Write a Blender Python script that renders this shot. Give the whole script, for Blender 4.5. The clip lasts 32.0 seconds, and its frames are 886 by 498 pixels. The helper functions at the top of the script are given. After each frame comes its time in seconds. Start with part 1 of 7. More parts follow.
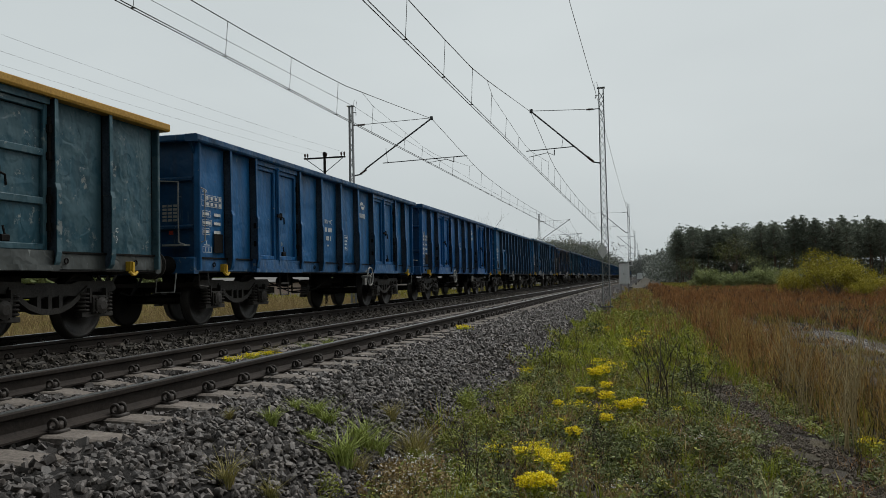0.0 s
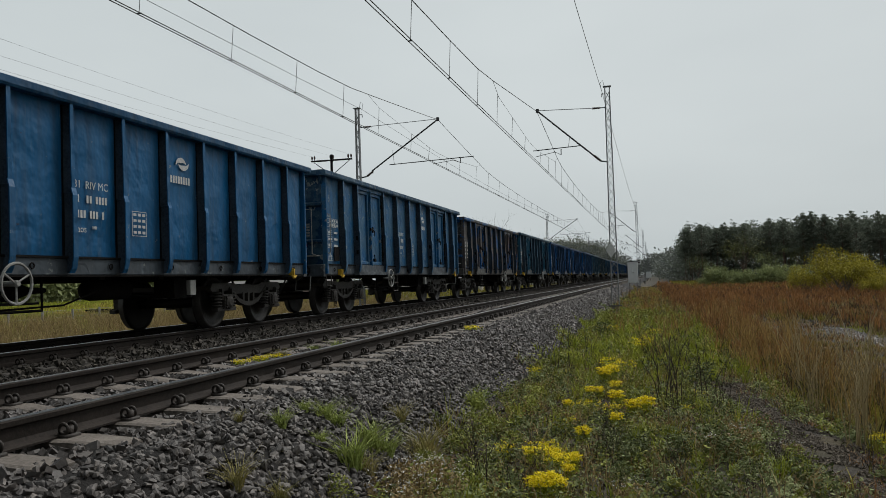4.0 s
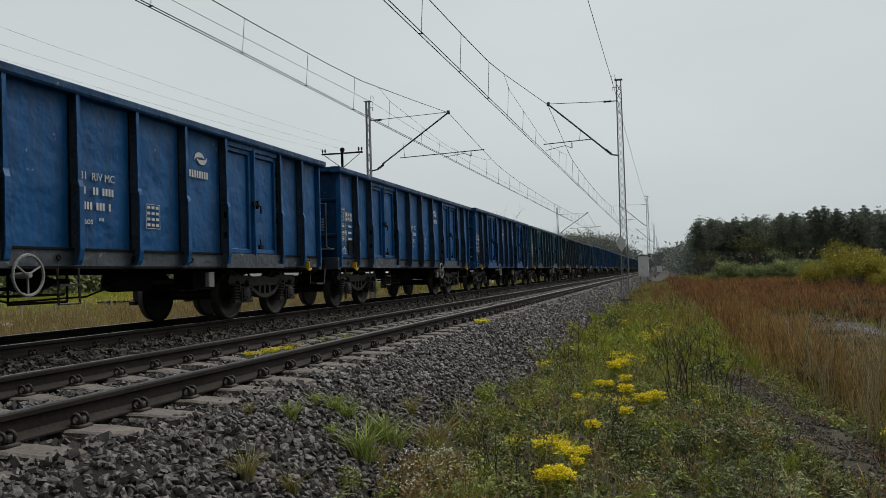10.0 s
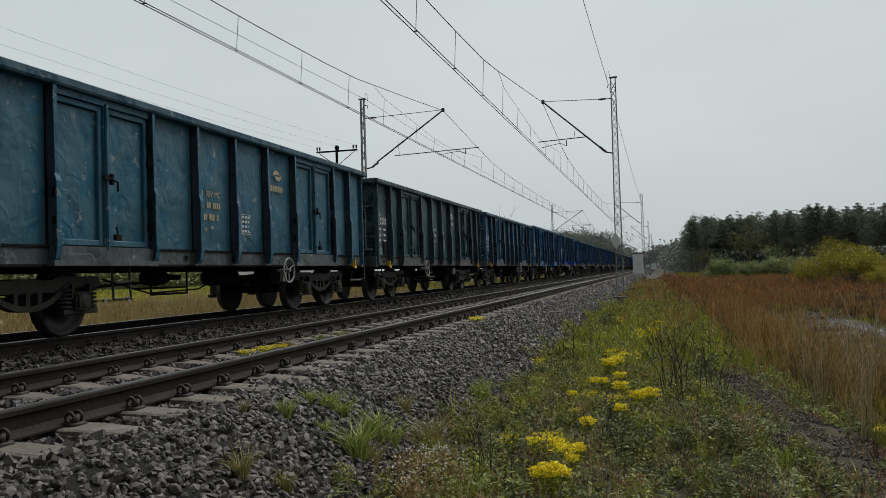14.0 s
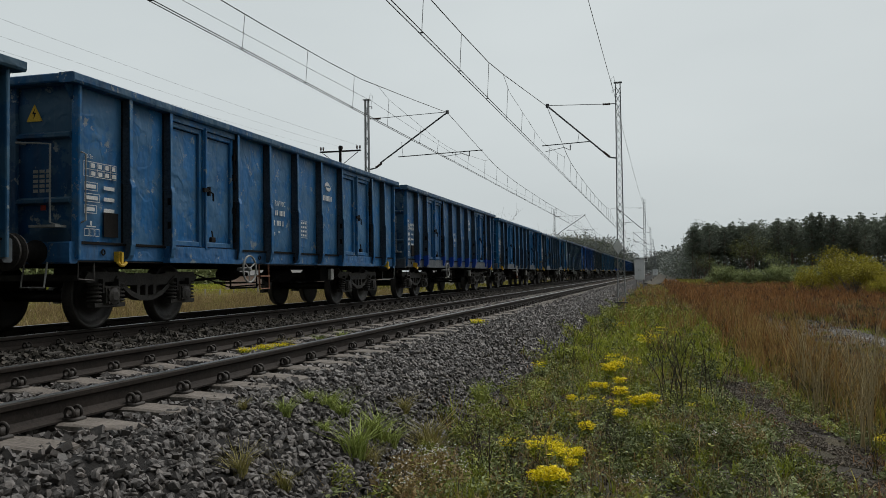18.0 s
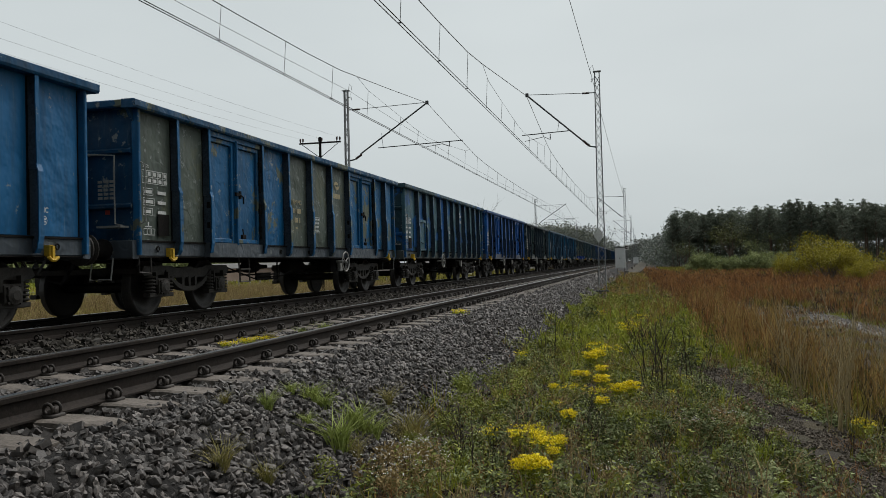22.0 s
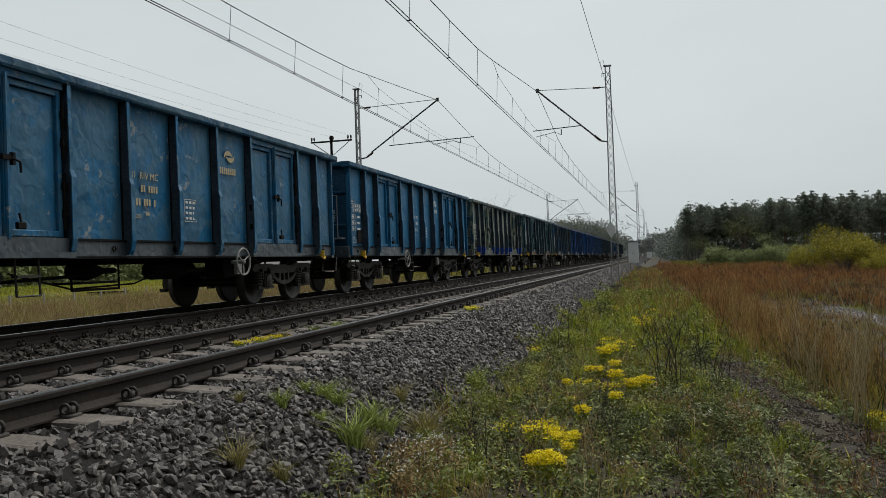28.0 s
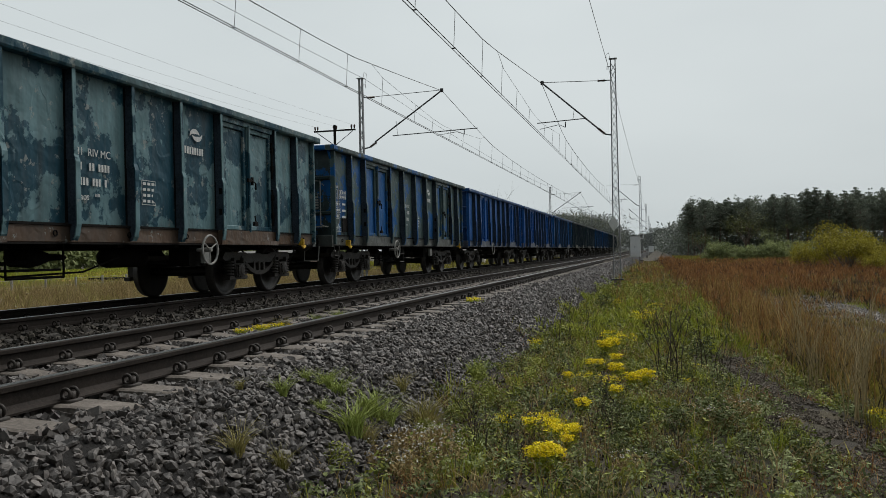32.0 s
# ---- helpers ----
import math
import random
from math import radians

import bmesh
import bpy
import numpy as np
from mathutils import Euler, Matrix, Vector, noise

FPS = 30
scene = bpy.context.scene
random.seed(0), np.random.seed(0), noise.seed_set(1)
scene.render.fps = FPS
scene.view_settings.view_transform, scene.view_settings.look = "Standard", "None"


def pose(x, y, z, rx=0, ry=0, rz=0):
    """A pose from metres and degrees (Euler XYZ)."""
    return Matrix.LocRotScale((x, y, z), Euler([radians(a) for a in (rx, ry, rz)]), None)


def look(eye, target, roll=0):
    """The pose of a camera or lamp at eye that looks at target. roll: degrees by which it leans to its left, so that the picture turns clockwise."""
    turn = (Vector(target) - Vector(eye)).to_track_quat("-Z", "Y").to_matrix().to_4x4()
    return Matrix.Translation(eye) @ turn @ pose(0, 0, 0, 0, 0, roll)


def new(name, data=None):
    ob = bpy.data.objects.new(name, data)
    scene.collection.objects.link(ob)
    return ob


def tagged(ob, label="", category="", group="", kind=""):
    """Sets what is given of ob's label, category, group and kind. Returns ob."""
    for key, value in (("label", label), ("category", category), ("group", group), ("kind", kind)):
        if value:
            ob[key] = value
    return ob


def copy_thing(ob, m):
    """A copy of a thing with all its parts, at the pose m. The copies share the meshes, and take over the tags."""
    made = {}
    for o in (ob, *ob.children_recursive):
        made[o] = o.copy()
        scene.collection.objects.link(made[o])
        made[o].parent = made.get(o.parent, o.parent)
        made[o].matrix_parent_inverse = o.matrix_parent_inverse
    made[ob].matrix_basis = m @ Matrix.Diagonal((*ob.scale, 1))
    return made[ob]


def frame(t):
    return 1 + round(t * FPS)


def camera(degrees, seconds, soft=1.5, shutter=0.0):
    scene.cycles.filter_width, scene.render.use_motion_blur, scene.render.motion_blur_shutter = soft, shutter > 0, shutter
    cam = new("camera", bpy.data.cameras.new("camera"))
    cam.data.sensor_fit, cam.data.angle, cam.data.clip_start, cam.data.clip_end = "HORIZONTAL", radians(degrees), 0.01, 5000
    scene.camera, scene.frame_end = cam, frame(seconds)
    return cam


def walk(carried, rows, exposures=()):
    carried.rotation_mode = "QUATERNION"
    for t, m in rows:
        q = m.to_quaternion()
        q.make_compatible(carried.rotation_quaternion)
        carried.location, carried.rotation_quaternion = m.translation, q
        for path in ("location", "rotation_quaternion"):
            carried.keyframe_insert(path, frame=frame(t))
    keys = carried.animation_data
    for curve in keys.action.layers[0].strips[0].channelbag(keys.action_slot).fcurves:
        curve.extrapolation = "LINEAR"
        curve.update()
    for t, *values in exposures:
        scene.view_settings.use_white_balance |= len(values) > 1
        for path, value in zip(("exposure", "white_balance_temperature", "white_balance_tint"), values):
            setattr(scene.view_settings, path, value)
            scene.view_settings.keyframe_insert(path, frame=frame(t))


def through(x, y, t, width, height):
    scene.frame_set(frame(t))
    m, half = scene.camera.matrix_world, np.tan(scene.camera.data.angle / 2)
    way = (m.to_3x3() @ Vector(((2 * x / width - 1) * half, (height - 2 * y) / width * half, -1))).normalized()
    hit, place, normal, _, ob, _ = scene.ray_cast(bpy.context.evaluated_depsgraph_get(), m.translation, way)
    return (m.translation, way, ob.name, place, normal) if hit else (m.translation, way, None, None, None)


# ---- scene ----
cam = camera(56.77, 32.0, soft=0.6)
# seconds, place in metres, then tilt, lean and turn in degrees
PATH = [
    (0, 4.391, 0.005, 0.722, 2.13, -1.16, 13.78), (0.5, 4.391, 0.001, 0.722, 2.12, -1.04, 13.76), (1, 4.394, 0.000, 0.721, 2.01, -0.98, 13.69),
    (1.5, 4.390, 0.009, 0.720, 2.03, -1.02, 13.88), (2, 4.390, 0.005, 0.721, 1.96, -1.15, 14.04), (2.5, 4.390, 0.007, 0.718, 2.01, -1.33, 14.22),
    (3, 4.394, -0.001, 0.726, 2.08, -1.44, 14.18), (3.5, 4.397, 0.006, 0.720, 2.13, -1.64, 14.24), (5.5, 4.406, -0.002, 0.718, 2.43, -2.09, 14.48),
    (6, 4.409, -0.003, 0.721, 2.28, -1.98, 14.51), (6.5, 4.409, -0.004, 0.717, 2.26, -1.85, 14.68), (7, 4.400, -0.002, 0.719, 2.32, -1.84, 14.73),
    (7.5, 4.402, -0.004, 0.721, 2.26, -1.80, 14.81), (8, 4.397, 0.001, 0.720, 2.10, -1.91, 14.88), (8.5, 4.399, 0.002, 0.719, 2.02, -2.01, 14.94),
    (9, 4.396, 0.007, 0.716, 1.91, -1.93, 15.01), (9.5, 4.393, 0.009, 0.717, 1.88, -1.80, 15.01), (10, 4.400, 0.003, 0.717, 1.77, -1.61, 15.06),
    (10.5, 4.401, 0.001, 0.714, 1.86, -1.37, 15.07), (11, 4.402, 0.000, 0.718, 1.86, -1.22, 15.12), (11.5, 4.400, -0.000, 0.722, 1.85, -1.31, 15.15),
    (12, 4.402, 0.001, 0.717, 1.85, -1.39, 15.20), (12.5, 4.396, 0.006, 0.716, 1.75, -1.49, 15.25), (13, 4.404, -0.000, 0.719, 1.80, -1.52, 15.19),
    (13.5, 4.399, 0.004, 0.718, 1.73, -1.53, 15.02), (14, 4.401, 0.007, 0.714, 1.61, -1.70, 14.71), (14.5, 4.398, 0.014, 0.713, 1.61, -1.72, 14.62),
    (16.5, 4.396, 0.007, 0.718, 1.85, -1.26, 15.25), (17, 4.394, 0.009, 0.712, 1.77, -1.00, 15.19), (17.5, 4.395, 0.008, 0.713, 1.74, -0.87, 15.06),
    (18, 4.393, 0.009, 0.711, 1.76, -0.65, 14.82), (18.5, 4.397, 0.009, 0.710, 1.80, -0.86, 14.37), (19, 4.397, 0.009, 0.712, 1.68, -1.01, 14.27),
    (19.5, 4.399, 0.007, 0.716, 1.61, -1.05, 14.10), (20, 4.403, 0.012, 0.710, 1.61, -1.21, 14.05), (20.5, 4.408, 0.008, 0.711, 1.53, -1.33, 13.89),
    (21, 4.402, 0.011, 0.713, 1.47, -1.26, 13.84), (21.5, 4.406, 0.010, 0.710, 1.19, -1.25, 13.67), (22, 4.402, 0.014, 0.711, 1.08, -1.37, 13.55),
    (22.5, 4.409, 0.011, 0.712, 0.91, -1.50, 13.81), (23, 4.405, 0.013, 0.706, 0.79, -1.46, 14.36), (23.5, 4.404, 0.011, 0.708, 0.70, -1.45, 14.65),
    (24, 4.396, 0.017, 0.708, 0.57, -1.51, 14.73), (24.5, 4.399, 0.016, 0.706, 0.51, -1.56, 14.68), (25, 4.402, 0.014, 0.706, 0.52, -1.70, 14.67),
    (25.5, 4.405, 0.013, 0.709, 0.62, -1.83, 14.69), (27.5, 4.417, 0.002, 0.711, 0.92, -2.24, 14.60), (28, 4.413, 0.005, 0.711, 0.89, -2.07, 14.43),
    (28.5, 4.413, 0.005, 0.712, 0.77, -1.96, 14.52), (29, 4.414, 0.007, 0.709, 0.78, -1.99, 14.46), (29.5, 4.412, 0.015, 0.710, 0.49, -1.97, 14.18),
    (30, 4.414, 0.011, 0.709, 0.47, -1.81, 14.28), (30.5, 4.411, 0.008, 0.712, 0.53, -1.60, 14.37), (31, 4.410, 0.014, 0.709, 0.56, -1.47, 14.46),
    (31.5, 4.409, 0.012, 0.707, 0.46, -1.44, 14.53), (32, 4.400, 0.019, 0.706, 0.28, -1.21, 14.57),
]
EXPOSURE = 0.20
walk(cam, [(t, pose(x, y, z, 90 + tilt, 0, turn) @ pose(0, 0, 0, 0, 0, lean)) for t, x, y, z, tilt, lean, turn in PATH],
     exposures=[(0, EXPOSURE), (13, EXPOSURE), (30, EXPOSURE + 0.09), (32, EXPOSURE + 0.09)])

# ---- light: an overcast spring day ----
SUN_UP, SUN_TURN = radians(52), radians(28)
world = bpy.data.worlds.new("overcast_sky")
scene.world = world
world.use_nodes = True
wn, wl = world.node_tree.nodes, world.node_tree.links
back = wn["Background"]
sky = wn.new("ShaderNodeTexSky")
sky.sky_type, sky.sun_disc, sky.sun_elevation, sky.sun_rotation = "NISHITA", False, SUN_UP, SUN_TURN
sky.dust_density, sky.air_density = 4.0, 1.0
grey = wn.new("ShaderNodeHueSaturation")
grey.inputs["Saturation"].default_value = 0.10
cover = wn.new("ShaderNodeTexNoise")
cover.inputs["Scale"].default_value, cover.inputs["Detail"].default_value = 1.6, 4.0
where = wn.new("ShaderNodeTexCoord")
stretch = wn.new("ShaderNodeMapping")
stretch.inputs["Scale"].default_value = (1.0, 1.0, 3.0)
tone = wn.new("ShaderNodeValToRGB")
tone.color_ramp.elements[0].position, tone.color_ramp.elements[0].color = 0.30, (4.85, 5.38, 5.52, 1)
tone.color_ramp.elements[1].position, tone.color_ramp.elements[1].color = 0.72, (5.60, 6.15, 6.25, 1)
cloud = wn.new("ShaderNodeMix")
cloud.data_type = "RGBA"
cloud.inputs["Factor"].default_value = 0.84
wl.new(sky.outputs["Color"], grey.inputs["Color"])
wl.new(where.outputs["Generated"], stretch.inputs["Vector"])
wl.new(stretch.outputs["Vector"], cover.inputs["Vector"])
wl.new(cover.outputs["Fac"], tone.inputs["Fac"])
wl.new(grey.outputs["Color"], cloud.inputs["A"])
wl.new(tone.outputs["Color"], cloud.inputs["B"])
facing = wn.new("ShaderNodeVectorMath")
facing.operation = "DOT_PRODUCT"
facing.inputs[1].default_value = (-0.50, 0.52, 0.692)
wl.new(where.outputs["Generated"], facing.inputs[0])
veil = wn.new("ShaderNodeMapRange")
veil.interpolation_type = "SMOOTHSTEP"
for key, value in (("From Min", -0.75), ("From Max", 1.1), ("To Min", 0.62), ("To Max", 1.07)):
    veil.inputs[key].default_value = value
wl.new(facing.outputs["Value"], veil.inputs["Value"])
lit = wn.new("ShaderNodeVectorMath")
lit.operation = "SCALE"
wl.new(cloud.outputs["Result"], lit.inputs[0])
wl.new(veil.outputs["Result"], lit.inputs["Scale"])
wl.new(lit.outputs["Vector"], back.inputs["Color"])
back.inputs["Strength"].default_value = 0.0925
sun = new("sun", bpy.data.lights.new("sun", "SUN"))
sun.data.energy, sun.data.angle, sun.data.color = 1.9, radians(40), (1.0, 0.97, 0.93)
sun.matrix_world = look((0, 0, 0), (-math.sin(SUN_TURN) * math.cos(SUN_UP), -math.cos(SUN_TURN) * math.cos(SUN_UP), -math.sin(SUN_UP)))

# ---- materials ----
def shader(name):
    m = bpy.data.materials.new(name)
    m.use_nodes = True
    return m, m.node_tree.nodes, m.node_tree.links, m.node_tree.nodes["Principled BSDF"]


def noise_node(nt, vec, scale, detail=4.0, rough=0.55):
    n = nt.nodes.new("ShaderNodeTexNoise")
    n.inputs["Scale"].default_value, n.inputs["Detail"].default_value, n.inputs["Roughness"].default_value = scale, detail, rough
    nt.links.new(vec, n.inputs["Vector"])
    return n.outputs["Fac"]


def ramp(nt, fac, stops):
    r = nt.nodes.new("ShaderNodeValToRGB")
    e = r.color_ramp.elements
    while len(e) < len(stops):
        e.new(0.5)
    for el, (p, c) in zip(e, stops):
        el.position, el.color = p, (*c, 1) if len(c) == 3 else c
    nt.links.new(fac, r.inputs["Fac"])
    return r.outputs["Color"]


def blend(nt, fac, a, b, mode="MIX"):
    m = nt.nodes.new("ShaderNodeMix")
    m.data_type, m.blend_type = "RGBA", mode
    for sock, v in ((m.inputs["Factor"], fac), (m.inputs["A"], a), (m.inputs["B"], b)):
        if isinstance(v, (int, float)):
            sock.default_value = v
        elif isinstance(v, tuple):
            sock.default_value = (*v, 1)
        else:
            nt.links.new(v, sock)
    return m.outputs["Result"]


def bump(nt, bsdf, height, strength, distance):
    b = nt.nodes.new("ShaderNodeBump")
    b.inputs["Strength"].default_value, b.inputs["Distance"].default_value = strength, distance
    nt.links.new(height, b.inputs["Height"])
    nt.links.new(b.outputs["Normal"], bsdf.inputs["Normal"])


def coords(nt, shifted=False):
    tc = nt.nodes.new("ShaderNodeTexCoord").outputs["Object"]
    if not shifted:
        return tc
    oi = nt.nodes.new("ShaderNodeObjectInfo").outputs["Random"]
    k = nt.nodes.new("ShaderNodeVectorMath")
    k.operation = "MULTIPLY_ADD"
    k.inputs[1].default_value = (1, 1, 1)
    sc = nt.nodes.new("ShaderNodeMath")
    sc.operation = "MULTIPLY"
    sc.inputs[1].default_value = 60.0
    nt.links.new(oi, sc.inputs[0])
    nt.links.new(tc, k.inputs[0])
    nt.links.new(sc.outputs[0], k.inputs[2])
    return k.outputs[0]


def surf(name, lo, hi, mid=None, big=1.2, fine=30.0, rough=0.85, relief=0.3, depth=0.01, metal=0.0, island=0.0, shifted=False, spec=0.3):
    """A worn surface: two colours mixed by broad patches, grain on top, fine relief."""
    m, n, l, b = shader(name)
    nt = m.node_tree
    v = coords(nt, shifted)
    broad, grain = noise_node(nt, v, big, 5), noise_node(nt, v, fine, 6, 0.65)
    stops = [(0.3, lo), (0.5, mid), (0.7, hi)] if mid else [(0.32, lo), (0.68, hi)]
    c = ramp(nt, broad, stops)
    c = blend(nt, 0.55, c, ramp(nt, grain, [(0.25, tuple(x * 0.55 for x in lo)), (0.75, tuple(min(1, x * 1.25) for x in hi))]))
    if island:
        g = n.new("ShaderNodeNewGeometry").outputs["Random Per Island"]
        c = blend(nt, island, c, ramp(nt, g, [(0.0, lo), (0.62, mid or hi), (1.0, hi)]))
    l.new(c, b.inputs["Base Color"])
    b.inputs["Roughness"].default_value, b.inputs["Metallic"].default_value = rough, metal
    b.inputs["Specular IOR Level"].default_value = spec
    if relief:
        bump(nt, b, grain, relief, depth)
    return m


def paint(name, patch=None, patch_share=0.5, wear=0.5, grime=(0.03, 0.032, 0.03)):
    """Wagon paint in the object's own colour: faded and streaked, scuffed to pale primer, smeared with grime, touched up in patches."""
    m, n, l, b = shader(name)
    nt = m.node_tree
    v = coords(nt, True)
    base = n.new("ShaderNodeObjectInfo").outputs["Color"]
    streak = n.new("ShaderNodeMapping")
    streak.inputs["Scale"].default_value = (6.0, 6.0, 0.5)
    l.new(v, streak.inputs["Vector"])
    fade = noise_node(nt, v, 1.1, 5)
    c = blend(nt, ramp(nt, fade, [(0.35, (0, 0, 0)), (0.7, (0.5, 0.5, 0.5))]), base, blend(nt, 0.18, base, (0.10, 0.15, 0.18)))
    if patch:
        c = blend(nt, ramp(nt, noise_node(nt, v, 1.2, 9, 0.66), [(patch_share, (0, 0, 0)), (patch_share + 0.02, (1, 1, 1))]), c, patch)
    dirt = ramp(nt, noise_node(nt, streak.outputs["Vector"], 1.0, 6, 0.6), [(0.44, (0, 0, 0)), (0.76, (0.55, 0.55, 0.55))])
    c = blend(nt, dirt, c, grime)
    chips = noise_node(nt, v, 5.0, 8, 0.72)
    c = blend(nt, ramp(nt, chips, [(0.70 - 0.12 * wear, (0, 0, 0)), (0.73 - 0.12 * wear, (0.8, 0.8, 0.8))]), c, (0.24, 0.26, 0.25))
    c = blend(nt, ramp(nt, noise_node(nt, v, 9.0, 8, 0.7), [(0.66, (0, 0, 0)), (0.70, (0.7, 0.7, 0.7))]), c, (0.09, 0.055, 0.035))
    scuff = n.new("ShaderNodeMapping")
    scuff.inputs["Scale"].default_value, scuff.inputs["Rotation"].default_value = (9.0, 9.0, 1.1), (0.25, 0, 0)
    l.new(v, scuff.inputs["Vector"])
    c = blend(nt, ramp(nt, noise_node(nt, scuff.outputs["Vector"], 2.0, 6, 0.65), [(0.60, (0, 0, 0)), (0.74, (0.34, 0.34, 0.34))]), c, (0.16, 0.22, 0.25))
    if wear > 0.9:
        peel = ramp(nt, noise_node(nt, v, 1.7, 9, 0.68), [(0.47, (0, 0, 0)), (0.50, (0.85, 0.85, 0.85))])
        c = blend(nt, peel, c, blend(nt, 0.45, base, (0.085, 0.135, 0.15)))
    l.new(c, b.inputs["Base Color"])
    b.inputs["Specular IOR Level"].default_value = 0.20
    l.new(ramp(nt, fade, [(0.3, (0.34, 0.34, 0.34)), (0.7, (0.56, 0.56, 0.56))]), b.inputs["Roughness"])
    dents = noise_node(nt, v, 2.2, 3, 0.5)
    if wear > 0.6:
        tears = ramp(nt, noise_node(nt, v, 2.6, 1.6, 0.45), [(0.38, (0, 0, 0)), (0.52, (0.5, 0.5, 0.5)), (0.57, (0.15, 0.15, 0.15)), (0.70, (0.6, 0.6, 0.6))])
        dents = blend(nt, 0.16, dents, tears)
    bump(nt, b, dents, 0.85, 0.09)
    return m


PAINT = paint("wagon_paint", wear=0.45)
PAINT_WORN = paint("worn_wagon_paint", wear=1.0)
PAINT_PATCHED = paint("patched_wagon_paint", patch=(0.006, 0.085, 0.26), patch_share=0.53, wear=0.7)
SOLE_PAINT = paint("grimy_sole_paint", wear=0.8, grime=(0.05, 0.052, 0.05))
PAINT_BEIGE = paint("blue_paint_peeled_to_beige", patch=(0.115, 0.13, 0.095), patch_share=0.56, wear=0.9)
PAINT_PEELING = paint("peeling_wagon_paint", patch=(0.012, 0.055, 0.082), patch_share=0.51, wear=0.9)
# dark blue-grey tone that paints shade into the rib channels
RIB_SHADE = surf("coal_dust_on_paint", (0.020, 0.032, 0.048), (0.080, 0.108, 0.142), big=3, fine=30, rough=0.85, spec=0.15, shifted=True)
# near black, for underframe, linings, latches and other dark parts
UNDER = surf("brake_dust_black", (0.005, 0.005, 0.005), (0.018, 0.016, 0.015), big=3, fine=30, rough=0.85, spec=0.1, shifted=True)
BOGIE = surf("oily_cast_steel", (0.014, 0.013, 0.012), (0.062, 0.055, 0.048), big=4, fine=40, rough=0.6, spec=0.25, relief=0.5, shifted=True)
TREAD = surf("wheel_steel", (0.014, 0.013, 0.012), (0.052, 0.046, 0.041), big=6, fine=40, rough=0.5, metal=0.2, shifted=True)
WHITE_PAINT = surf("chalky_white_paint", (0.42, 0.43, 0.42), (0.66, 0.67, 0.66), big=9, fine=60, rough=0.6, relief=0.1)
PALE_BAR = surf("weathered_grey_paint", (0.16, 0.16, 0.15), (0.34, 0.34, 0.32), big=8, fine=60, rough=0.6, relief=0.1, shifted=True)
YELLOW = surf("yellow_paint", (0.42, 0.24, 0.015), (0.62, 0.40, 0.03), big=7, fine=50, rough=0.55, relief=0.1)
RED = surf("red_paint", (0.35, 0.03, 0.02), (0.5, 0.06, 0.03), big=7, fine=50, rough=0.5, relief=0.05)
ORANGE_RIM = surf("ochre_rim_paint", (0.33, 0.17, 0.02), (0.50, 0.29, 0.05), big=2, fine=30, rough=0.6)
BROWN_STEP = surf("rusty_step", (0.12, 0.05, 0.03), (0.24, 0.11, 0.06), big=7, fine=50, rough=0.75)
RAIL_SIDE = surf("rusty_rail", (0.010, 0.008, 0.007), (0.038, 0.030, 0.025), big=2, fine=40, rough=0.75, spec=0.15, relief=0.3)
RAIL_TOP = surf("polished_rail_head", (0.20, 0.20, 0.20), (0.34, 0.34, 0.34), big=2, fine=60, rough=0.32, metal=0.9, relief=0.05)
CLIP = surf("dark_fastener_steel", (0.009, 0.008, 0.007), (0.045, 0.036, 0.030), big=8, fine=60, rough=0.6, shifted=True)
CONCRETE = surf("weathered_concrete", (0.13, 0.115, 0.105), (0.30, 0.275, 0.255), mid=(0.21, 0.19, 0.175), big=3, fine=40, rough=0.9, relief=0.4, shifted=True)
SLEEPER = surf("brown_grey_concrete", (0.062, 0.052, 0.044), (0.21, 0.182, 0.158), mid=(0.118, 0.101, 0.087), big=5, fine=40, rough=0.85, relief=0.6, shifted=True)
OLD_SLEEPER = surf("oil_dark_sleeper", (0.035, 0.032, 0.030), (0.085, 0.078, 0.07), big=3, fine=40, rough=0.9, relief=0.4, shifted=True)
BALLAST = surf("ballast_stone", (0.014, 0.0122, 0.0113), (0.19, 0.166, 0.150), mid=(0.050, 0.0435, 0.040), big=8, fine=45, rough=0.55, relief=0.5, island=0.60, spec=0.4)
BALLAST_OLD = surf("oily_ballast_stone", (0.015, 0.013, 0.011), (0.125, 0.110, 0.090), mid=(0.043, 0.038, 0.032), big=8, fine=45, rough=0.8, relief=0.4, island=0.6)
GALV = surf("galvanised_mast_steel", (0.13, 0.135, 0.14), (0.24, 0.25, 0.255), big=2, fine=40, rough=0.55, metal=0.25, relief=0.1)
DARK_STEEL = surf("weathered_dark_steel", (0.035, 0.037, 0.040), (0.09, 0.094, 0.098), big=3, fine=40, rough=0.6, metal=0.2, relief=0.1)
WIRE = surf("dark_copper_wire", (0.03, 0.03, 0.03), (0.06, 0.058, 0.055), big=3, fine=40, rough=0.6, relief=0)
CERAMIC = surf("brown_insulator", (0.035, 0.022, 0.018), (0.07, 0.045, 0.035), big=8, fine=40, rough=0.25, relief=0)
CABINET = surf("pale_cabinet_paint", (0.52, 0.53, 0.53), (0.66, 0.67, 0.67), big=2, fine=40, rough=0.5, relief=0.1)
CREAM = surf("cream_render", (0.45, 0.42, 0.36), (0.58, 0.55, 0.47), big=1, fine=20, rough=0.9)
PINKISH = surf("pinkish_paving", (0.34, 0.25, 0.21), (0.50, 0.40, 0.34), big=1.5, fine=12, rough=0.9)
ROOFING = surf("grey_roofing", (0.10, 0.10, 0.10), (0.20, 0.19, 0.18), big=1, fine=12, rough=0.85)


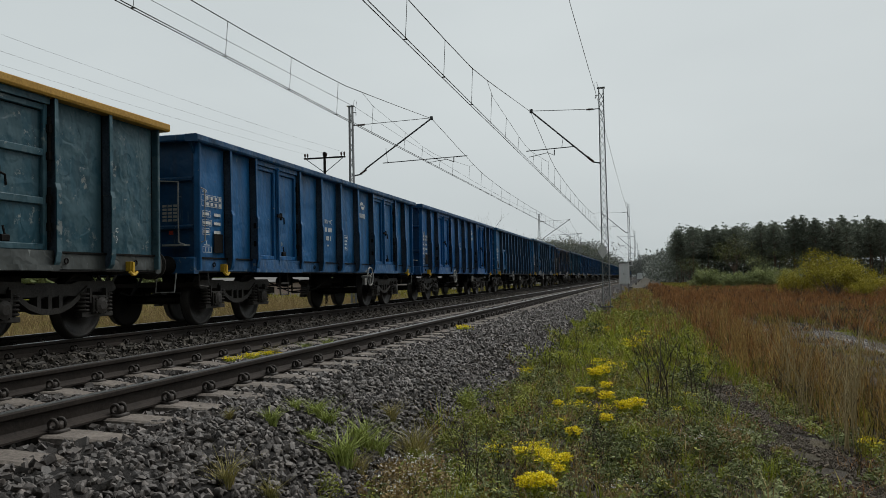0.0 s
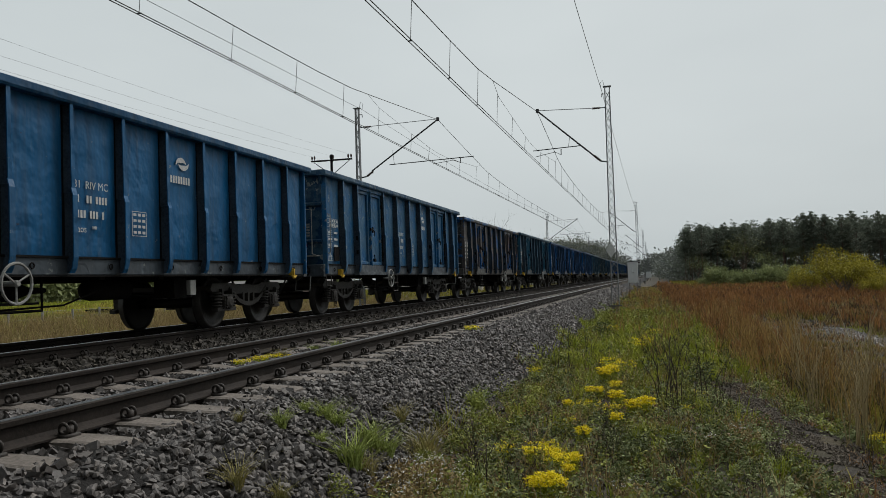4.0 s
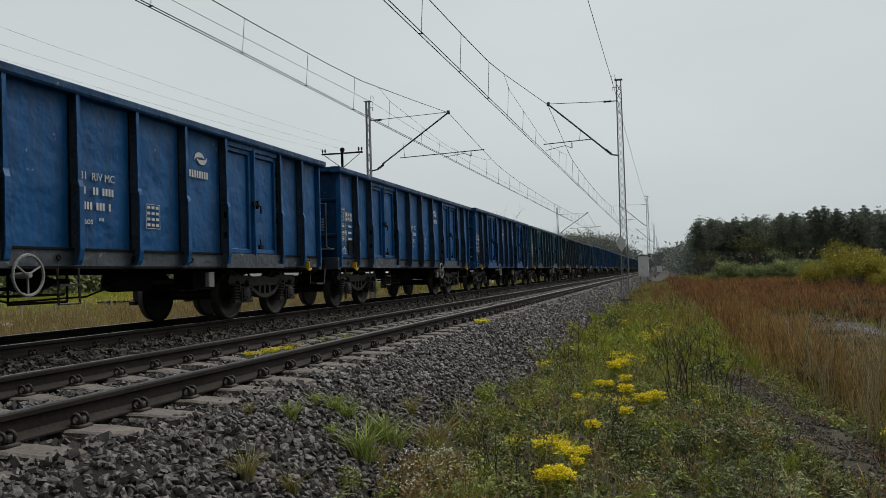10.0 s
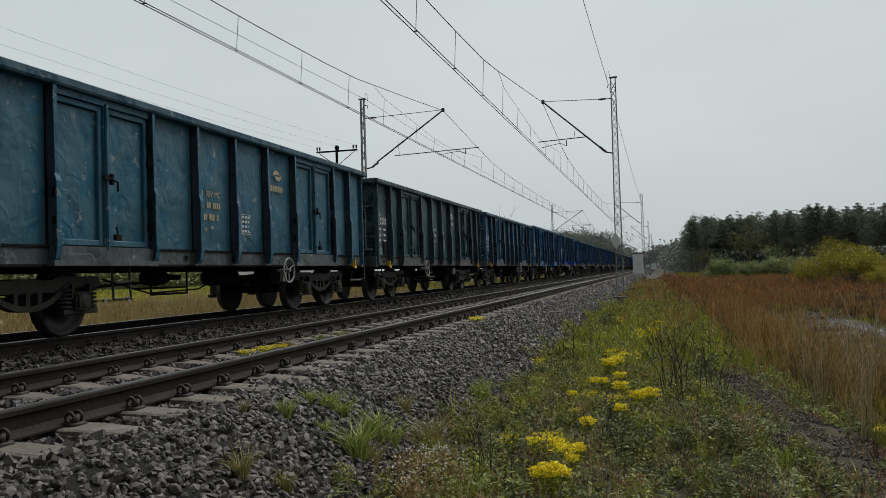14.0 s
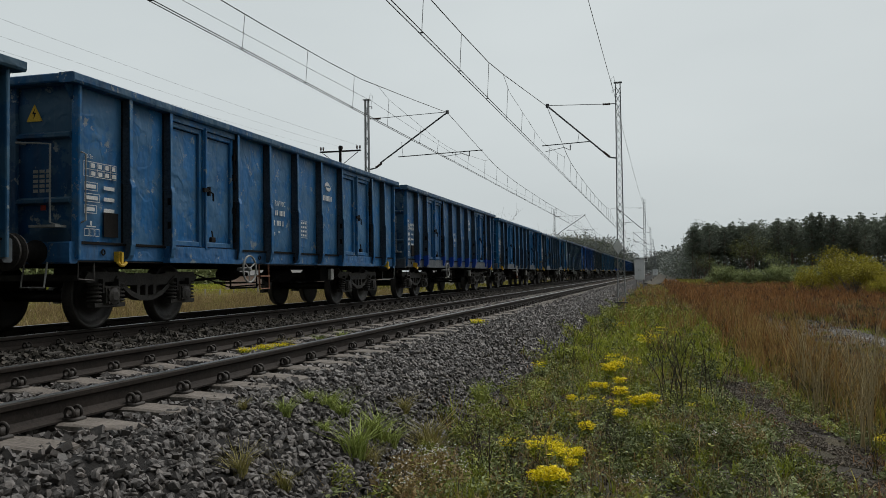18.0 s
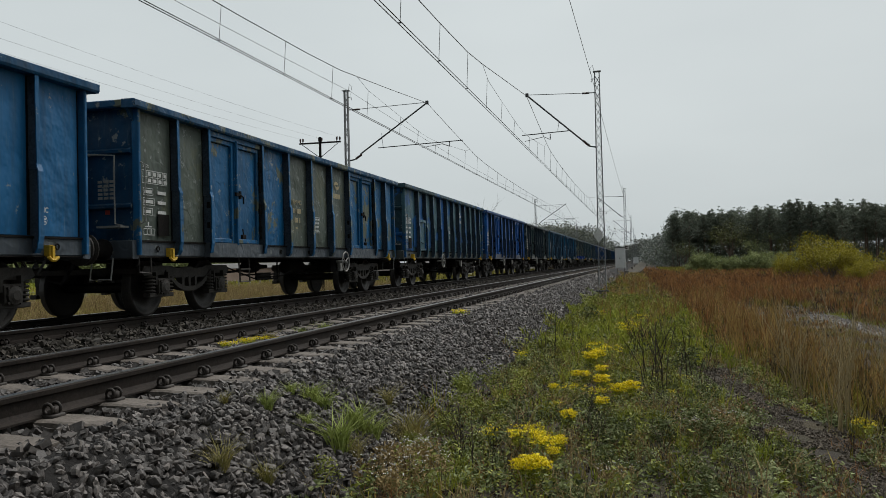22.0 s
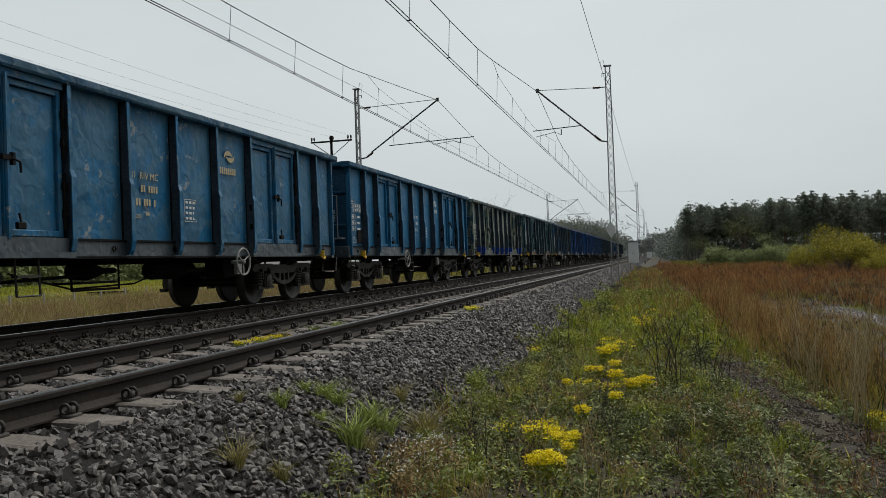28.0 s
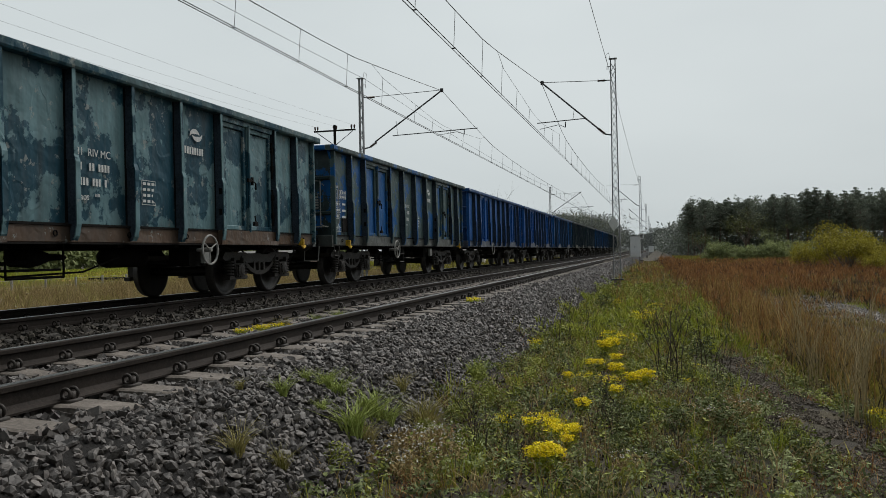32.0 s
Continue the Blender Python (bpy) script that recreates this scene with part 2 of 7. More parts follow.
def leafy(name, lo, mid, hi, rough=0.7, through=0.12, clump=5.0, single=0.35):
    """Leaves and blades whose colour goes clump by clump, each one a little off its neighbours; they let some light through."""
    m, n, l, b = shader(name)
    nt = m.node_tree
    g = n.new("ShaderNodeNewGeometry").outputs["Random Per Island"]
    v = coords(nt, True)
    c = ramp(nt, noise_node(nt, v, clump, 2, 0.5), [(0.30, lo), (0.5, mid), (0.70, hi)])
    c = blend(nt, 0.3, c, ramp(nt, noise_node(nt, v, clump * 0.18, 2), [(0.32, lo), (0.68, hi)]))
    c = blend(nt, single, c, ramp(nt, g, [(0.0, lo), (0.5, mid), (1.0, hi)]))
    l.new(c, b.inputs["Base Color"])
    b.inputs["Roughness"].default_value = rough
    b.inputs["Specular IOR Level"].default_value = 0.2
    if through:
        t = n.new("ShaderNodeBsdfTranslucent")
        l.new(c, t.inputs["Color"])
        mx = n.new("ShaderNodeMixShader")
        mx.inputs["Fac"].default_value = through
        l.new(b.outputs["BSDF"], mx.inputs[1])
        l.new(t.outputs["BSDF"], mx.inputs[2])
        l.new(mx.outputs["Shader"], n["Material Output"].inputs["Surface"])
    return m


SPRING_WEED = leafy("spring_weed_leaves", (0.038, 0.052, 0.011), (0.185, 0.215, 0.040), (0.44, 0.45, 0.095), clump=3.5, single=0.2)
MEADOW = leafy("olive_and_straw_meadow", (0.085, 0.088, 0.018), (0.27, 0.245, 0.062), (0.54, 0.45, 0.16), clump=0.7, single=0.35)
# near-black bed colour: the shade in the gaps between the stones, painted in
BED_SHADE = surf("dark_fine_grit", (0.005, 0.0045, 0.004), (0.016, 0.014, 0.013), big=5, fine=50, rough=0.95, relief=0.8, depth=0.02)
GRASS = leafy("spring_grass", (0.034, 0.038, 0.009), (0.20, 0.180, 0.026), (0.52, 0.44, 0.090))
GRASS_FRESH = leafy("fresh_green_grass", (0.060, 0.090, 0.010), (0.27, 0.32, 0.028), (0.58, 0.58, 0.075), clump=3.0)
GRASS_DRY = leafy("dry_straw_grass", (0.055, 0.038, 0.016), (0.27, 0.190, 0.076), (0.56, 0.43, 0.21))
PALE_GREEN = leafy("pale_green_grass", (0.14, 0.18, 0.04), (0.28, 0.34, 0.085), (0.46, 0.50, 0.16))
STRAW_GREEN = leafy("straw_tipped_grass", (0.13, 0.13, 0.03), (0.27, 0.24, 0.08), (0.48, 0.40, 0.18))
WEED = leafy("dark_weed_leaves", (0.018, 0.027, 0.010), (0.085, 0.108, 0.036), (0.25, 0.275, 0.105), clump=6.0, single=0.25)
STALK_RED = leafy("red_brown_stalks", (0.052, 0.022, 0.010), (0.275, 0.122, 0.046), (0.62, 0.335, 0.125), through=0.05, clump=1.3, single=0.45)
STALK_TAN = leafy("tan_dry_stalks", (0.058, 0.034, 0.012), (0.32, 0.198, 0.068), (0.72, 0.50, 0.19), through=0.05, clump=2.2, single=0.5)
STALK_PALE = leafy("bleached_dead_twigs", (0.14, 0.105, 0.055), (0.33, 0.26, 0.14), (0.56, 0.46, 0.27), through=0.0, clump=2.0, single=0.4)
STALK_DARK = leafy("dark_dead_stems", (0.022, 0.018, 0.014), (0.045, 0.036, 0.028), (0.08, 0.065, 0.05), through=0.0)
BLOSSOM = leafy("yellow_blossom", (0.60, 0.49, 0.010), (0.82, 0.67, 0.012), (0.88, 0.74, 0.02), through=0.2)
BLOSSOM_WHITE = leafy("white_blossom", (0.5, 0.5, 0.46), (0.66, 0.66, 0.62), (0.75, 0.75, 0.72))
# needles lightened and greyed: the wood's distance haze put into their colour
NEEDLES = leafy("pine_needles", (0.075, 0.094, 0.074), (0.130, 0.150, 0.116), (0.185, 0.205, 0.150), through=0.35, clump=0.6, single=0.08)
BIRCH = leafy("young_birch_leaves", (0.05, 0.062, 0.02), (0.10, 0.112, 0.035), (0.17, 0.17, 0.06), clump=0.6, single=0.2)
SHRUB_YELLOW = leafy("yellow_green_shrub_leaves", (0.11, 0.098, 0.012), (0.275, 0.245, 0.022), (0.50, 0.43, 0.050), clump=0.9, single=0.2)
SHRUB_GREEN = leafy("grey_green_shrub_leaves", (0.075, 0.100, 0.038), (0.21, 0.25, 0.095), (0.40, 0.43, 0.20), clump=1.6, single=0.25)
# haze is put into these two leaf colours: paler and greyer than near leaves
HAZED_BIRCH = leafy("far_birch_leaves", (0.105, 0.115, 0.075), (0.15, 0.16, 0.11), (0.20, 0.205, 0.145), clump=0.4, single=0.12)
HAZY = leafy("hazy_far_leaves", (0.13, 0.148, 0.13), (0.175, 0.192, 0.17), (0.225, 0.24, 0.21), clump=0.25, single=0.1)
BARE = leafy("bare_spring_twigs", (0.06, 0.052, 0.045), (0.11, 0.095, 0.08), (0.17, 0.15, 0.12), through=0.0)
BARK = surf("pine_bark", (0.06, 0.045, 0.036), (0.16, 0.115, 0.085), big=1.5, fine=14, rough=0.9, shifted=True)


def ground_material():
    m, n, l, b = shader("meadow_ground")
    nt = m.node_tree
    v = coords(nt)
    grass = ramp(nt, noise_node(nt, v, 0.5, 6, 0.6), [(0.3, (0.020, 0.018, 0.007)), (0.5, (0.036, 0.029, 0.012)), (0.72, (0.068, 0.050, 0.023))])
    earth = ramp(nt, noise_node(nt, v, 6.0, 8, 0.7), [(0.3, (0.008, 0.006, 0.004)), (0.7, (0.048, 0.034, 0.021))])
    c = blend(nt, ramp(nt, noise_node(nt, v, 1.7, 6, 0.6), [(0.45, (0, 0, 0)), (0.6, (1, 1, 1))]), grass, earth)
    l.new(c, b.inputs["Base Color"])
    b.inputs["Roughness"].default_value = 0.95
    bump(nt, b, noise_node(nt, v, 14.0, 8, 0.7), 0.7, 0.05)
    return m


GROUND = ground_material()
SOIL = surf("dark_damp_soil", (0.010, 0.008, 0.005), (0.055, 0.042, 0.028), big=6, fine=40, rough=0.95, relief=0.6, island=0.4)
TRACK_DIRT = surf("gravelly_dirt", (0.036, 0.029, 0.022), (0.22, 0.185, 0.148), mid=(0.095, 0.078, 0.060), big=5, fine=40, rough=0.95, relief=0.8, depth=0.03, island=0.5)
PALE_GRAVEL = surf("pale_grey_gravel", (0.10, 0.088, 0.078), (0.38, 0.35, 0.32), mid=(0.21, 0.19, 0.172), big=5, fine=40, rough=0.9, relief=0.8, depth=0.03, island=0.4)

# ---- mesh helpers ----
class Shape:
    """Vertices and faces gathered piece by piece into one mesh."""

    def __init__(self):
        self.v, self.f = [], []

    def add(self, verts, faces):
        k = len(self.v)
        self.v += [tuple(p) for p in verts]
        self.f += [tuple(i + k for i in f) for f in faces]
        return self

    def box(self, x0, x1, y0, y1, z0, z1, c=0.0):
        """A box; c chamfers its long edges (those along its longest side)."""
        if c <= 0:
            return self.add([(x, y, z) for x in (x0, x1) for y in (y0, y1) for z in (z0, z1)],
                            [(0, 1, 3, 2), (4, 6, 7, 5), (0, 4, 5, 1), (2, 3, 7, 6), (0, 2, 6, 4), (1, 5, 7, 3)])
        d = (x1 - x0, y1 - y0, z1 - z0)
        a = d.index(max(d))
        lo, hi = [x0, y0, z0], [x1, y1, z1]
        u, w = [i for i in range(3) if i != a]
        ring = []
        for s, t in ((c, 0), (d[u] - c, 0), (d[u], c), (d[u], d[w] - c), (d[u] - c, d[w]), (c, d[w]), (0, d[w] - c), (0, c)):
            p = [0, 0, 0]
            p[u], p[w] = lo[u] + s, lo[w] + t
            ring.append(p)
        vs = []
        for q in (lo[a], hi[a]):
            for p in ring:
                r = list(p)
                r[a] = q
                vs.append(r)
        n = 8
        fs = [(i, (i + 1) % n, n + (i + 1) % n, n + i) for i in range(n)] + [tuple(range(n))[::-1], tuple(range(n, 2 * n))]
        return self.add(vs, fs)

    def prism(self, outline, y0, y1, axis=1):
        """An outline in the plane across the axis, drawn out along it."""
        n = len(outline)
        vs = []
        for q in (y0, y1):
            for a, b in outline:
                vs.append({0: (q, a, b), 1: (a, q, b), 2: (a, b, q)}[axis])
        return self.add(vs, [(i, (i + 1) % n, n + (i + 1) % n, n + i) for i in range(n)] + [tuple(range(n))[::-1], tuple(range(n, 2 * n))])

    def tube(self, pts, r, n=6, taper=None):
        pts = [Vector(p) for p in pts]
        rings, up = [], Vector((0, 0, 1))
        for i, p in enumerate(pts):
            d = (pts[min(i + 1, len(pts) - 1)] - pts[max(i - 1, 0)]).normalized()
            side = d.cross(up)
            if side.length < 1e-3:
                side = d.cross(Vector((1, 0, 0)))
            side.normalize()
            top = side.cross(d)
            rr = r if taper is None else r + (taper - r) * i / (len(pts) - 1)
            rings.append([p + side * (rr * math.cos(6.28319 * k / n)) + top * (rr * math.sin(6.28319 * k / n)) for k in range(n)])
        vs = [q for ring in rings for q in ring]
        fs = [(i * n + k, i * n + (k + 1) % n, (i + 1) * n + (k + 1) % n, (i + 1) * n + k) for i in range(len(pts) - 1) for k in range(n)]
        fs += [tuple(range(n))[::-1], tuple(range(len(vs) - n, len(vs)))]
        return self.add(vs, fs)

    def disc(self, centre, axis, profile, n=20):
        """A body turned about an axis (0 x, 1 y, 2 z): profile of (along, radius)."""
        vs = []
        u, w = [i for i in range(3) if i != axis]
        for a, r in profile:
            for k in range(n):
                p = list(centre)
                p[axis] += a
                p[u] += r * math.cos(6.28319 * k / n)
                p[w] += r * math.sin(6.28319 * k / n)
                vs.append(p)
        m = len(profile)
        fs = [(i * n + k, i * n + (k + 1) % n, (i + 1) * n + (k + 1) % n, (i + 1) * n + k) for i in range(m - 1) for k in range(n)]
        fs += [tuple(range(n))[::-1], tuple(range((m - 1) * n, m * n))]
        return self.add(vs, fs)

    def ring(self, centre, axis, big, small, n=18, k=6):
        """A torus about an axis."""
        vs = []
        u, w = [i for i in range(3) if i != axis]
        for i in range(n):
            for j in range(k):
                p = list(centre)
                rr = big + small * math.cos(6.28319 * j / k)
                p[axis] += small * math.sin(6.28319 * j / k)
                p[u] += rr * math.cos(6.28319 * i / n)
                p[w] += rr * math.sin(6.28319 * i / n)
                vs.append(p)
        return self.add(vs, [(i * k + j, ((i + 1) % n) * k + j, ((i + 1) % n) * k + (j + 1) % k, i * k + (j + 1) % k) for i in range(n) for j in range(k)])

    def mesh(self, name, mats, smooth=False):
        me = bpy.data.meshes.new(name)
        me.from_pydata(self.v, [], self.f)
        bm = bmesh.new()
        bm.from_mesh(me)
        bmesh.ops.recalc_face_normals(bm, faces=bm.faces)
        bm.to_mesh(me)
        bm.free()
        for m in mats if isinstance(mats, (list, tuple)) else [mats]:
            me.materials.append(m)
        if smooth:
            me.polygons.foreach_set("use_smooth", [True] * len(me.polygons))
        return me


def part(name, shape, material, parent=None, label="", at=None, smooth=False):
    """One mesh object, under a thing or a part."""
    me = shape if isinstance(shape, bpy.types.Mesh) else shape.mesh(name, material, smooth)
    ob = new(name, me)
    ob.parent = parent
    if at is not None:
        ob.matrix_basis = at
    if label:
        tagged(ob, label)
    return ob


def thing(name, label, category, group="", kind="", at=None):
    ob = new(name)
    ob.empty_display_size = 0.2
    if at is not None:
        ob.matrix_basis = at
    return tagged(ob, label, category, group, kind)


def mesh_np(name, verts, faces, material, smooth=False):
    """A large mesh from arrays; all faces have the same number of corners."""
    me = bpy.data.meshes.new(name)
    n, k = faces.shape
    me.vertices.add(len(verts))
    me.vertices.foreach_set("co", np.ascontiguousarray(verts, np.float32).ravel())
    me.loops.add(n * k)
    me.loops.foreach_set("vertex_index", np.ascontiguousarray(faces, np.int32).ravel())
    me.polygons.add(n)
    me.polygons.foreach_set("loop_start", np.arange(0, n * k, k, dtype=np.int32))
    me.polygons.foreach_set("use_smooth", np.full(n, smooth))
    me.update(calc_edges=True)
    me.materials.append(material)
    return me


rng = np.random.default_rng(7)


def blades(foot, height, width, lean, bend=0.5):
    """Grass blades or stalks: each a bent strip of two pieces and a tip. Returns vertices and triangles."""
    n = len(foot)
    turn, way = rng.uniform(0, 6.283, n), rng.uniform(0, 6.283, n)
    side = np.c_[np.cos(turn), np.sin(turn), np.zeros(n)] * (width / 2)[:, None]
    off = np.c_[np.cos(way), np.sin(way), np.zeros(n)] * (lean * height)[:, None]
    up = np.c_[np.zeros(n), np.zeros(n), height]
    mid = foot + up * 0.55 + off * (0.55 * (1 - bend))
    tip = foot + up + off
    v = np.stack([foot - side, foot + side, mid - side * 0.7, mid + side * 0.7, tip], 1).reshape(-1, 3)
    k = (np.arange(n) * 5)[:, None, None]
    f = (np.array([[0, 1, 3], [0, 3, 2], [2, 3, 4]])[None] + k).reshape(-1, 3)
    return v, f


def leaves(centre, size, flat=0.0):
    """Small leaf-shaped rhombs, each turned at random."""
    n = len(centre)
    a = rng.normal(size=(n, 3))
    b = rng.normal(size=(n, 3))
    a[:, 2] *= 1 - flat
    b[:, 2] *= 1 - flat
    a /= np.linalg.norm(a, axis=1)[:, None]
    b -= a * (a * b).sum(1)[:, None]
    b /= np.linalg.norm(b, axis=1)[:, None]
    s = size[:, None]
    v = np.stack([centre - a * s, centre - b * s * 0.45, centre + a * s, centre + b * s * 0.45], 1).reshape(-1, 3)
    f = np.arange(n * 4).reshape(-1, 4)
    return v, f


GOLD = (1 + 5 ** 0.5) / 2
KNOB = np.array([(-1, GOLD, 0), (1, GOLD, 0), (-1, -GOLD, 0), (1, -GOLD, 0), (0, -1, GOLD), (0, 1, GOLD), (0, -1, -GOLD), (0, 1, -GOLD), (GOLD, 0, -1), (GOLD, 0, 1), (-GOLD, 0, -1), (-GOLD, 0, 1)]) / (1 + GOLD ** 2) ** 0.5


def knob_faces():
    """The twenty faces between nearest corners."""
    d = np.linalg.norm(KNOB[:, None] - KNOB[None], axis=2)
    near = (d > 0.1) & (d < 1.2)
    out = []
    for i in range(12):
        for j in range(i + 1, 12):
            for k in range(j + 1, 12):
                if near[i, j] and near[j, k] and near[i, k]:
                    p, q, r = KNOB[i], KNOB[j], KNOB[k]
                    out.append((i, j, k) if np.dot(np.cross(q - p, r - p), p) > 0 else (i, k, j))
    return np.array(out)


KNOB_FACES = knob_faces()


CUBE = np.array([(x, y, z) for x in (-1, 1) for y in (-1, 1) for z in (-1, 1)], float) * 0.72
CUBE_FACES = np.array([(0, 1, 3), (0, 3, 2), (4, 6, 7), (4, 7, 5), (0, 4, 5), (0, 5, 1), (2, 3, 7), (2, 7, 6), (0, 2, 6), (0, 6, 4), (1, 5, 7), (1, 7, 3)])


def stones(foot, size, fine=False):
    """Angular broken stones, flattened, each corner pushed in or out by its own amount; the fine ones have twenty faces."""
    body, faces = (KNOB, KNOB_FACES) if fine else (CUBE, CUBE_FACES)
    n, m = len(foot), len(body)
    p = body[None] * rng.uniform(0.66, 1.22, (n, m, 1)) * np.c_[rng.uniform(0.9, 1.45, n), rng.uniform(0.65, 1.05, n), rng.uniform(0.42, 0.80, n)][:, None, :]
    q = rng.normal(size=(n, 4)) * [1.6, 0.8, 0.8, 1.6]
    q /= np.linalg.norm(q, axis=1)[:, None]
    w, x, y, z = q.T
    R = np.stack([1 - 2 * (y * y + z * z), 2 * (x * y - z * w), 2 * (x * z + y * w), 2 * (x * y + z * w), 1 - 2 * (x * x + z * z), 2 * (y * z - x * w),
                  2 * (x * z - y * w), 2 * (y * z + x * w), 1 - 2 * (x * x + y * y)], 1).reshape(n, 3, 3)
    p = np.einsum("nij,nkj->nki", R, p) * (size / 2)[:, None, None]
    v = (p + foot[:, None]).reshape(-1, 3)
    f = (faces[None] + (np.arange(n) * m)[:, None, None]).reshape(-1, 3)
    return v, f


def stuff(name, vf, material, label, category, smooth=False):
    return tagged(new(name, mesh_np(name, vf[0], vf[1], material, smooth)), label, category, kind="stuff")

# ---- ground, ballast bed and tracks; rail heads lie at height 0, the near track runs along x = 0 ----
FAR_TRACK = -4.164
SPACING = 0.596


def ground_z(x, y):
    x, y = np.asarray(x, float), np.asarray(y, float)
    right = np.interp(x, [2.2, 2.9, 4.6, 6.0, 8.5, 16.0, 30.0, 120.0, 1500.0], [-0.80, -0.84, -0.90, -1.02, -1.40, -1.45, -1.25, -1.3, -1.3])
    left = np.interp(x, [-1500.0, -60.0, -20.0, -8.5, -6.6], [-2.2, -2.0, -1.3, -0.85, -0.80])
    z = np.where(x > 0, right, left)
    z = np.where((x > -6.6) & (x < 2.2), -0.85, z)
    near = np.exp(-np.abs(x) / 60) * np.exp(-np.maximum(np.abs(y) - 60, 0) / 60)
    return z + near * (0.035 * np.sin(x * 1.9 + y * 0.7) * np.sin(y * 1.3 - x * 0.4) + 0.02 * np.sin(x * 5.1 + 1.0) * np.sin(y * 4.3))


def make_ground():
    xs = np.unique(np.r_[-1800, -1200, -800, -500, -300, -200, -140, np.arange(-100, -20, 8.0), np.arange(-20, -6.6, 1.2), -6.6, np.linspace(-6.0, 2.0, 5), np.arange(2.2, 14, 0.3),
                         np.arange(14, 40, 2.0), np.arange(40, 120, 10.0), 160, 220, 300, 500, 800, 1200, 1800])
    ys = np.unique(np.r_[-600, -300, -150, -80, -40, -20, -10, 0, np.arange(2, 40, 0.4), np.arange(40, 90, 2.0), np.arange(90, 240, 15.0), 300, 400, 600, 900, 1400, 2200, 3500])
    X, Y = np.meshgrid(xs, ys)
    v = np.c_[X.ravel(), Y.ravel(), ground_z(X, Y).ravel()]
    a, b = len(xs), len(ys)
    i = (np.arange(b - 1)[:, None] * a + np.arange(a - 1)).ravel()
    tagged(new("ground", mesh_np("ground", v, np.c_[i, i + 1, i + a + 1, i + a], GROUND, True)), "rough meadow ground of grass and bare earth", "ground", kind="structure")


BED = [(-6.75, -0.95), (-6.60, -0.82), (-5.75, -0.25), (-3.4, -0.24), (-2.1, -0.27), (-0.9, -0.24), (1.0, -0.240), (1.5, -0.226), (1.95, -0.44), (2.45, -0.86), (2.6, -0.98)]


def bed_z(x):
    return np.interp(x, [p[0] for p in BED], [p[1] for p in BED])


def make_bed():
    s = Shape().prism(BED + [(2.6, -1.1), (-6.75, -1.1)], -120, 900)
    tagged(new("ballast_bed", s.mesh("ballast_bed", BED_SHADE)), "raised bed of grey crushed-stone ballast under both tracks", "ballast", kind="structure")


def rail_shape(y0, y1):
    """Rail section: head, web and foot."""
    half = [(0.075, -0.172), (0.075, -0.160), (0.030, -0.145), (0.009, -0.125), (0.009, -0.055), (0.034, -0.040), (0.036, -0.012), (0.030, -0.003)]
    return Shape().prism(half + [(-a, b) for a, b in half[::-1]], y0, y1)


def fastener_shape():
    s = Shape()
    s.box(-0.045, 0.045, -0.06, 0.06, -0.182, -0.150, 0.008)
    for y in (-0.036, 0.036):
        s.ring((-0.004, y, -0.118), 1, 0.032, 0.0115, 12, 5)
    s.tube([(-0.03, -0.036, -0.145), (-0.058, 0, -0.142), (-0.03, 0.036, -0.145)], 0.011, 5)
    s.box(0.0, 0.03, -0.022, 0.022, -0.16, -0.105, 0.006)
    return s


def sleeper_shape():
    s = Shape()
    o = [(-1.30, -0.395), (-1.30, -0.215), (-1.26, -0.200), (-0.95, -0.182), (-0.55, -0.182), (-0.30, -0.215), (0.30, -0.215), (0.55, -0.182), (0.95, -0.182), (1.26, -0.200), (1.30, -0.215), (1.30, -0.395)]
    n = len(o)
    vs = [(a, y, b) for y in (-0.13, 0.13) for a, b in o]
    top = [(a, y * 0.82, b + 0.012 if 0 < i < n - 1 else b) for y in (-0.13, 0.13) for i, (a, b) in enumerate(o)]
    m = Shape()
    m.add(vs[:n] + top[:n] + top[n:] + vs[n:], [(r * n + i, r * n + i + 1, (r + 1) * n + i + 1, (r + 1) * n + i) for r in range(3) for i in range(n - 1)]
          + [(r * n + n - 1, r * n, (r + 1) * n, (r + 1) * n + n - 1) for r in range(3)] + [tuple(range(n)), tuple(range(3 * n, 4 * n))[::-1]])
    return m


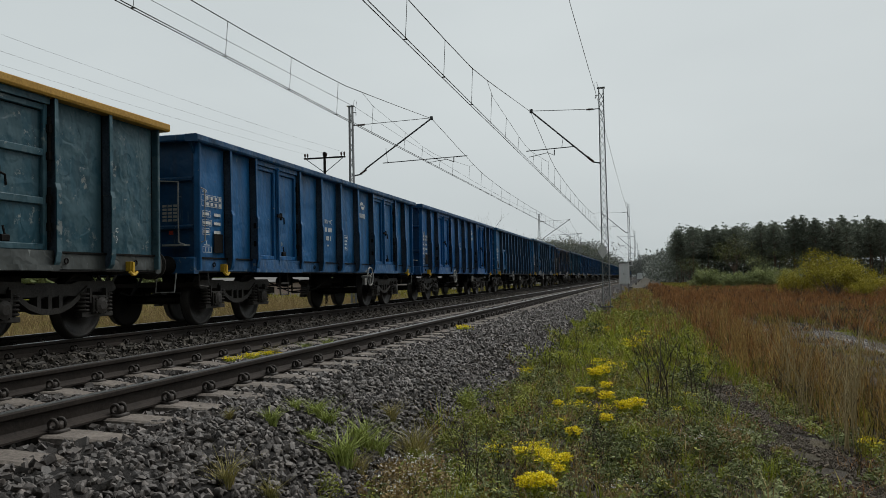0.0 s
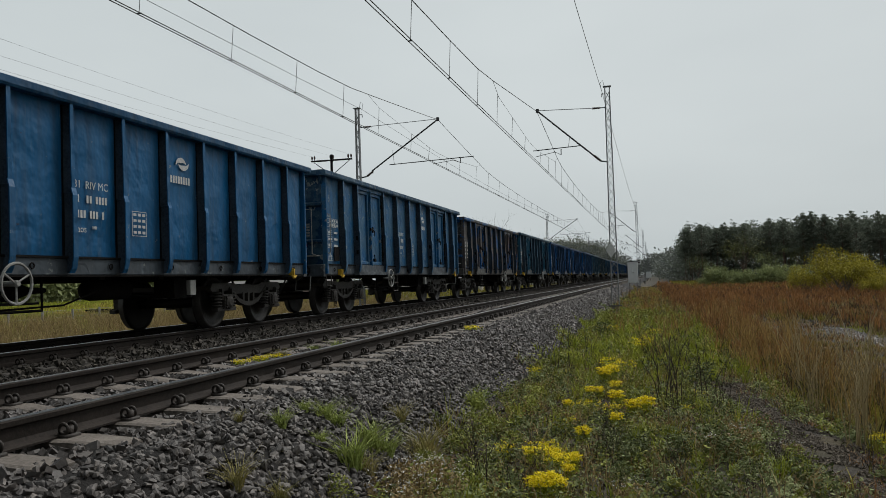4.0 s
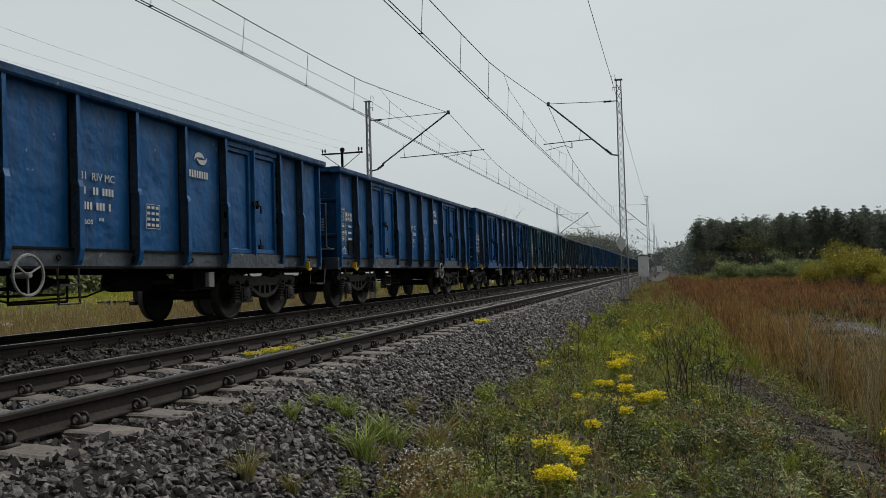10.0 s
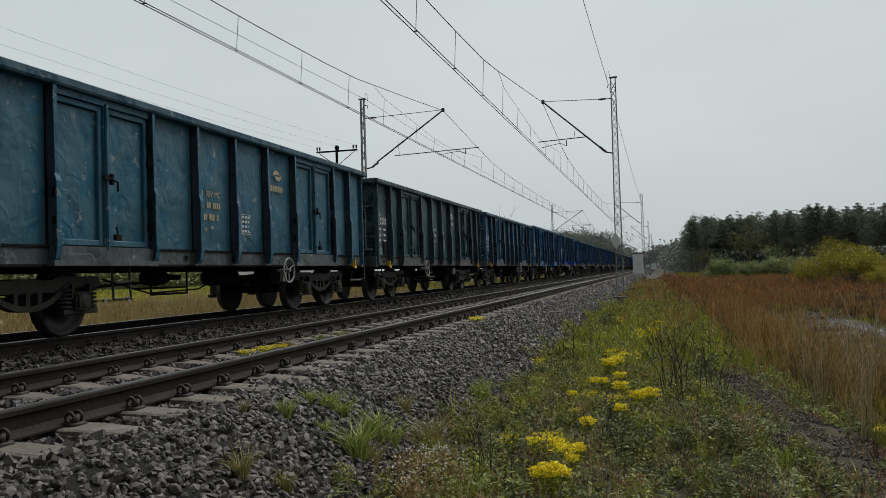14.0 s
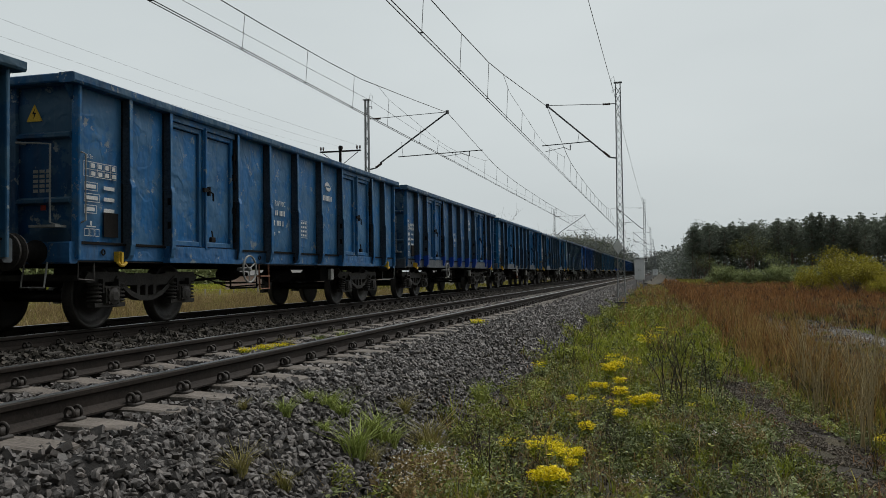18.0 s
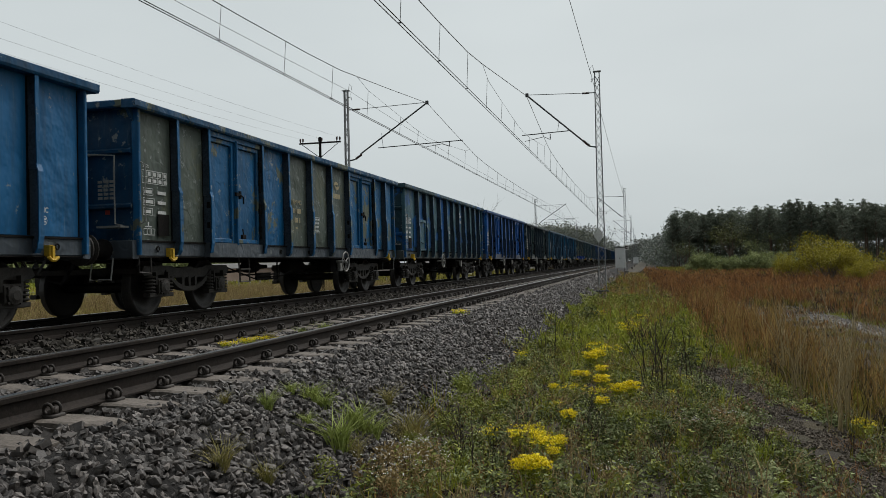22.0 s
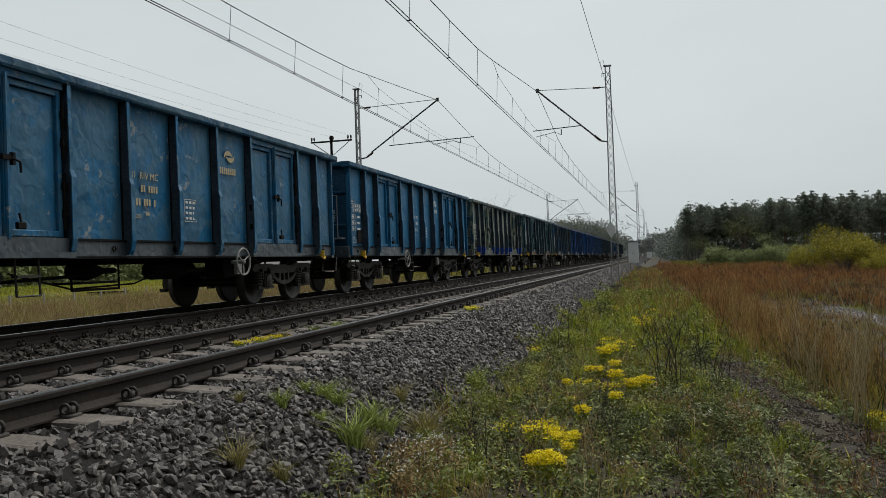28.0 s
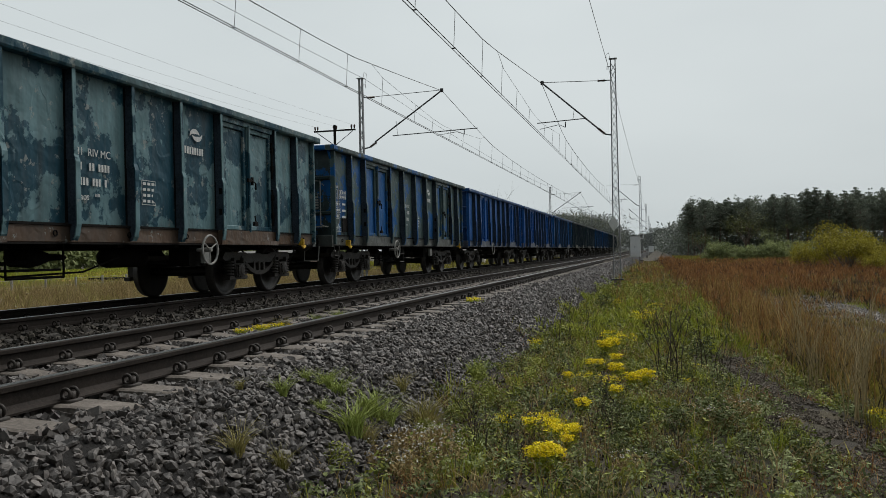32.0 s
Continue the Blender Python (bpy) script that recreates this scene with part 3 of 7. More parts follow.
def make_track(name, x0, label, sleeper_mat, y_parts, first):
    root = thing(name, label, "railway track", kind="structure", at=pose(x0, 0, 0))
    sm = sleeper_shape().mesh("sleeper", sleeper_mat)
    cm = fastener_shape().mesh("rail_fastener", CLIP, True)
    for s in (-0.7535, 0.7535):
        r = part("rail", rail_shape(-100, 900), RAIL_SIDE, root, "rust-brown steel rail with a worn head", pose(s, 0, 0))
        part("rail_head_strip", Shape().box(-0.029, 0.029, -100, 900, -0.004, 0.0), RAIL_TOP, r, "polished running surface")
    n0, n1 = int((y_parts[0] - first) / SPACING), int((y_parts[1] - first) / SPACING)
    wob = random.Random(3)
    for i in range(n0, n1):
        sl = part("sleeper", sm, None, root, at=pose(wob.uniform(-0.012, 0.012), first + i * SPACING + wob.uniform(-0.008, 0.008), wob.uniform(-0.006, 0.002), 0, 0, wob.uniform(-0.4, 0.4)))
        for x, turn in ((0.7535 + 0.105, 0), (0.7535 - 0.105, 180), (-0.7535 + 0.105, 0), (-0.7535 - 0.105, 180))[:: 1 if x0 == 0 else 2]:
            part("rail_fastener", cm, None, sl, at=pose(x, 0, 0, 0, 0, turn))
    far = Shape()
    for i in range(n1, int((300 - first) / SPACING)):
        y = first + i * SPACING
        far.box(-1.3, 1.3, y - 0.13, y + 0.13, -0.3, -0.187)
        for x in (0.858, 0.648, -0.648, -0.858):
            far.box(x - 0.045, x + 0.045, y - 0.06, y + 0.06, -0.187, -0.09)
    tagged(part("far_sleepers", far, sleeper_mat, root), kind="stuff")
    return root


make_ground()
make_bed()


def scatter(x0, x1, y0, y1, per_m2):
    n = int((x1 - x0) * (y1 - y0) * per_m2)
    return rng.uniform(x0, x1, n), rng.uniform(y0, y1, n)


def stone_field(name, zones, material, label, lift=0.0, gaps=None, fine=False):
    vs, fs, k = [], [], 0
    for x0, x1, y0, y1, d, size in zones:
        x, y = scatter(x0, x1, y0, y1, d)
        if gaps is not None:
            tx, first, half = gaps
            ph = (y - first) / SPACING
            on = (np.abs(ph - np.round(ph)) * SPACING < 0.122) & (np.abs(x - tx) < 1.29) & (rng.random(len(x)) > 0.06 + 0.22 * (np.abs(x - tx) > 1.08))
            rails = np.abs(np.abs(x - tx) - 0.7535) < 0.10
            x, y = x[~(on | rails)], y[~(on | rails)]
        s = size * rng.uniform(0.6, 1.35, len(x))
        v, f = stones(np.c_[x, y, bed_z(x) + lift + rng.uniform(-0.045, 0.022, len(x)) - 0.012 * (np.abs(x) < 1.5)], s, fine)
        vs.append(v), fs.append(f + k)
        k += len(v)
    return stuff(name, (np.concatenate(vs), np.concatenate(fs)), material, label, "ballast")


stone_field("near_shoulder_ballast", [(1.15, 2.75, 2.5, 12, 1400, 0.060)], BALLAST, "loose angular grey stones on the ballast shoulder", gaps=(0, 0.21, 0.15), fine=True)
stone_field("shoulder_ballast", [(1.15, 2.75, -9, 2.5, 400, 0.075), (1.15, 2.65, 12, 32, 900, 0.072), (1.25, 2.6, 32, 75, 260, 0.11)],
            BALLAST, "loose angular grey stones further along the shoulder", gaps=(0, 0.21, 0.15))
stone_field("track_ballast", [(-1.3, 1.33, -9, 3, 300, 0.065), (-1.3, 1.33, 3, 20, 700, 0.058), (-1.3, 1.33, 20, 55, 130, 0.09)], BALLAST, "angular grey stones between the sleepers", lift=0.034, gaps=(0, 0.21, 0.15))
stone_field("middle_ballast", [(-2.9, -1.25, -9, 6, 200, 0.07), (-2.9, -1.25, 6, 26, 420, 0.062), (-2.9, -1.25, 26, 60, 130, 0.09)], BALLAST_OLD, "dark crushed stones between the two tracks")
stone_field("far_track_ballast", [(-5.6, -2.85, -9, 7, 130, 0.08), (-5.6, -2.85, 7, 28, 260, 0.07), (-5.6, -2.85, 28, 60, 110, 0.1)], BALLAST_OLD, "oil-dark stones around and over the far track's sleepers", lift=0.055)

# ---- overhead line ----
SPAN, FAR_SPAN, FIRST_MAST = 53.3, 62.5, 32.0


def lattice_mast(side, apart=False):
    """side +1: stands right of its track and reaches to -x; -1: mirrored."""
    root = thing("overhead_line_mast", "grey steel lattice mast with slanted bracket arm on concrete", "mast", "overhead line masts")
    h0, h1, w0, w1 = -0.42, 7.98, 0.135 if side > 0 else 0.10, 0.085 if side > 0 else 0.065
    for s in (-1, 1):
        leg = Shape()
        vs = []
        for z, w in ((h0, w0), (h1, w1)):
            for a, b in ((-0.018, -0.08), (0.018, -0.08), (0.018, 0.08), (-0.018, 0.08)):
                vs.append((s * w + a, b, z))
        leg.add(vs, [(0, 1, 5, 4), (1, 2, 6, 5), (2, 3, 7, 6), (3, 0, 4, 7), (0, 3, 2, 1), (4, 5, 6, 7)])
        part("leg", leg, GALV, root)
    for y, ph in ((-0.083, 0), (0.083, 1)):
        lace = Shape()
        n = 26
        for i in range(n):
            za, zb = h0 + 0.15 + (h1 - h0 - 0.3) * i / n, h0 + 0.15 + (h1 - h0 - 0.3) * (i + 1) / n
            wa, wb = [w0 + (w1 - w0) * (z - h0) / (h1 - h0) for z in (za, zb)]
            a = 1 if (i + ph) % 2 else -1
            bar = Shape() if apart else lace
            bar.tube([(a * wa, y, za), (-a * wb, y, zb)], 0.012, 4)
            if apart:
                part("lacing_bar", bar, GALV, root)
        if not apart:
            tagged(part("lacing", lace, GALV, root), kind="stuff")
    part("cap", Shape().box(-0.15, 0.15, -0.1, 0.1, h1, h1 + 0.03), GALV, root)
    part("footing", Shape().box(-0.13, 0.13, -0.13, 0.13, -1.2, -0.47, 0.02), CONCRETE, root, "weathered concrete footing")
    part("base_plate", Shape().box(-0.24, 0.24, -0.2, 0.2, -0.47, -0.42), DARK_STEEL, root)
    d = -side
    tip = 2.72 if side > 0 else 3.45
    arm = part("bracket_strut", Shape().tube([(d * 0.58, 0, 5.34), (d * tip, 0, 7.26)], 0.032, 8), DARK_STEEL, root, "dark slanted tube")
    part("strut_insulator", Shape().disc((0, 0, 0), 2, [(0, 0.02)] + [(0.03 + 0.05 * i + e, r) for i in range(6) for e, r in ((0, 0.03), (0.02, 0.06))] + [(0.36, 0.02)], 10), CERAMIC, arm,
         at=Matrix.Translation((d * 0.34, 0, 5.13)) @ Matrix.Rotation(d * radians(48 if side > 0 else 57), 4, "Y"))
    part("strut_foot", Shape().tube([(d * 0.12, 0, 5.09), (d * 0.36, 0, 5.13)], 0.03, 6), DARK_STEEL, root)
    tie = part("top_tie", Shape().tube([(d * 0.62, 0, 7.20), (d * tip, 0, 7.28)], 0.013, 5).tube([(d * 0.1, 0, 7.19), (d * 0.3, 0, 7.19)], 0.02, 5), DARK_STEEL, root)
    part("tie_insulator", Shape().disc((d * 0.3, 0, 7.19), 0, [(d * (0.045 * i + e), r) for i in range(7) for e, r in ((0, 0.025), (0.02, 0.05))], 10), CERAMIC, tie)
    part("tip_clamp", Shape().box(d * tip - 0.06, d * tip + 0.06, -0.05, 0.05, 7.20, 7.34, 0.015), DARK_STEEL, root)
    ends = (1.08, 2.95) if side > 0 else (1.35, 4.9)
    zs = (5.78, 5.70) if side > 0 else (5.55, 5.66)
    reg = part("registration_tube", Shape().tube([(d * ends[0], 0, zs[0]), (d * ends[1], 0, zs[1])], 0.019, 6), DARK_STEEL, root)
    part("hanger", Shape().tube([(d * 1.5, 0, 6.15), (d * 1.56, 0, zs[0] - 0.02)], 0.008, 4), DARK_STEEL, reg)
    bx = 1.85 if side > 0 else 4.35
    part("drop_bracket", Shape().tube([(d * bx, 0, zs[1]), (d * bx, 0, zs[1] - 0.22)], 0.02, 5), DARK_STEEL, reg)
    part("steady_arm", Shape().tube([(d * bx, 0, zs[1] - 0.22), (d * (bx + (0.25 if side > 0 else -0.3)), 0, zs[1] - 0.10), (d * (2.85 if side > 0 else 3.2), 0, 5.46)], 0.012, 5), DARK_STEEL, reg)
    top = part("earth_wire_bracket", Shape().tube([(d * 0.10, 0, 7.72), (d * 0.22, 0, 7.72), (d * 0.22, 0, 7.60)], 0.018, 5), DARK_STEEL, root)
    part("loop", Shape().tube([(d * 0.2, 0, 7.8), (d * 0.26, 0, 8.15), (d * 0.16, 0, 8.25), (d * 0.1, 0, 8.0)], 0.008, 4), WIRE, top)
    return root


MAST_X = {1: 2.95, -1: -7.28}
for side in (1, -1):
    lattice_mast(side, side > 0).matrix_basis = pose(MAST_X[side], FIRST_MAST, 0)
    first = lattice_mast(side)
    first.matrix_basis = pose(MAST_X[side], FIRST_MAST - (SPAN if side > 0 else FAR_SPAN), 0)
    for i in (1, 2, 3, 4, 5, 6, 7):
        copy_thing(first, pose(MAST_X[side], FIRST_MAST + i * (SPAN if side > 0 else FAR_SPAN), 0))


CARRIER = [(0.0, 7.25), (8.4, 6.56), (10.5, 6.40), (13.6, 6.30), (16.8, 6.23), (22.0, 6.17), (31.5, 6.14)]


def line_wires(name, x, xm, xc, span, pulled, slack, label):
    """x: the carrier in mid-span, xm: at the masts, xc: the contact wires, pulled: where the stitch wire carries its droppers, from the mast."""
    root = thing(name, label, "overhead line")
    for dx in (-0.04, 0.04):
        s = Shape()
        s.tube([(xc + dx, FIRST_MAST + i * span, 5.42) for i in range(-2, 9)], 0.010, 5)
        part("contact_wire", s, WIRE, root)

    def carrier(y):
        """The carrier wire's place at y."""
        d = (y - FIRST_MAST) % span
        d = min(d, span - d)
        return x + (xm - x) * max(0.0, 1 - d / 9.0), y, float(np.interp(d, [p[0] for p in CARRIER], [p[1] for p in CARRIER])) - slack * min(1.0, d / 8.4)

    s = Shape()
    s.tube([carrier(FIRST_MAST + (i + u) * span) for i in range(-2, 8) for u in (0.0, 0.08, 0.158, 0.197, 0.255, 0.315, 0.41, 0.5, 0.59, 0.685, 0.745, 0.803, 0.842, 0.92)], 0.011, 5)
    part("carrier_wire", s, WIRE, root)
    for i in range(-1, 2):
        y = FIRST_MAST + i * span
        d = 10.45
        hung = []
        while d < span / 2 + 0.5:
            hung += [y + d, y - d] if d < span / 2 - 0.8 else [y + d]
            d += 3.15
        for q in hung:
            top = carrier(q)
            part("dropper", Shape().tube([(xc, q, 5.42), top], 0.0065, 4).box(xc - 0.045, xc + 0.045, q - 0.012, q + 0.012, 5.415, 5.435), WIRE, root)
        low = [(8.4, 6.56), (7.4, 6.27), (4.3, 6.07), (1.6, 5.90), (0.0, 5.86)]
        a, b = carrier(y - 8.4), carrier(y + 8.4)
        part("stitch_wire", Shape().tube([a] + [(x, y - e, z) for e, z in low[1:]] + [(x, y + e, z) for e, z in low[-2:0:-1]] + [b], 0.006, 4), WIRE, root)
        for e in pulled:
            z = float(np.interp(e, [p[0] for p in low[::-1]], [p[1] for p in low[::-1]]))
            for q in (y - e, y + e):
                part("dropper", Shape().tube([(xc, q, 5.42), (x, q, z)], 0.006, 4), WIRE, root)


line_wires("near_track_overhead_wires", 0.03, 0.21, -0.02, SPAN, (7.6, 4.9, 2.1), 0.0, "twin contact wires hung by droppers from a sagging carrier wire")
line_wires("far_track_overhead_wires", FAR_TRACK + 0.33, FAR_TRACK + 0.34, FAR_TRACK + 0.27, FAR_SPAN, (7.4, 3.8, 1.4), 0.09, "twin contact wires hung by droppers above the wagons")


def long_wire(name, x, z, sag, label, span=SPAN, y0=FIRST_MAST, n0=-2, n1=8, r=0.008):
    s = Shape()
    s.tube([(x, y0 + (i + j / 10) * span, z - sag * 4 * (j / 10) * (1 - j / 10)) for i in range(n0, n1) for j in range(10)] + [(x, y0 + n1 * span, z)], r, 4)
    tagged(new(name, s.mesh(name, WIRE)), label, "wire")


long_wire("earth_wire", MAST_X[1] - 0.15, 7.6, 0.25, "thin dark earth wire strung along the mast tops")
long_wire("earth_wire", MAST_X[-1] + 0.22, 7.93, 0.4, "thin dark earth wire strung along the mast tops", FAR_SPAN)


def diamond_sign():
    root = thing("line_sign", "plain grey back of a diamond sign clamped to the lattice mast", "sign", at=pose(MAST_X[1] - 0.09, FIRST_MAST - 0.125, 1.68))
    s = Shape().prism([(0, -0.30), (0.19, 0), (0, 0.30), (-0.19, 0)], -0.012, 0.012)
    part("plate", s, WHITE_PAINT, root)
    part("clamp", Shape().box(-0.13, 0.15, 0.012, 0.05, -0.02, 0.02), DARK_STEEL, root)


diamond_sign()


def cabinet(x, y, z, w, h, label):
    root = thing("trackside_cabinet", label, "cabinet", at=pose(x, y, z))
    part("body", Shape().box(-w / 2, w / 2, -0.3, 0.3, 0.42, h, 0.02), CABINET, root)
    part("roof", Shape().prism([(-w / 2 - 0.05, h), (w / 2 + 0.05, h), (w / 2 + 0.05, h + 0.03), (0, h + 0.08), (-w / 2 - 0.05, h + 0.03)], -0.36, 0.36), DARK_STEEL, root, "dark sheet-metal roof")
    for s in (-1, 1):
        d = part("door", Shape().box(s * w / 4 - w / 4 + 0.02, s * w / 4 + w / 4 - 0.02, -0.325, -0.302, 0.47, h - 0.05, 0.004), CABINET, root)
        part("handle", Shape().box(s * 0.06 - 0.015, s * 0.06 + 0.015, -0.35, -0.325, h * 0.55, h * 0.55 + 0.12), DARK_STEEL, d)
        part("post", Shape().box(s * w * 0.36 - 0.04, s * w * 0.36 + 0.04, -0.05, 0.05, -0.9, 0.42), CONCRETE, root)
    return root


cabinet(2.62, 75.0, -0.42, 0.88, 2.25, "pale grey steel trackside cabinet on two posts")
cabinet(3.3, 190.0, -0.5, 1.1, 1.8, "small distant grey trackside cabinet")
sg = thing("mast_plate", "small white number plate on a lattice mast", "sign", at=pose(MAST_X[1] + 0.05, FIRST_MAST + SPAN - 0.13, 2.0))
part("plate", Shape().box(-0.22, 0.22, -0.012, 0.012, -0.28, 0.28), WHITE_PAINT, sg)
part("marking", Shape().box(-0.13, 0.13, -0.016, -0.012, 0.03, 0.15).box(-0.13, 0.13, -0.016, -0.012, -0.16, -0.04), UNDER, sg, "dark bars of the mast's number")


def telegraph_pole(x, y):
    z0 = float(ground_z(x, y))
    root = thing("telegraph_pole", "dark wooden pole with a braced crossarm and pin insulators", "pole", at=pose(x, y, z0))
    part("pole", Shape().tube([(0, 0, -0.3), (0, 0, 8.85)], 0.10, 8, 0.075), UNDER, root)
    arm = part("crossarm", Shape().box(-1.2, 1.2, -0.06, 0.06, 8.50, 8.58, 0.015), UNDER, root)
    for s in (-1, 1):
        part("brace", Shape().tube([(s * 1.05, 0, 8.48), (s * 0.05, 0, 7.75)], 0.02, 5), UNDER, root)
    for px in (-1.15, -1.0, -0.06, 0.1, 0.98, 1.15):
        part("pin_insulator", Shape().disc((px, 0, 8.60), 2, [(0, 0.03), (0.05, 0.03), (0.06, 0.05), (0.16, 0.055), (0.22, 0.03)], 8), CERAMIC, arm)


POLE = (-12.5, 42.0)
telegraph_pole(*POLE)
for px in (-1.15, -0.06, 1.1):
    long_wire("telephone_wire", POLE[0] + px, float(ground_z(*POLE)) + 8.80, 0.6, "thin overhead telephone wire", 58.5, POLE[1], -2, 0, 0.003)

# ---- open wagons ----
HALF, RIM, WALL = 6.45, 6.62, 1.345
PITCH = 14.04


def dented_panel(y0, y1, z0, z1, seed, amount=0.020):
    """Sheet-steel panel with the bulges and dents of loading."""
    r = random.Random(seed)
    nu, nv = max(3, int((y1 - y0) / 0.14)), 10
    humps = [(r.uniform(y0, y1), r.uniform(z0, z1), r.uniform(0.12, 0.4), r.uniform(-0.5, 1.0) * amount) for _ in range(9)]
    vs = []
    for i in range(nu + 1):
        for j in range(nv + 1):
            y, z = y0 + (y1 - y0) * i / nu, z0 + (z1 - z0) * j / nv
            edge = min(1, 6 * min(i / nu, 1 - i / nu)) * min(1, 6 * min(j / nv, 1 - j / nv))
            d = sum(a * math.exp(-((y - u) ** 2 + (z - w) ** 2) / s ** 2) for u, w, s, a in humps) + amount * 0.5
            vs.append((WALL - 0.012 + d * edge, y, z))
    fs = [(i * (nv + 1) + j, (i + 1) * (nv + 1) + j, (i + 1) * (nv + 1) + j + 1, i * (nv + 1) + j + 1) for i in range(nu) for j in range(nv)]
    s = Shape().add(vs, fs)
    return s


def panel_back(y0, y1, z0, z1):
    return Shape().box(WALL - 0.05, WALL - 0.03, y0, y1, z0, z1)


def rib_shape():
    """A channel post that opens towards the wagon's near end: web, front flange and foot."""
    s = Shape().prism([(WALL - 0.03, 3.074), (1.462, 3.074), (1.474, 1.97), (WALL - 0.03, 1.97)], 0.020, 0.036)
    s.prism([(1.450, 3.074), (1.464, 3.074), (1.478, 1.97), (1.464, 1.97)], -0.026, 0.038)
    s.prism([(WALL - 0.03, 2.02), (1.475, 2.02), (1.495, 1.93), (1.495, 1.16), (1.468, 1.02), (1.44, 0.965), (WALL - 0.03, 0.965)], 0.034, 0.050)
    s.prism([(1.462, 2.02), (1.476, 2.02), (1.504, 1.93), (1.504, 1.16), (1.477, 1.02), (1.442, 0.963), (1.428, 0.969), (1.463, 1.025), (1.489, 1.16), (1.489, 1.93)], -0.036, 0.052)
    return s


def text_mesh(text, size, extrude=0.002):
    cu = bpy.data.curves.new("writing", "FONT")
    cu.body, cu.size, cu.extrude = text, size, extrude
    ob = bpy.data.objects.new("writing", cu)
    me = bpy.data.meshes.new_from_object(ob)
    bpy.data.objects.remove(ob)
    return me


def on_side(shape, text, y, z, size):
    """Adds writing to a shape on the wagon's side, read from outside."""
    me = text_mesh(text, size)
    vs = [(v.co.z, v.co.x + y, v.co.y + z) for v in me.vertices]
    shape.add(vs, [tuple(p.vertices) for p in me.polygons])
    bpy.data.meshes.remove(me)


def mark_frame(s, y0, y1, z0, z1, t=0.008):
    for a, b, c, d in ((y0, y1, z0, z0 + t), (y0, y1, z1 - t, z1), (y0, y0 + t, z0, z1), (y1 - t, y1, z0, z1)):
        s.box(0, 0.002, a, b, c, d)


def load_table():
    s = Shape()
    on_side(s, "56.2t", 0.02, 0.80, 0.075)
    mark_frame(s, 0.0, 0.66, 0.56, 0.76)
    s.box(0, 0.002, 0.0, 0.66, 0.655, 0.662)
    for i in range(4):
        s.box(0, 0.002, 0.12 + 0.14 * i, 0.128 + 0.14 * i, 0.56, 0.76)
        s.box(0, 0.002, 0.15 + 0.14 * i, 0.22 + 0.14 * i, 0.68, 0.74)
        s.box(0, 0.002, 0.15 + 0.14 * i, 0.23 + 0.14 * i, 0.58, 0.635)
    for i, w in enumerate((0.26, 0.30, 0.24)):
        mark_frame(s, 0.02, 0.02 + w, 0.38 - 0.15 * i, 0.49 - 0.15 * i)
        s.box(0, 0.002, 0.05, w - 0.02, 0.41 - 0.15 * i, 0.46 - 0.15 * i)
        s.box(0, 0.002, 0.40, 0.62, 0.41 - 0.15 * i, 0.46 - 0.15 * i)
    for i in range(3):
        mark_frame(s, 0.02 + 0.1 * i, 0.11 + 0.1 * i, -0.22, -0.12)
    s.box(0, 0.002, 0.13, 0.16, -0.08, -0.02)
    s.box(0, 0.002, 0.06, 0.24, -0.10, -0.085)
    return s


def glyph_bars(s, text, y, z, h):
    """A row of plain bars, one for each character of a number; a blank leaves a gap."""
    for i, c in enumerate(text):
        if c != " ":
            s.box(0, 0.002, y + i * h * 0.62, y + i * h * 0.62 + h * 0.40, z, z + h)


def running_number():
    s = Shape()
    on_side(s, "31  RIV MC", 0.0, 0.46, 0.145)
    glyph_bars(s, "xx  xx xxxx", 0.0, 0.27, 0.10)
    glyph_bars(s, "xxxx xxx x", 0.0, 0.07, 0.10)
    on_side(s, "Eaos", 0.0, -0.12, 0.13)
    glyph_bars(s, "xxxx", 0.36, -0.07, 0.04)
    return s


def small_table():
    s = Shape()
    mark_frame(s, 0, 0.34, 0, 0.36)
    for i in range(4):
        for j in range(3):
            s.box(0, 0.002, 0.03 + 0.105 * j, 0.10 + 0.105 * j, 0.035 + 0.085 * i, 0.075 + 0.085 * i)
    return s


def emblem():
    """Two interlocked crescents over a row of plain bars."""
    s = Shape()
    for k in (0, 1):
        out, inn = [], []
        for i in range(13):
            a = math.pi * (0.05 + 1.0 * i / 12) + k * math.pi
            w = 0.085 * math.sin(math.pi * i / 12) ** 0.7
            cy, cz = 0.20 + (0.035 if k else -0.035), 0.32 + (0.02 if k else -0.02)
            out.append((cy + 0.15 * math.cos(a), cz + 0.12 * math.sin(a)))
            inn.append((cy + (0.15 - w * 0.8) * math.cos(a), cz + (0.12 - w) * math.sin(a)))
        for i in range(12):
            s.add([(0.002, y, z) for y, z in (out[i], out[i + 1], inn[i + 1], inn[i])], [(0, 1, 2, 3)])
    glyph_bars(s, "xxxxxxxx", -0.14, 0.0, 0.115)
    return s


def uic_mark():
    s = Shape()
    on_side(s, "UIC", 0, 0.22, 0.15)
    n = 16
    for i in range(n):
        a, b = 6.28319 * i / n, 6.28319 * (i + 1) / n
        s.add([(0.002, 0.12 + r * math.cos(t), 0.06 + r * math.sin(t)) for r, t in ((0.09, a), (0.09, b), (0.075, b), (0.075, a))], [(0, 1, 2, 3)])
    s.box(0, 0.002, 0.07, 0.17, 0.02, 0.05).box(0, 0.002, 0.07, 0.17, 0.075, 0.10)
    return s


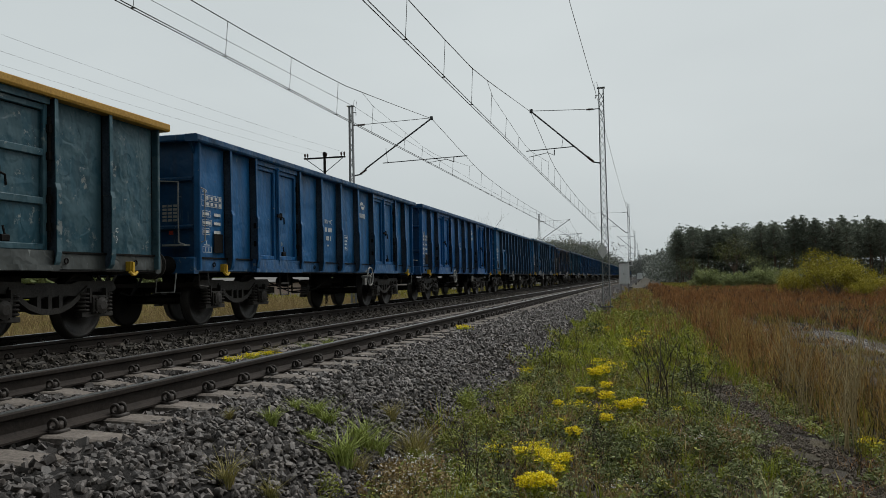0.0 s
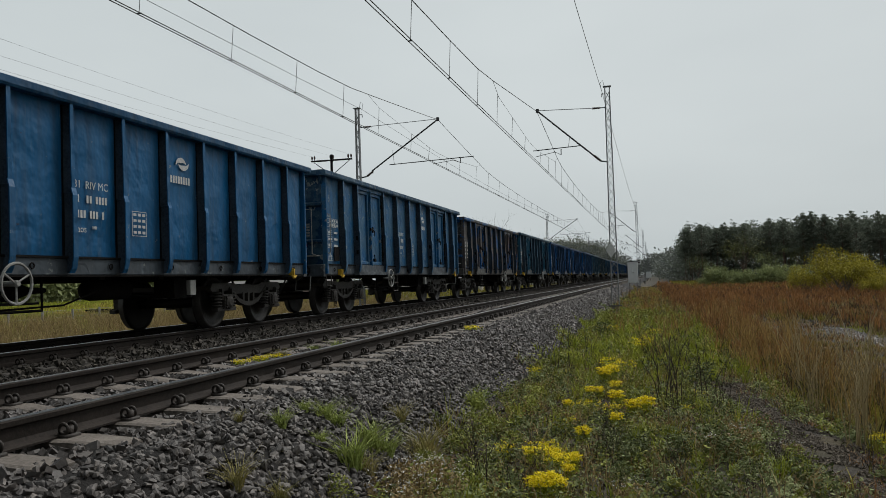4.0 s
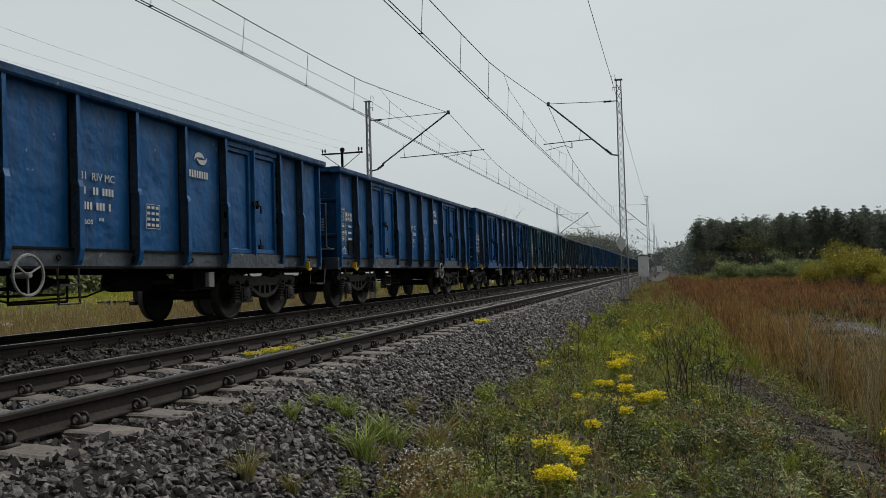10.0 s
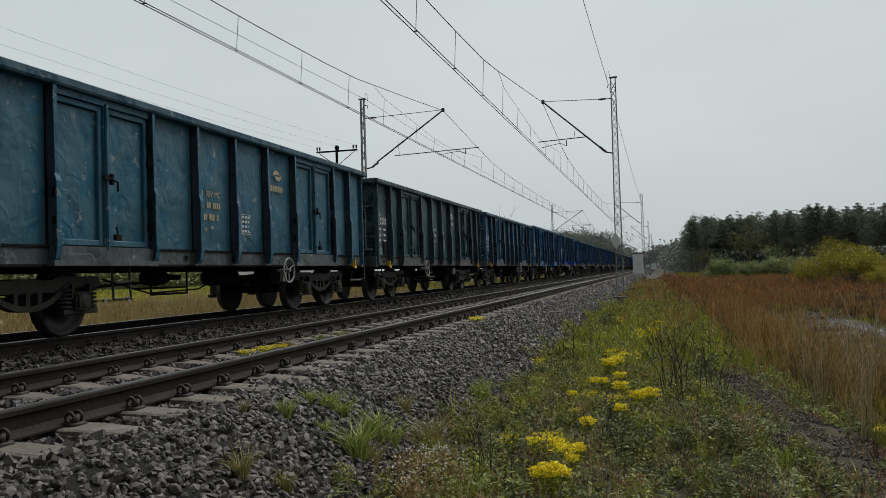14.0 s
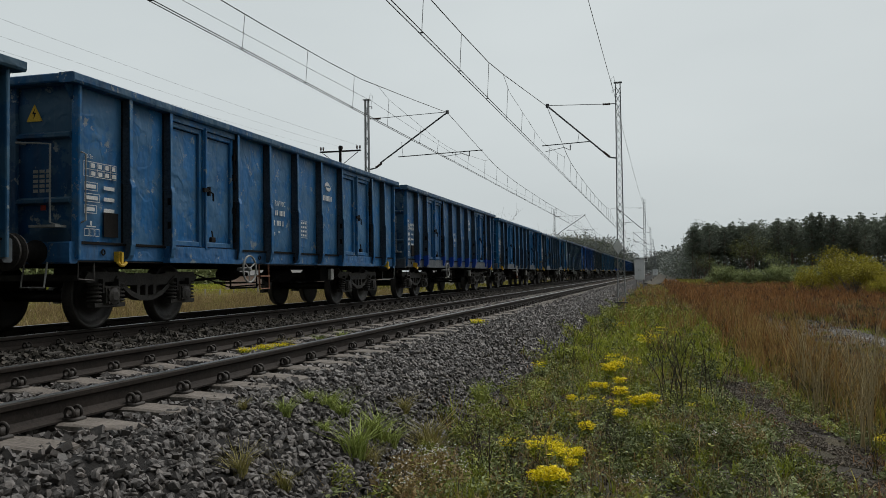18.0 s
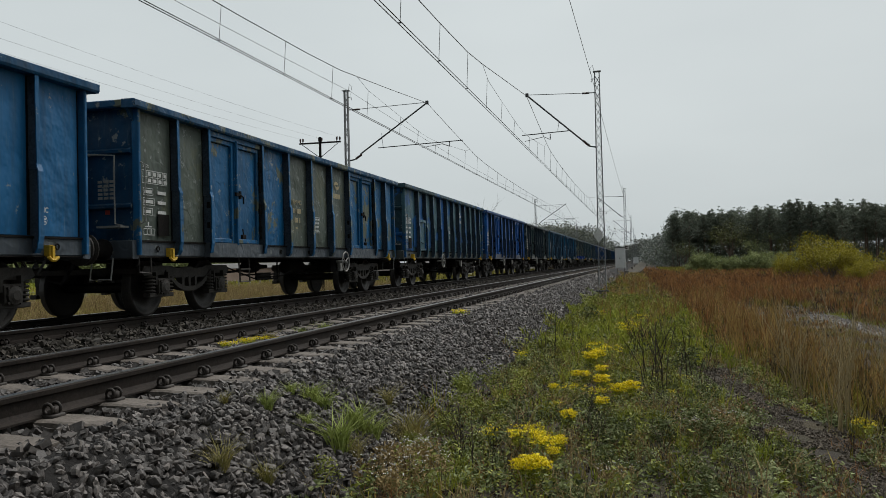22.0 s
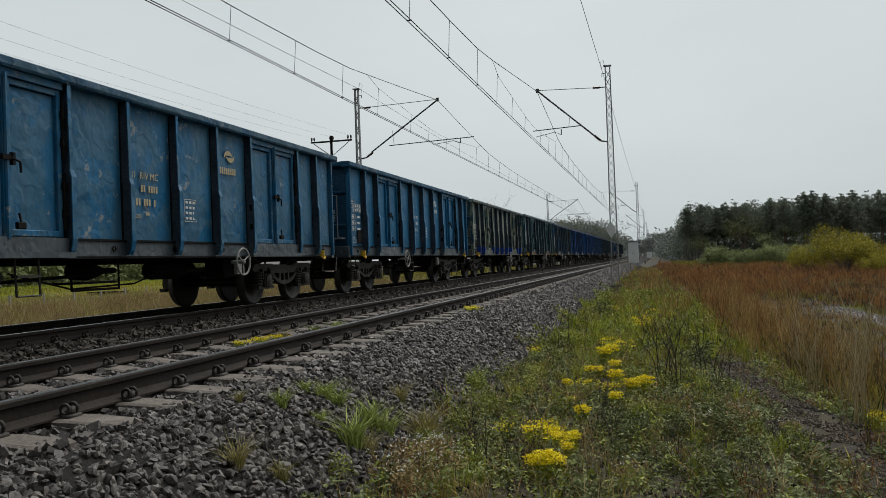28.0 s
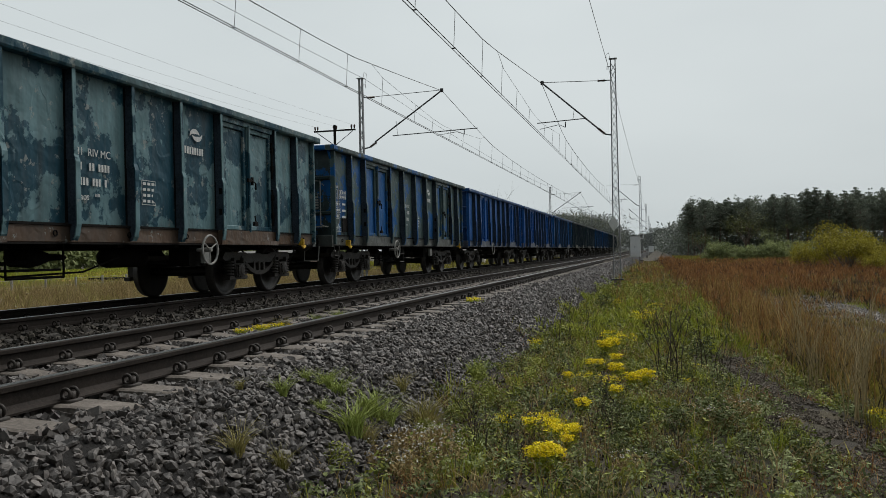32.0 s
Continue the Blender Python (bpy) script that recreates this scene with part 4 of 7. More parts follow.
def bogie_frame():
    s = Shape()
    for x in (-1.0, 1.0):
        s.prism([(-1.38, 0.70), (-1.30, 0.80), (-0.55, 0.80), (-0.40, 0.76), (0.40, 0.76), (0.55, 0.80), (1.30, 0.80), (1.38, 0.70), (1.30, 0.645), (0.62, 0.655), (0.50, 0.60), (-0.50, 0.60), (-0.62, 0.655), (-1.30, 0.645)], x - 0.05, x + 0.05, 0)
        belly = [(-0.72, 0.70), (-0.56, 0.60), (-0.38, 0.485), (-0.18, 0.42), (0, 0.405), (0.18, 0.42), (0.38, 0.485), (0.56, 0.60), (0.72, 0.70)]
        o = [(y, z + 0.035) for y, z in belly] + [(y * 1.03, z - 0.04) for y, z in belly[::-1]]
        s.prism(o, x - 0.07, x + 0.07, 0)
        for y in (-0.2, 0.0, 0.2):
            s.box(x - 0.06, x + 0.06, y - 0.035, y + 0.035, 0.44, 0.62)
    s.box(-1.0, 1.0, -0.20, 0.20, 0.58, 0.78)
    s.box(-0.35, 0.35, -0.30, 0.30, 0.76, 0.88)
    for y in (-1.3, 1.3):
        s.box(-0.98, 0.98, y - 0.05, y + 0.05, 0.68, 0.76)
    for y in (-0.33, 0.33):
        s.box(-0.82, 0.82, y - 0.04, y + 0.04, 0.40, 0.48)
    return s


def wheelset_shape():
    s = Shape()
    s.tube([(-1.02, 0, 0), (1.02, 0, 0)], 0.085, 12)
    for d in (-1, 1):
        prof = [(-0.070, 0.12), (-0.070, 0.42), (-0.068, 0.485), (-0.050, 0.490), (-0.032, 0.465), (0.065, 0.458), (0.068, 0.415), (0.030, 0.395), (0.012, 0.30), (0.020, 0.19), (0.085, 0.16), (0.090, 0.10)]
        s.disc((d * 0.757, 0, 0), 0, [(d * a, r) for a, r in prof], 32)
    return s


def axle_box():
    s = Shape()
    s.box(0.95, 1.14, -0.15, 0.15, 0.34, 0.60, 0.03)
    s.box(0.98, 1.10, -0.33, 0.33, 0.30, 0.37, 0.01)
    s.disc((1.14, 0, 0.46), 0, [(0, 0.125), (0.03, 0.12), (0.04, 0.09), (0.055, 0.06)], 14)
    for y in (-0.1, 0.1):
        for z in (0.37, 0.55):
            s.disc((1.14, y, z), 0, [(0, 0.02), (0.025, 0.02)], 6)
    s.box(0.95, 1.12, -0.19, -0.15, 0.50, 0.70).box(0.95, 1.12, 0.15, 0.19, 0.50, 0.70)
    return s


def coil_spring():
    s = Shape()
    for i in range(5):
        s.ring((1.03, 0, 0.40 + 0.055 * i), 2, 0.085, 0.019, 12, 4)
    s.disc((1.03, 0, 0.37), 2, [(0, 0.055), (0.28, 0.055)], 8)
    return s


def buffer_shape():
    return Shape().disc((0, 0, 0), 1, [(0.0, 0.16), (-0.05, 0.16), (-0.06, 0.12), (-0.34, 0.12), (-0.36, 0.10)], 16)


def door_leaf(w):
    """One door leaf seen from outside: raised border round a sunk sheet. Its foot corner is at y 0, z 0."""
    h, t = 1.80, 0.075
    border = Shape()
    border.box(0, 0.055, 0, t, 0, h, 0.008).box(0, 0.055, w - t, w, 0, h, 0.008)
    border.box(0, 0.05, t, w - t, 0, t, 0.008).box(0, 0.05, t, w - t, h - t, h, 0.008)
    return border


def wagon(kind, seed, wheel_y):
    root = thing("open_wagon", "", "goods wagon", "wagons of the goods train")
    r = random.Random(seed)
    side = []

    def on(name, shape, mat, label="", at=None, parent=None, smooth=False):
        ob = part(name, shape, mat, parent or root, label, at, smooth)
        if parent is None:
            side.append(ob)
        return ob

    if kind == "B":
        posts = [1.42, 2.42, 3.40, 4.46, 5.52, 6.58, 7.64, 8.70, 9.76, 10.82, 11.88]
        doors = []
    elif kind == "C":
        posts = [1.2, 2.28, 4.30, 5.45, 7.35, 8.50, 10.52, 11.60]
        doors = [(2.28, 4.30), (8.50, 10.52)]
    else:
        posts = [0.95, 1.93, 3.97, 5.18, 6.40, 7.62, 8.83, 10.87, 11.85]
        doors = [(1.93, 3.97), (8.83, 10.87)]
    posts = [p - 6.40 for p in posts]
    doors = [(a - 6.40, b - 6.40) for a, b in doors]
    rib = rib_shape().mesh("rib", [PAINT, RIB_SHADE])
    # web faces towards the near end get their shade as colour
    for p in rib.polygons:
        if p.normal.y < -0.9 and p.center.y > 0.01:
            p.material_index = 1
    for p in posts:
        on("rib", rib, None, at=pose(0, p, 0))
    edges = [-HALF + 0.07, *posts, HALF - 0.07]
    for i, (a, b) in enumerate(zip(edges, edges[1:])):
        if (a, b) in doors:
            continue
        lo = 1.18
        if kind == "B" and i == 1:
            hatch = on("hatch_frame", Shape().box(1.36, 1.45, a + 0.05, a + 0.12, 1.20, 2.18, 0.01).box(1.36, 1.45, b - 0.12, b - 0.05, 1.20, 2.18, 0.01).box(1.36, 1.45, a + 0.12, b - 0.12, 2.10, 2.18, 0.01).box(1.36, 1.45, a + 0.12, b - 0.12, 1.18, 1.25, 0.01), PAINT)
            leaf = on("hatch_door", Shape().box(1.37, 1.41, a + 0.13, b - 0.13, 1.26, 2.09, 0.008), PAINT)
            on("hatch_latch", Shape().tube([(1.43, a + 0.3, 1.45), (1.43, a + 0.6, 1.42)], 0.014, 5), UNDER, parent=leaf)
            lo = 2.19
        on("side_panel", dented_panel(a + 0.04, b - 0.04, lo, 3.085, seed * 50 + i), PAINT, smooth=True)
    for a, b in doors:
        w = (b - a - 0.11 - 0.10) / 2
        for j, y0 in enumerate((a + 0.06, a + 0.06 + w + 0.09)):
            leaf = on("door_leaf", dented_panel(y0 + 0.07, y0 + w - 0.07, 1.26, 2.90, seed * 77 + j, 0.012), PAINT, smooth=True)
            on("door_border", door_leaf(w), PAINT, parent=leaf, at=pose(WALL - 0.015, y0, 1.185))
            if kind == "C":
                for z in (1.74, 2.34):
                    on("door_bar", Shape().box(WALL - 0.012, WALL + 0.035, y0 + 0.07, y0 + w - 0.07, z, z + 0.09, 0.008), PAINT, parent=leaf)
            for z in (1.34, 2.22):
                hy = y0 + (-0.005 if j == 0 else w + 0.005)
                on("hinge", Shape().tube([(1.405, hy, z - 0.06), (1.405, hy, z + 0.62)], 0.018, 6).box(1.375, 1.43, hy - 0.03, hy + 0.03, z + 0.08, z + 0.18, 0.006).box(1.375, 1.43, hy - 0.03, hy + 0.03, z + 0.42, z + 0.52, 0.006), UNDER, parent=leaf)
        m = a + 0.06 + w + 0.045
        lock = on("lock_bar", Shape().tube([(1.425, m, 1.15), (1.425, m, 3.02)], 0.026, 6).box(1.37, 1.41, m - 0.04, m + 0.04, 1.18, 3.0), PAINT)
        on("lock_handle", Shape().box(1.43, 1.47, m - 0.10, m + 0.02, 2.03, 2.09).tube([(1.46, m + 0.02, 2.06), (1.47, m + 0.16, 2.02), (1.47, m + 0.17, 1.90)], 0.015, 5).box(1.42, 1.47, m + 0.05, m + 0.09, 1.98, 2.12), UNDER, parent=lock)
        on("foot_latch", Shape().box(1.43, 1.48, m + 0.10, m + 0.22, 1.26, 1.34, 0.01).tube([(1.46, m + 0.16, 1.34), (1.46, m + 0.13, 1.44)], 0.014, 5), UNDER, parent=lock)
        on("door_lintel", Shape().box(1.33, 1.42, a + 0.055, b - 0.055, 2.99, 3.085), PAINT)
        on("door_ledge", Shape().box(1.34, 1.47, a - 0.05, b + 0.05, 0.93, 1.00).box(1.33, 1.43, a, b, 1.00, 1.18), SOLE_PAINT, "grimy ledge under the doors")
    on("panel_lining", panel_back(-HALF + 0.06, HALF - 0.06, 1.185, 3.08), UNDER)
    stops = [-HALF + 0.06, *[q for d in doors for q in d], HALF - 0.06]
    for a, b in zip(stops[::2], stops[1::2]):
        on("panel_ledge", Shape().box(WALL - 0.01, WALL + 0.022, a, b, 1.155, 1.18), UNDER)
    for y in (-HALF, HALF):
        on("corner_post", Shape().box(1.30, 1.42, y - 0.06 if y > 0 else y, y if y > 0 else y + 0.06, 0.96, 3.085, 0.012), PAINT)
    on("sole_bar", Shape().box(1.26, WALL, -HALF, HALF, 0.94, 1.16, 0.012), SOLE_PAINT, "grimy painted sole bar")
    on("sole_flange", Shape().box(1.20, WALL + 0.012, -HALF, HALF, 0.92, 0.938), UNDER)
    on("top_rim", Shape().prism([(1.26, 3.075), (1.475, 3.075), (1.49, 3.105), (1.49, 3.185), (1.46, 3.20), (1.26, 3.20)], -RIM, RIM), PAINT, "dark grey-topped rim")
    ring = Shape().ring((WALL + 0.018, 0, 1.055), 0, 0.035, 0.010, 10, 5).mesh("tie_ring", UNDER)
    for i in range(9):
        y = -HALF + 0.55 + i * (2 * HALF - 1.1) / 8
        if not any(a - 0.1 < y < b + 0.1 for a, b in doors):
            on("tie_ring", ring, None, at=pose(0, y, 0))
    for y in (-5.62, 5.72):
        on("towing_hook", Shape().box(WALL - 0.01, 1.43, y - 0.035, y + 0.035, 0.93, 1.07, 0.01).tube([(1.45, y - 0.09, 0.92), (1.45, y - 0.03, 0.88), (1.45, y + 0.03, 0.88), (1.45, y + 0.09, 0.92)], 0.022, 6).box(1.43, 1.46, y - 0.022, y + 0.022, 0.89, 1.06), YELLOW, "yellow-painted towing hook")
    on("handrail", Shape().tube([(1.42, -HALF + 0.04, 1.42), (1.49, -HALF + 0.04, 1.45), (1.49, -HALF + 0.04, 2.30), (1.42, -HALF + 0.04, 2.33)], 0.013, 5), PALE_BAR, "pale tubular handrail")
    on("corner_step", Shape().tube([(1.33, -HALF + 0.10, 0.93), (1.36, -HALF + 0.06, 0.70), (1.36, -HALF + 0.36, 0.68), (1.33, -HALF + 0.40, 0.93)], 0.013, 5), BOGIE)
    if kind not in ("B", "C"):
        sy = wheel_y + (0.65 if wheel_y < 0 else -5.2)
        on("ladder_step", Shape().tube([(1.36, sy, 0.93), (1.38, sy, 0.48), (1.38, sy + 0.38, 0.48), (1.36, sy + 0.38, 0.93)], 0.018, 5).box(1.30, 1.40, sy, sy + 0.38, 0.70, 0.73), BOGIE, "grimy stirrup step")
    hw = on("handwheel", Shape().ring((1.52, wheel_y, 0.84), 0, 0.235, 0.018, 22, 6), PALE_BAR, "pale spoked brake handwheel")
    sp = Shape()
    for k in range(3):
        a = 0.5 + k * 2.0944
        sp.tube([(1.51, wheel_y, 0.84), (1.52, wheel_y + 0.23 * math.cos(a), 0.84 + 0.23 * math.sin(a))], 0.013, 5)
    sp.disc((1.48, wheel_y, 0.84), 0, [(-0.2, 0.03), (0.05, 0.04), (0.07, 0.03)], 8)
    on("spokes", sp, PALE_BAR, parent=hw)
    # writing
    n0 = posts[4] if kind == "B" else posts[3]
    w1 = posts[5] if kind == "B" else posts[4]
    e0 = posts[6] if kind == "B" else posts[5]
    X = WALL + 0.023
    on("load_table", load_table(), WHITE_PAINT, "white load table in lines and boxes", pose(X, -HALF + 0.15, 1.48))
    on("data_grid", Shape().box(0, 0.006, 0, 0.30, 0, 0.33), UNDER, "dark framed document holder", pose(X, -HALF + 0.55, 1.26))
    on("running_number", running_number(), WHITE_PAINT, "white running number as bars and letters", pose(X, n0 + 0.14, 1.62))
    on("small_table", small_table(), WHITE_PAINT, "", pose(X, w1 + 0.30, 1.50))
    on("emblem", emblem(), WHITE_PAINT, "white two-crescent emblem over bars", pose(X, e0 + 0.36, 2.38))
    on("uic_mark", uic_mark(), WHITE_PAINT, "", pose(X, posts[-1] + 0.14, 1.34) @ Matrix.Scale(0.62, 4))
    # the other side is the same, turned about
    turn = pose(0, 0, 0, 0, 0, 180)
    for ob in side:
        if ob.name.split(".")[0] in ("rib", "side_panel", "door_leaf", "lock_bar", "top_rim", "sole_bar", "corner_post", "handrail", "panel_lining", "door_lintel", "door_ledge"):
            twin = new(ob.name.split(".")[0], ob.data)
            twin.parent, twin.matrix_basis = root, turn @ ob.matrix_basis
    # ends
    for d in (-1, 1):
        t = pose(0, 0, 0, 0, 0, 0 if d < 0 else 180)
        y = -HALF
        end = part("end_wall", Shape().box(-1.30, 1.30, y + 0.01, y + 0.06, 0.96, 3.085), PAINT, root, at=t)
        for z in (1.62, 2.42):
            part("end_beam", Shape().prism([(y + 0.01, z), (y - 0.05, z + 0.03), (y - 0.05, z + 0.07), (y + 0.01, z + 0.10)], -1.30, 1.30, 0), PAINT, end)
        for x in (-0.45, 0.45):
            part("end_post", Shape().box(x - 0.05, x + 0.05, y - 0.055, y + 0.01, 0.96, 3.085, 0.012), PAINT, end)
        part("end_rim", Shape().prism([(y + 0.04, 3.087), (HALF - RIM + y + 0.015, 3.087), (HALF - RIM + y, 3.105), (HALF - RIM + y, 3.185), (HALF - RIM + y + 0.025, 3.20), (y + 0.04, 3.20)], -1.255, 1.255, 0), PAINT, root, at=t)
        for x in (-1.31, 1.31) if d < 0 else ():
            part("rim_gusset", Shape().prism([(y, 2.90), (y, 3.087), (HALF - RIM + y + 0.03, 3.087)], x - 0.02, x + 0.02, 0), PAINT, root, at=t)
        part("headstock", Shape().box(-1.36, 1.36, y - 0.10, y + 0.05, 0.90, 1.18, 0.02), SOLE_PAINT, root, at=t)
        for x in (-0.875, 0.875):
            b = part("buffer", buffer_shape(), UNDER, root, at=t @ pose(x, y - 0.10, 1.045), smooth=True)
            part("buffer_head", Shape().disc((0, 0, 0), 1, [(-0.36, 0.10), (-0.40, 0.23), (-0.425, 0.235), (-0.44, 0.20), (-0.447, 0.08)], 18), BOGIE, b)
        part("coupling", Shape().tube([(0, y - 0.1, 1.0), (0, y - 0.30, 1.0), (0, y - 0.42, 0.92), (0, y - 0.44, 0.80), (0, y - 0.36, 0.76)], 0.04, 6).tube([(-0.07, y - 0.3, 0.96), (-0.07, y - 0.5, 0.70), (0.07, y - 0.5, 0.70), (0.07, y - 0.3, 0.96)], 0.022, 5), BOGIE, root, at=t)
        part("brake_hose", Shape().tube([(0.45, y - 0.1, 0.95), (0.47, y - 0.28, 0.78), (0.42, y - 0.45, 0.55), (0.30, y - 0.55, 0.60)], 0.024, 6), UNDER, root, at=t)
        if d > 0:
            continue
        part("end_handrail", Shape().tube([(1.12, y, 1.40), (1.12, y - 0.16, 1.42), (1.12, y - 0.16, 2.42), (0.60, y - 0.16, 2.46), (0.60, y, 2.46)], 0.015, 5), PALE_BAR, root, "pale bent-tube handrail", at=t)
        part("end_step", Shape().box(0.85, 1.25, y - 0.22, y - 0.02, 1.36, 1.39), PALE_BAR, root, at=t)
        part("end_stirrup", Shape().tube([(0.70, y - 0.12, 0.92), (0.70, y - 0.18, 0.60), (1.05, y - 0.18, 0.60), (1.05, y - 0.12, 0.92)], 0.014, 5), PALE_BAR, root, at=t)
        grid = Shape()
        for i in range(5):
            for j in range(3):
                grid.add([(a, y + 0.002, b) for a, b in ((0.72 + 0.10 * j, 1.78 + 0.06 * i), (0.80 + 0.10 * j, 1.78 + 0.06 * i), (0.80 + 0.10 * j, 1.82 + 0.06 * i), (0.72 + 0.10 * j, 1.82 + 0.06 * i))], [(0, 1, 2, 3)])
        part("end_table", grid, PALE_BAR, end, "pale table of small bars")
        part("tag", Shape().box(0.84, 0.92, y, y + 0.005, 1.66 - 0.10, 1.66 - 0.02), RED, end, "small red tag")
    if seed % 2:
        tri = Shape().prism([(0.62, 2.66), (0.86, 2.66), (0.74, 2.87)], -HALF - 0.004, -HALF + 0.012)
        sgn = part("warning_sign", tri, YELLOW, root, "yellow triangular high-voltage warning sign")
        part("bolt_mark", Shape().prism([(0.75, 2.82), (0.71, 2.75), (0.74, 2.75), (0.73, 2.69), (0.77, 2.765), (0.74, 2.765)], -HALF - 0.007, -HALF - 0.0045), UNDER, sgn)
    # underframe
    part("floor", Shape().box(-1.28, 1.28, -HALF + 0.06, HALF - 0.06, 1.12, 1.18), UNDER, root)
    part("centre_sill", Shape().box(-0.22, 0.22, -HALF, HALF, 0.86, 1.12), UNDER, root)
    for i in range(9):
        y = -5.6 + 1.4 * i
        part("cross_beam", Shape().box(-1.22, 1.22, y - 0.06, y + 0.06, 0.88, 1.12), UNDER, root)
    part("air_tank", Shape().disc((0.45, 0.6, 0.74), 1, [(0, 0.06), (0.05, 0.14), (0.12, 0.155), (0.9, 0.155), (0.97, 0.14), (1.02, 0.06)], 16), UNDER, root, "near-black brake air tank", smooth=True)
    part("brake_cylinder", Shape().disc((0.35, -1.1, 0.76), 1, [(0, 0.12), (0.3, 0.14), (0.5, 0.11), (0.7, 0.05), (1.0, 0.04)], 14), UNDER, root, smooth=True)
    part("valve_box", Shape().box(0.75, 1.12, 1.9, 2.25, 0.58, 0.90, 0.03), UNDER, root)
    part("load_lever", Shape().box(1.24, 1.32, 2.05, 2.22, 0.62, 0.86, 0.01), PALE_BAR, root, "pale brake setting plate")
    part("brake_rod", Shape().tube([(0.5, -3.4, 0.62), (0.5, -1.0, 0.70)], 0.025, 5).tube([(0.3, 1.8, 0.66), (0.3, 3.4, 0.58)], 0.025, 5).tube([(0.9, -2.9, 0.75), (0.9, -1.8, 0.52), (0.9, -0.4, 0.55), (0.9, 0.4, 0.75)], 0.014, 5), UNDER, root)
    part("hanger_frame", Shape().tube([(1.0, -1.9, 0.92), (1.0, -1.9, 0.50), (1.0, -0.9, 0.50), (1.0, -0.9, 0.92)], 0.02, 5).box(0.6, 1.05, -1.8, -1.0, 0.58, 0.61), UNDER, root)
    # running gear
    bm, wm = bogie_frame().mesh("bogie", BOGIE), wheelset_shape().mesh("wheelset", TREAD, True)
    am, cm = axle_box().mesh("axle_box", BOGIE), coil_spring().mesh("coil_spring", BOGIE, True)
    for y in (-4.5, 4.5):
        bg = part("bogie", bm, None, root, at=pose(0, y, 0))
        for w in (-0.9, 0.9):
            part("wheelset", wm, None, bg, at=pose(0, w, 0.46))
            for turned in (0, 180):
                part("axle_box", am, None, bg, at=pose(0, w, 0, 0, 0, turned))
                for q in (-0.25, 0.25) if turned == 0 else ():
                    part("coil_spring", cm, None, bg, at=pose(0, w + q, 0, 0, 0, turned))
    return root


def colour(root, rgb, material=None, rim=None, soot=0.5):
    """Gives a wagon its own paint."""
    for ob in root.children_recursive:
        if ob.type == "MESH" and ob.data.materials and ob.data.materials[0] == SOLE_PAINT:
            ob.color = (*[c * (1 - soot) + g * soot for c, g in zip(rgb, (0.085, 0.083, 0.074))], 1)
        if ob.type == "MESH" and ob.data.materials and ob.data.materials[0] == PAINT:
            # end walls carry their shade as a 0.4 factor on the paint colour
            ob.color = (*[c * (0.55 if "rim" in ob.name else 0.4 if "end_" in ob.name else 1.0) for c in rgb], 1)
            if material or (rim and ob.name.startswith(("top_rim", "end_rim"))):
                ob.material_slots[0].link = "OBJECT"
                ob.material_slots[0].material = rim if rim and ob.name.startswith(("top_rim", "end_rim")) else material


BLUE, DEEP, TEAL, GREEN, DARK, VIVID, RUST, MUTED, BEIGE = (0.010, 0.128, 0.335), (0.005, 0.095, 0.280), (0.012, 0.072, 0.120), (0.012, 0.048, 0.054), (0.011, 0.030, 0.037), (0.007, 0.092, 0.33), (0.060, 0.045, 0.042), (0.008, 0.118, 0.285), (0.19, 0.22, 0.175)
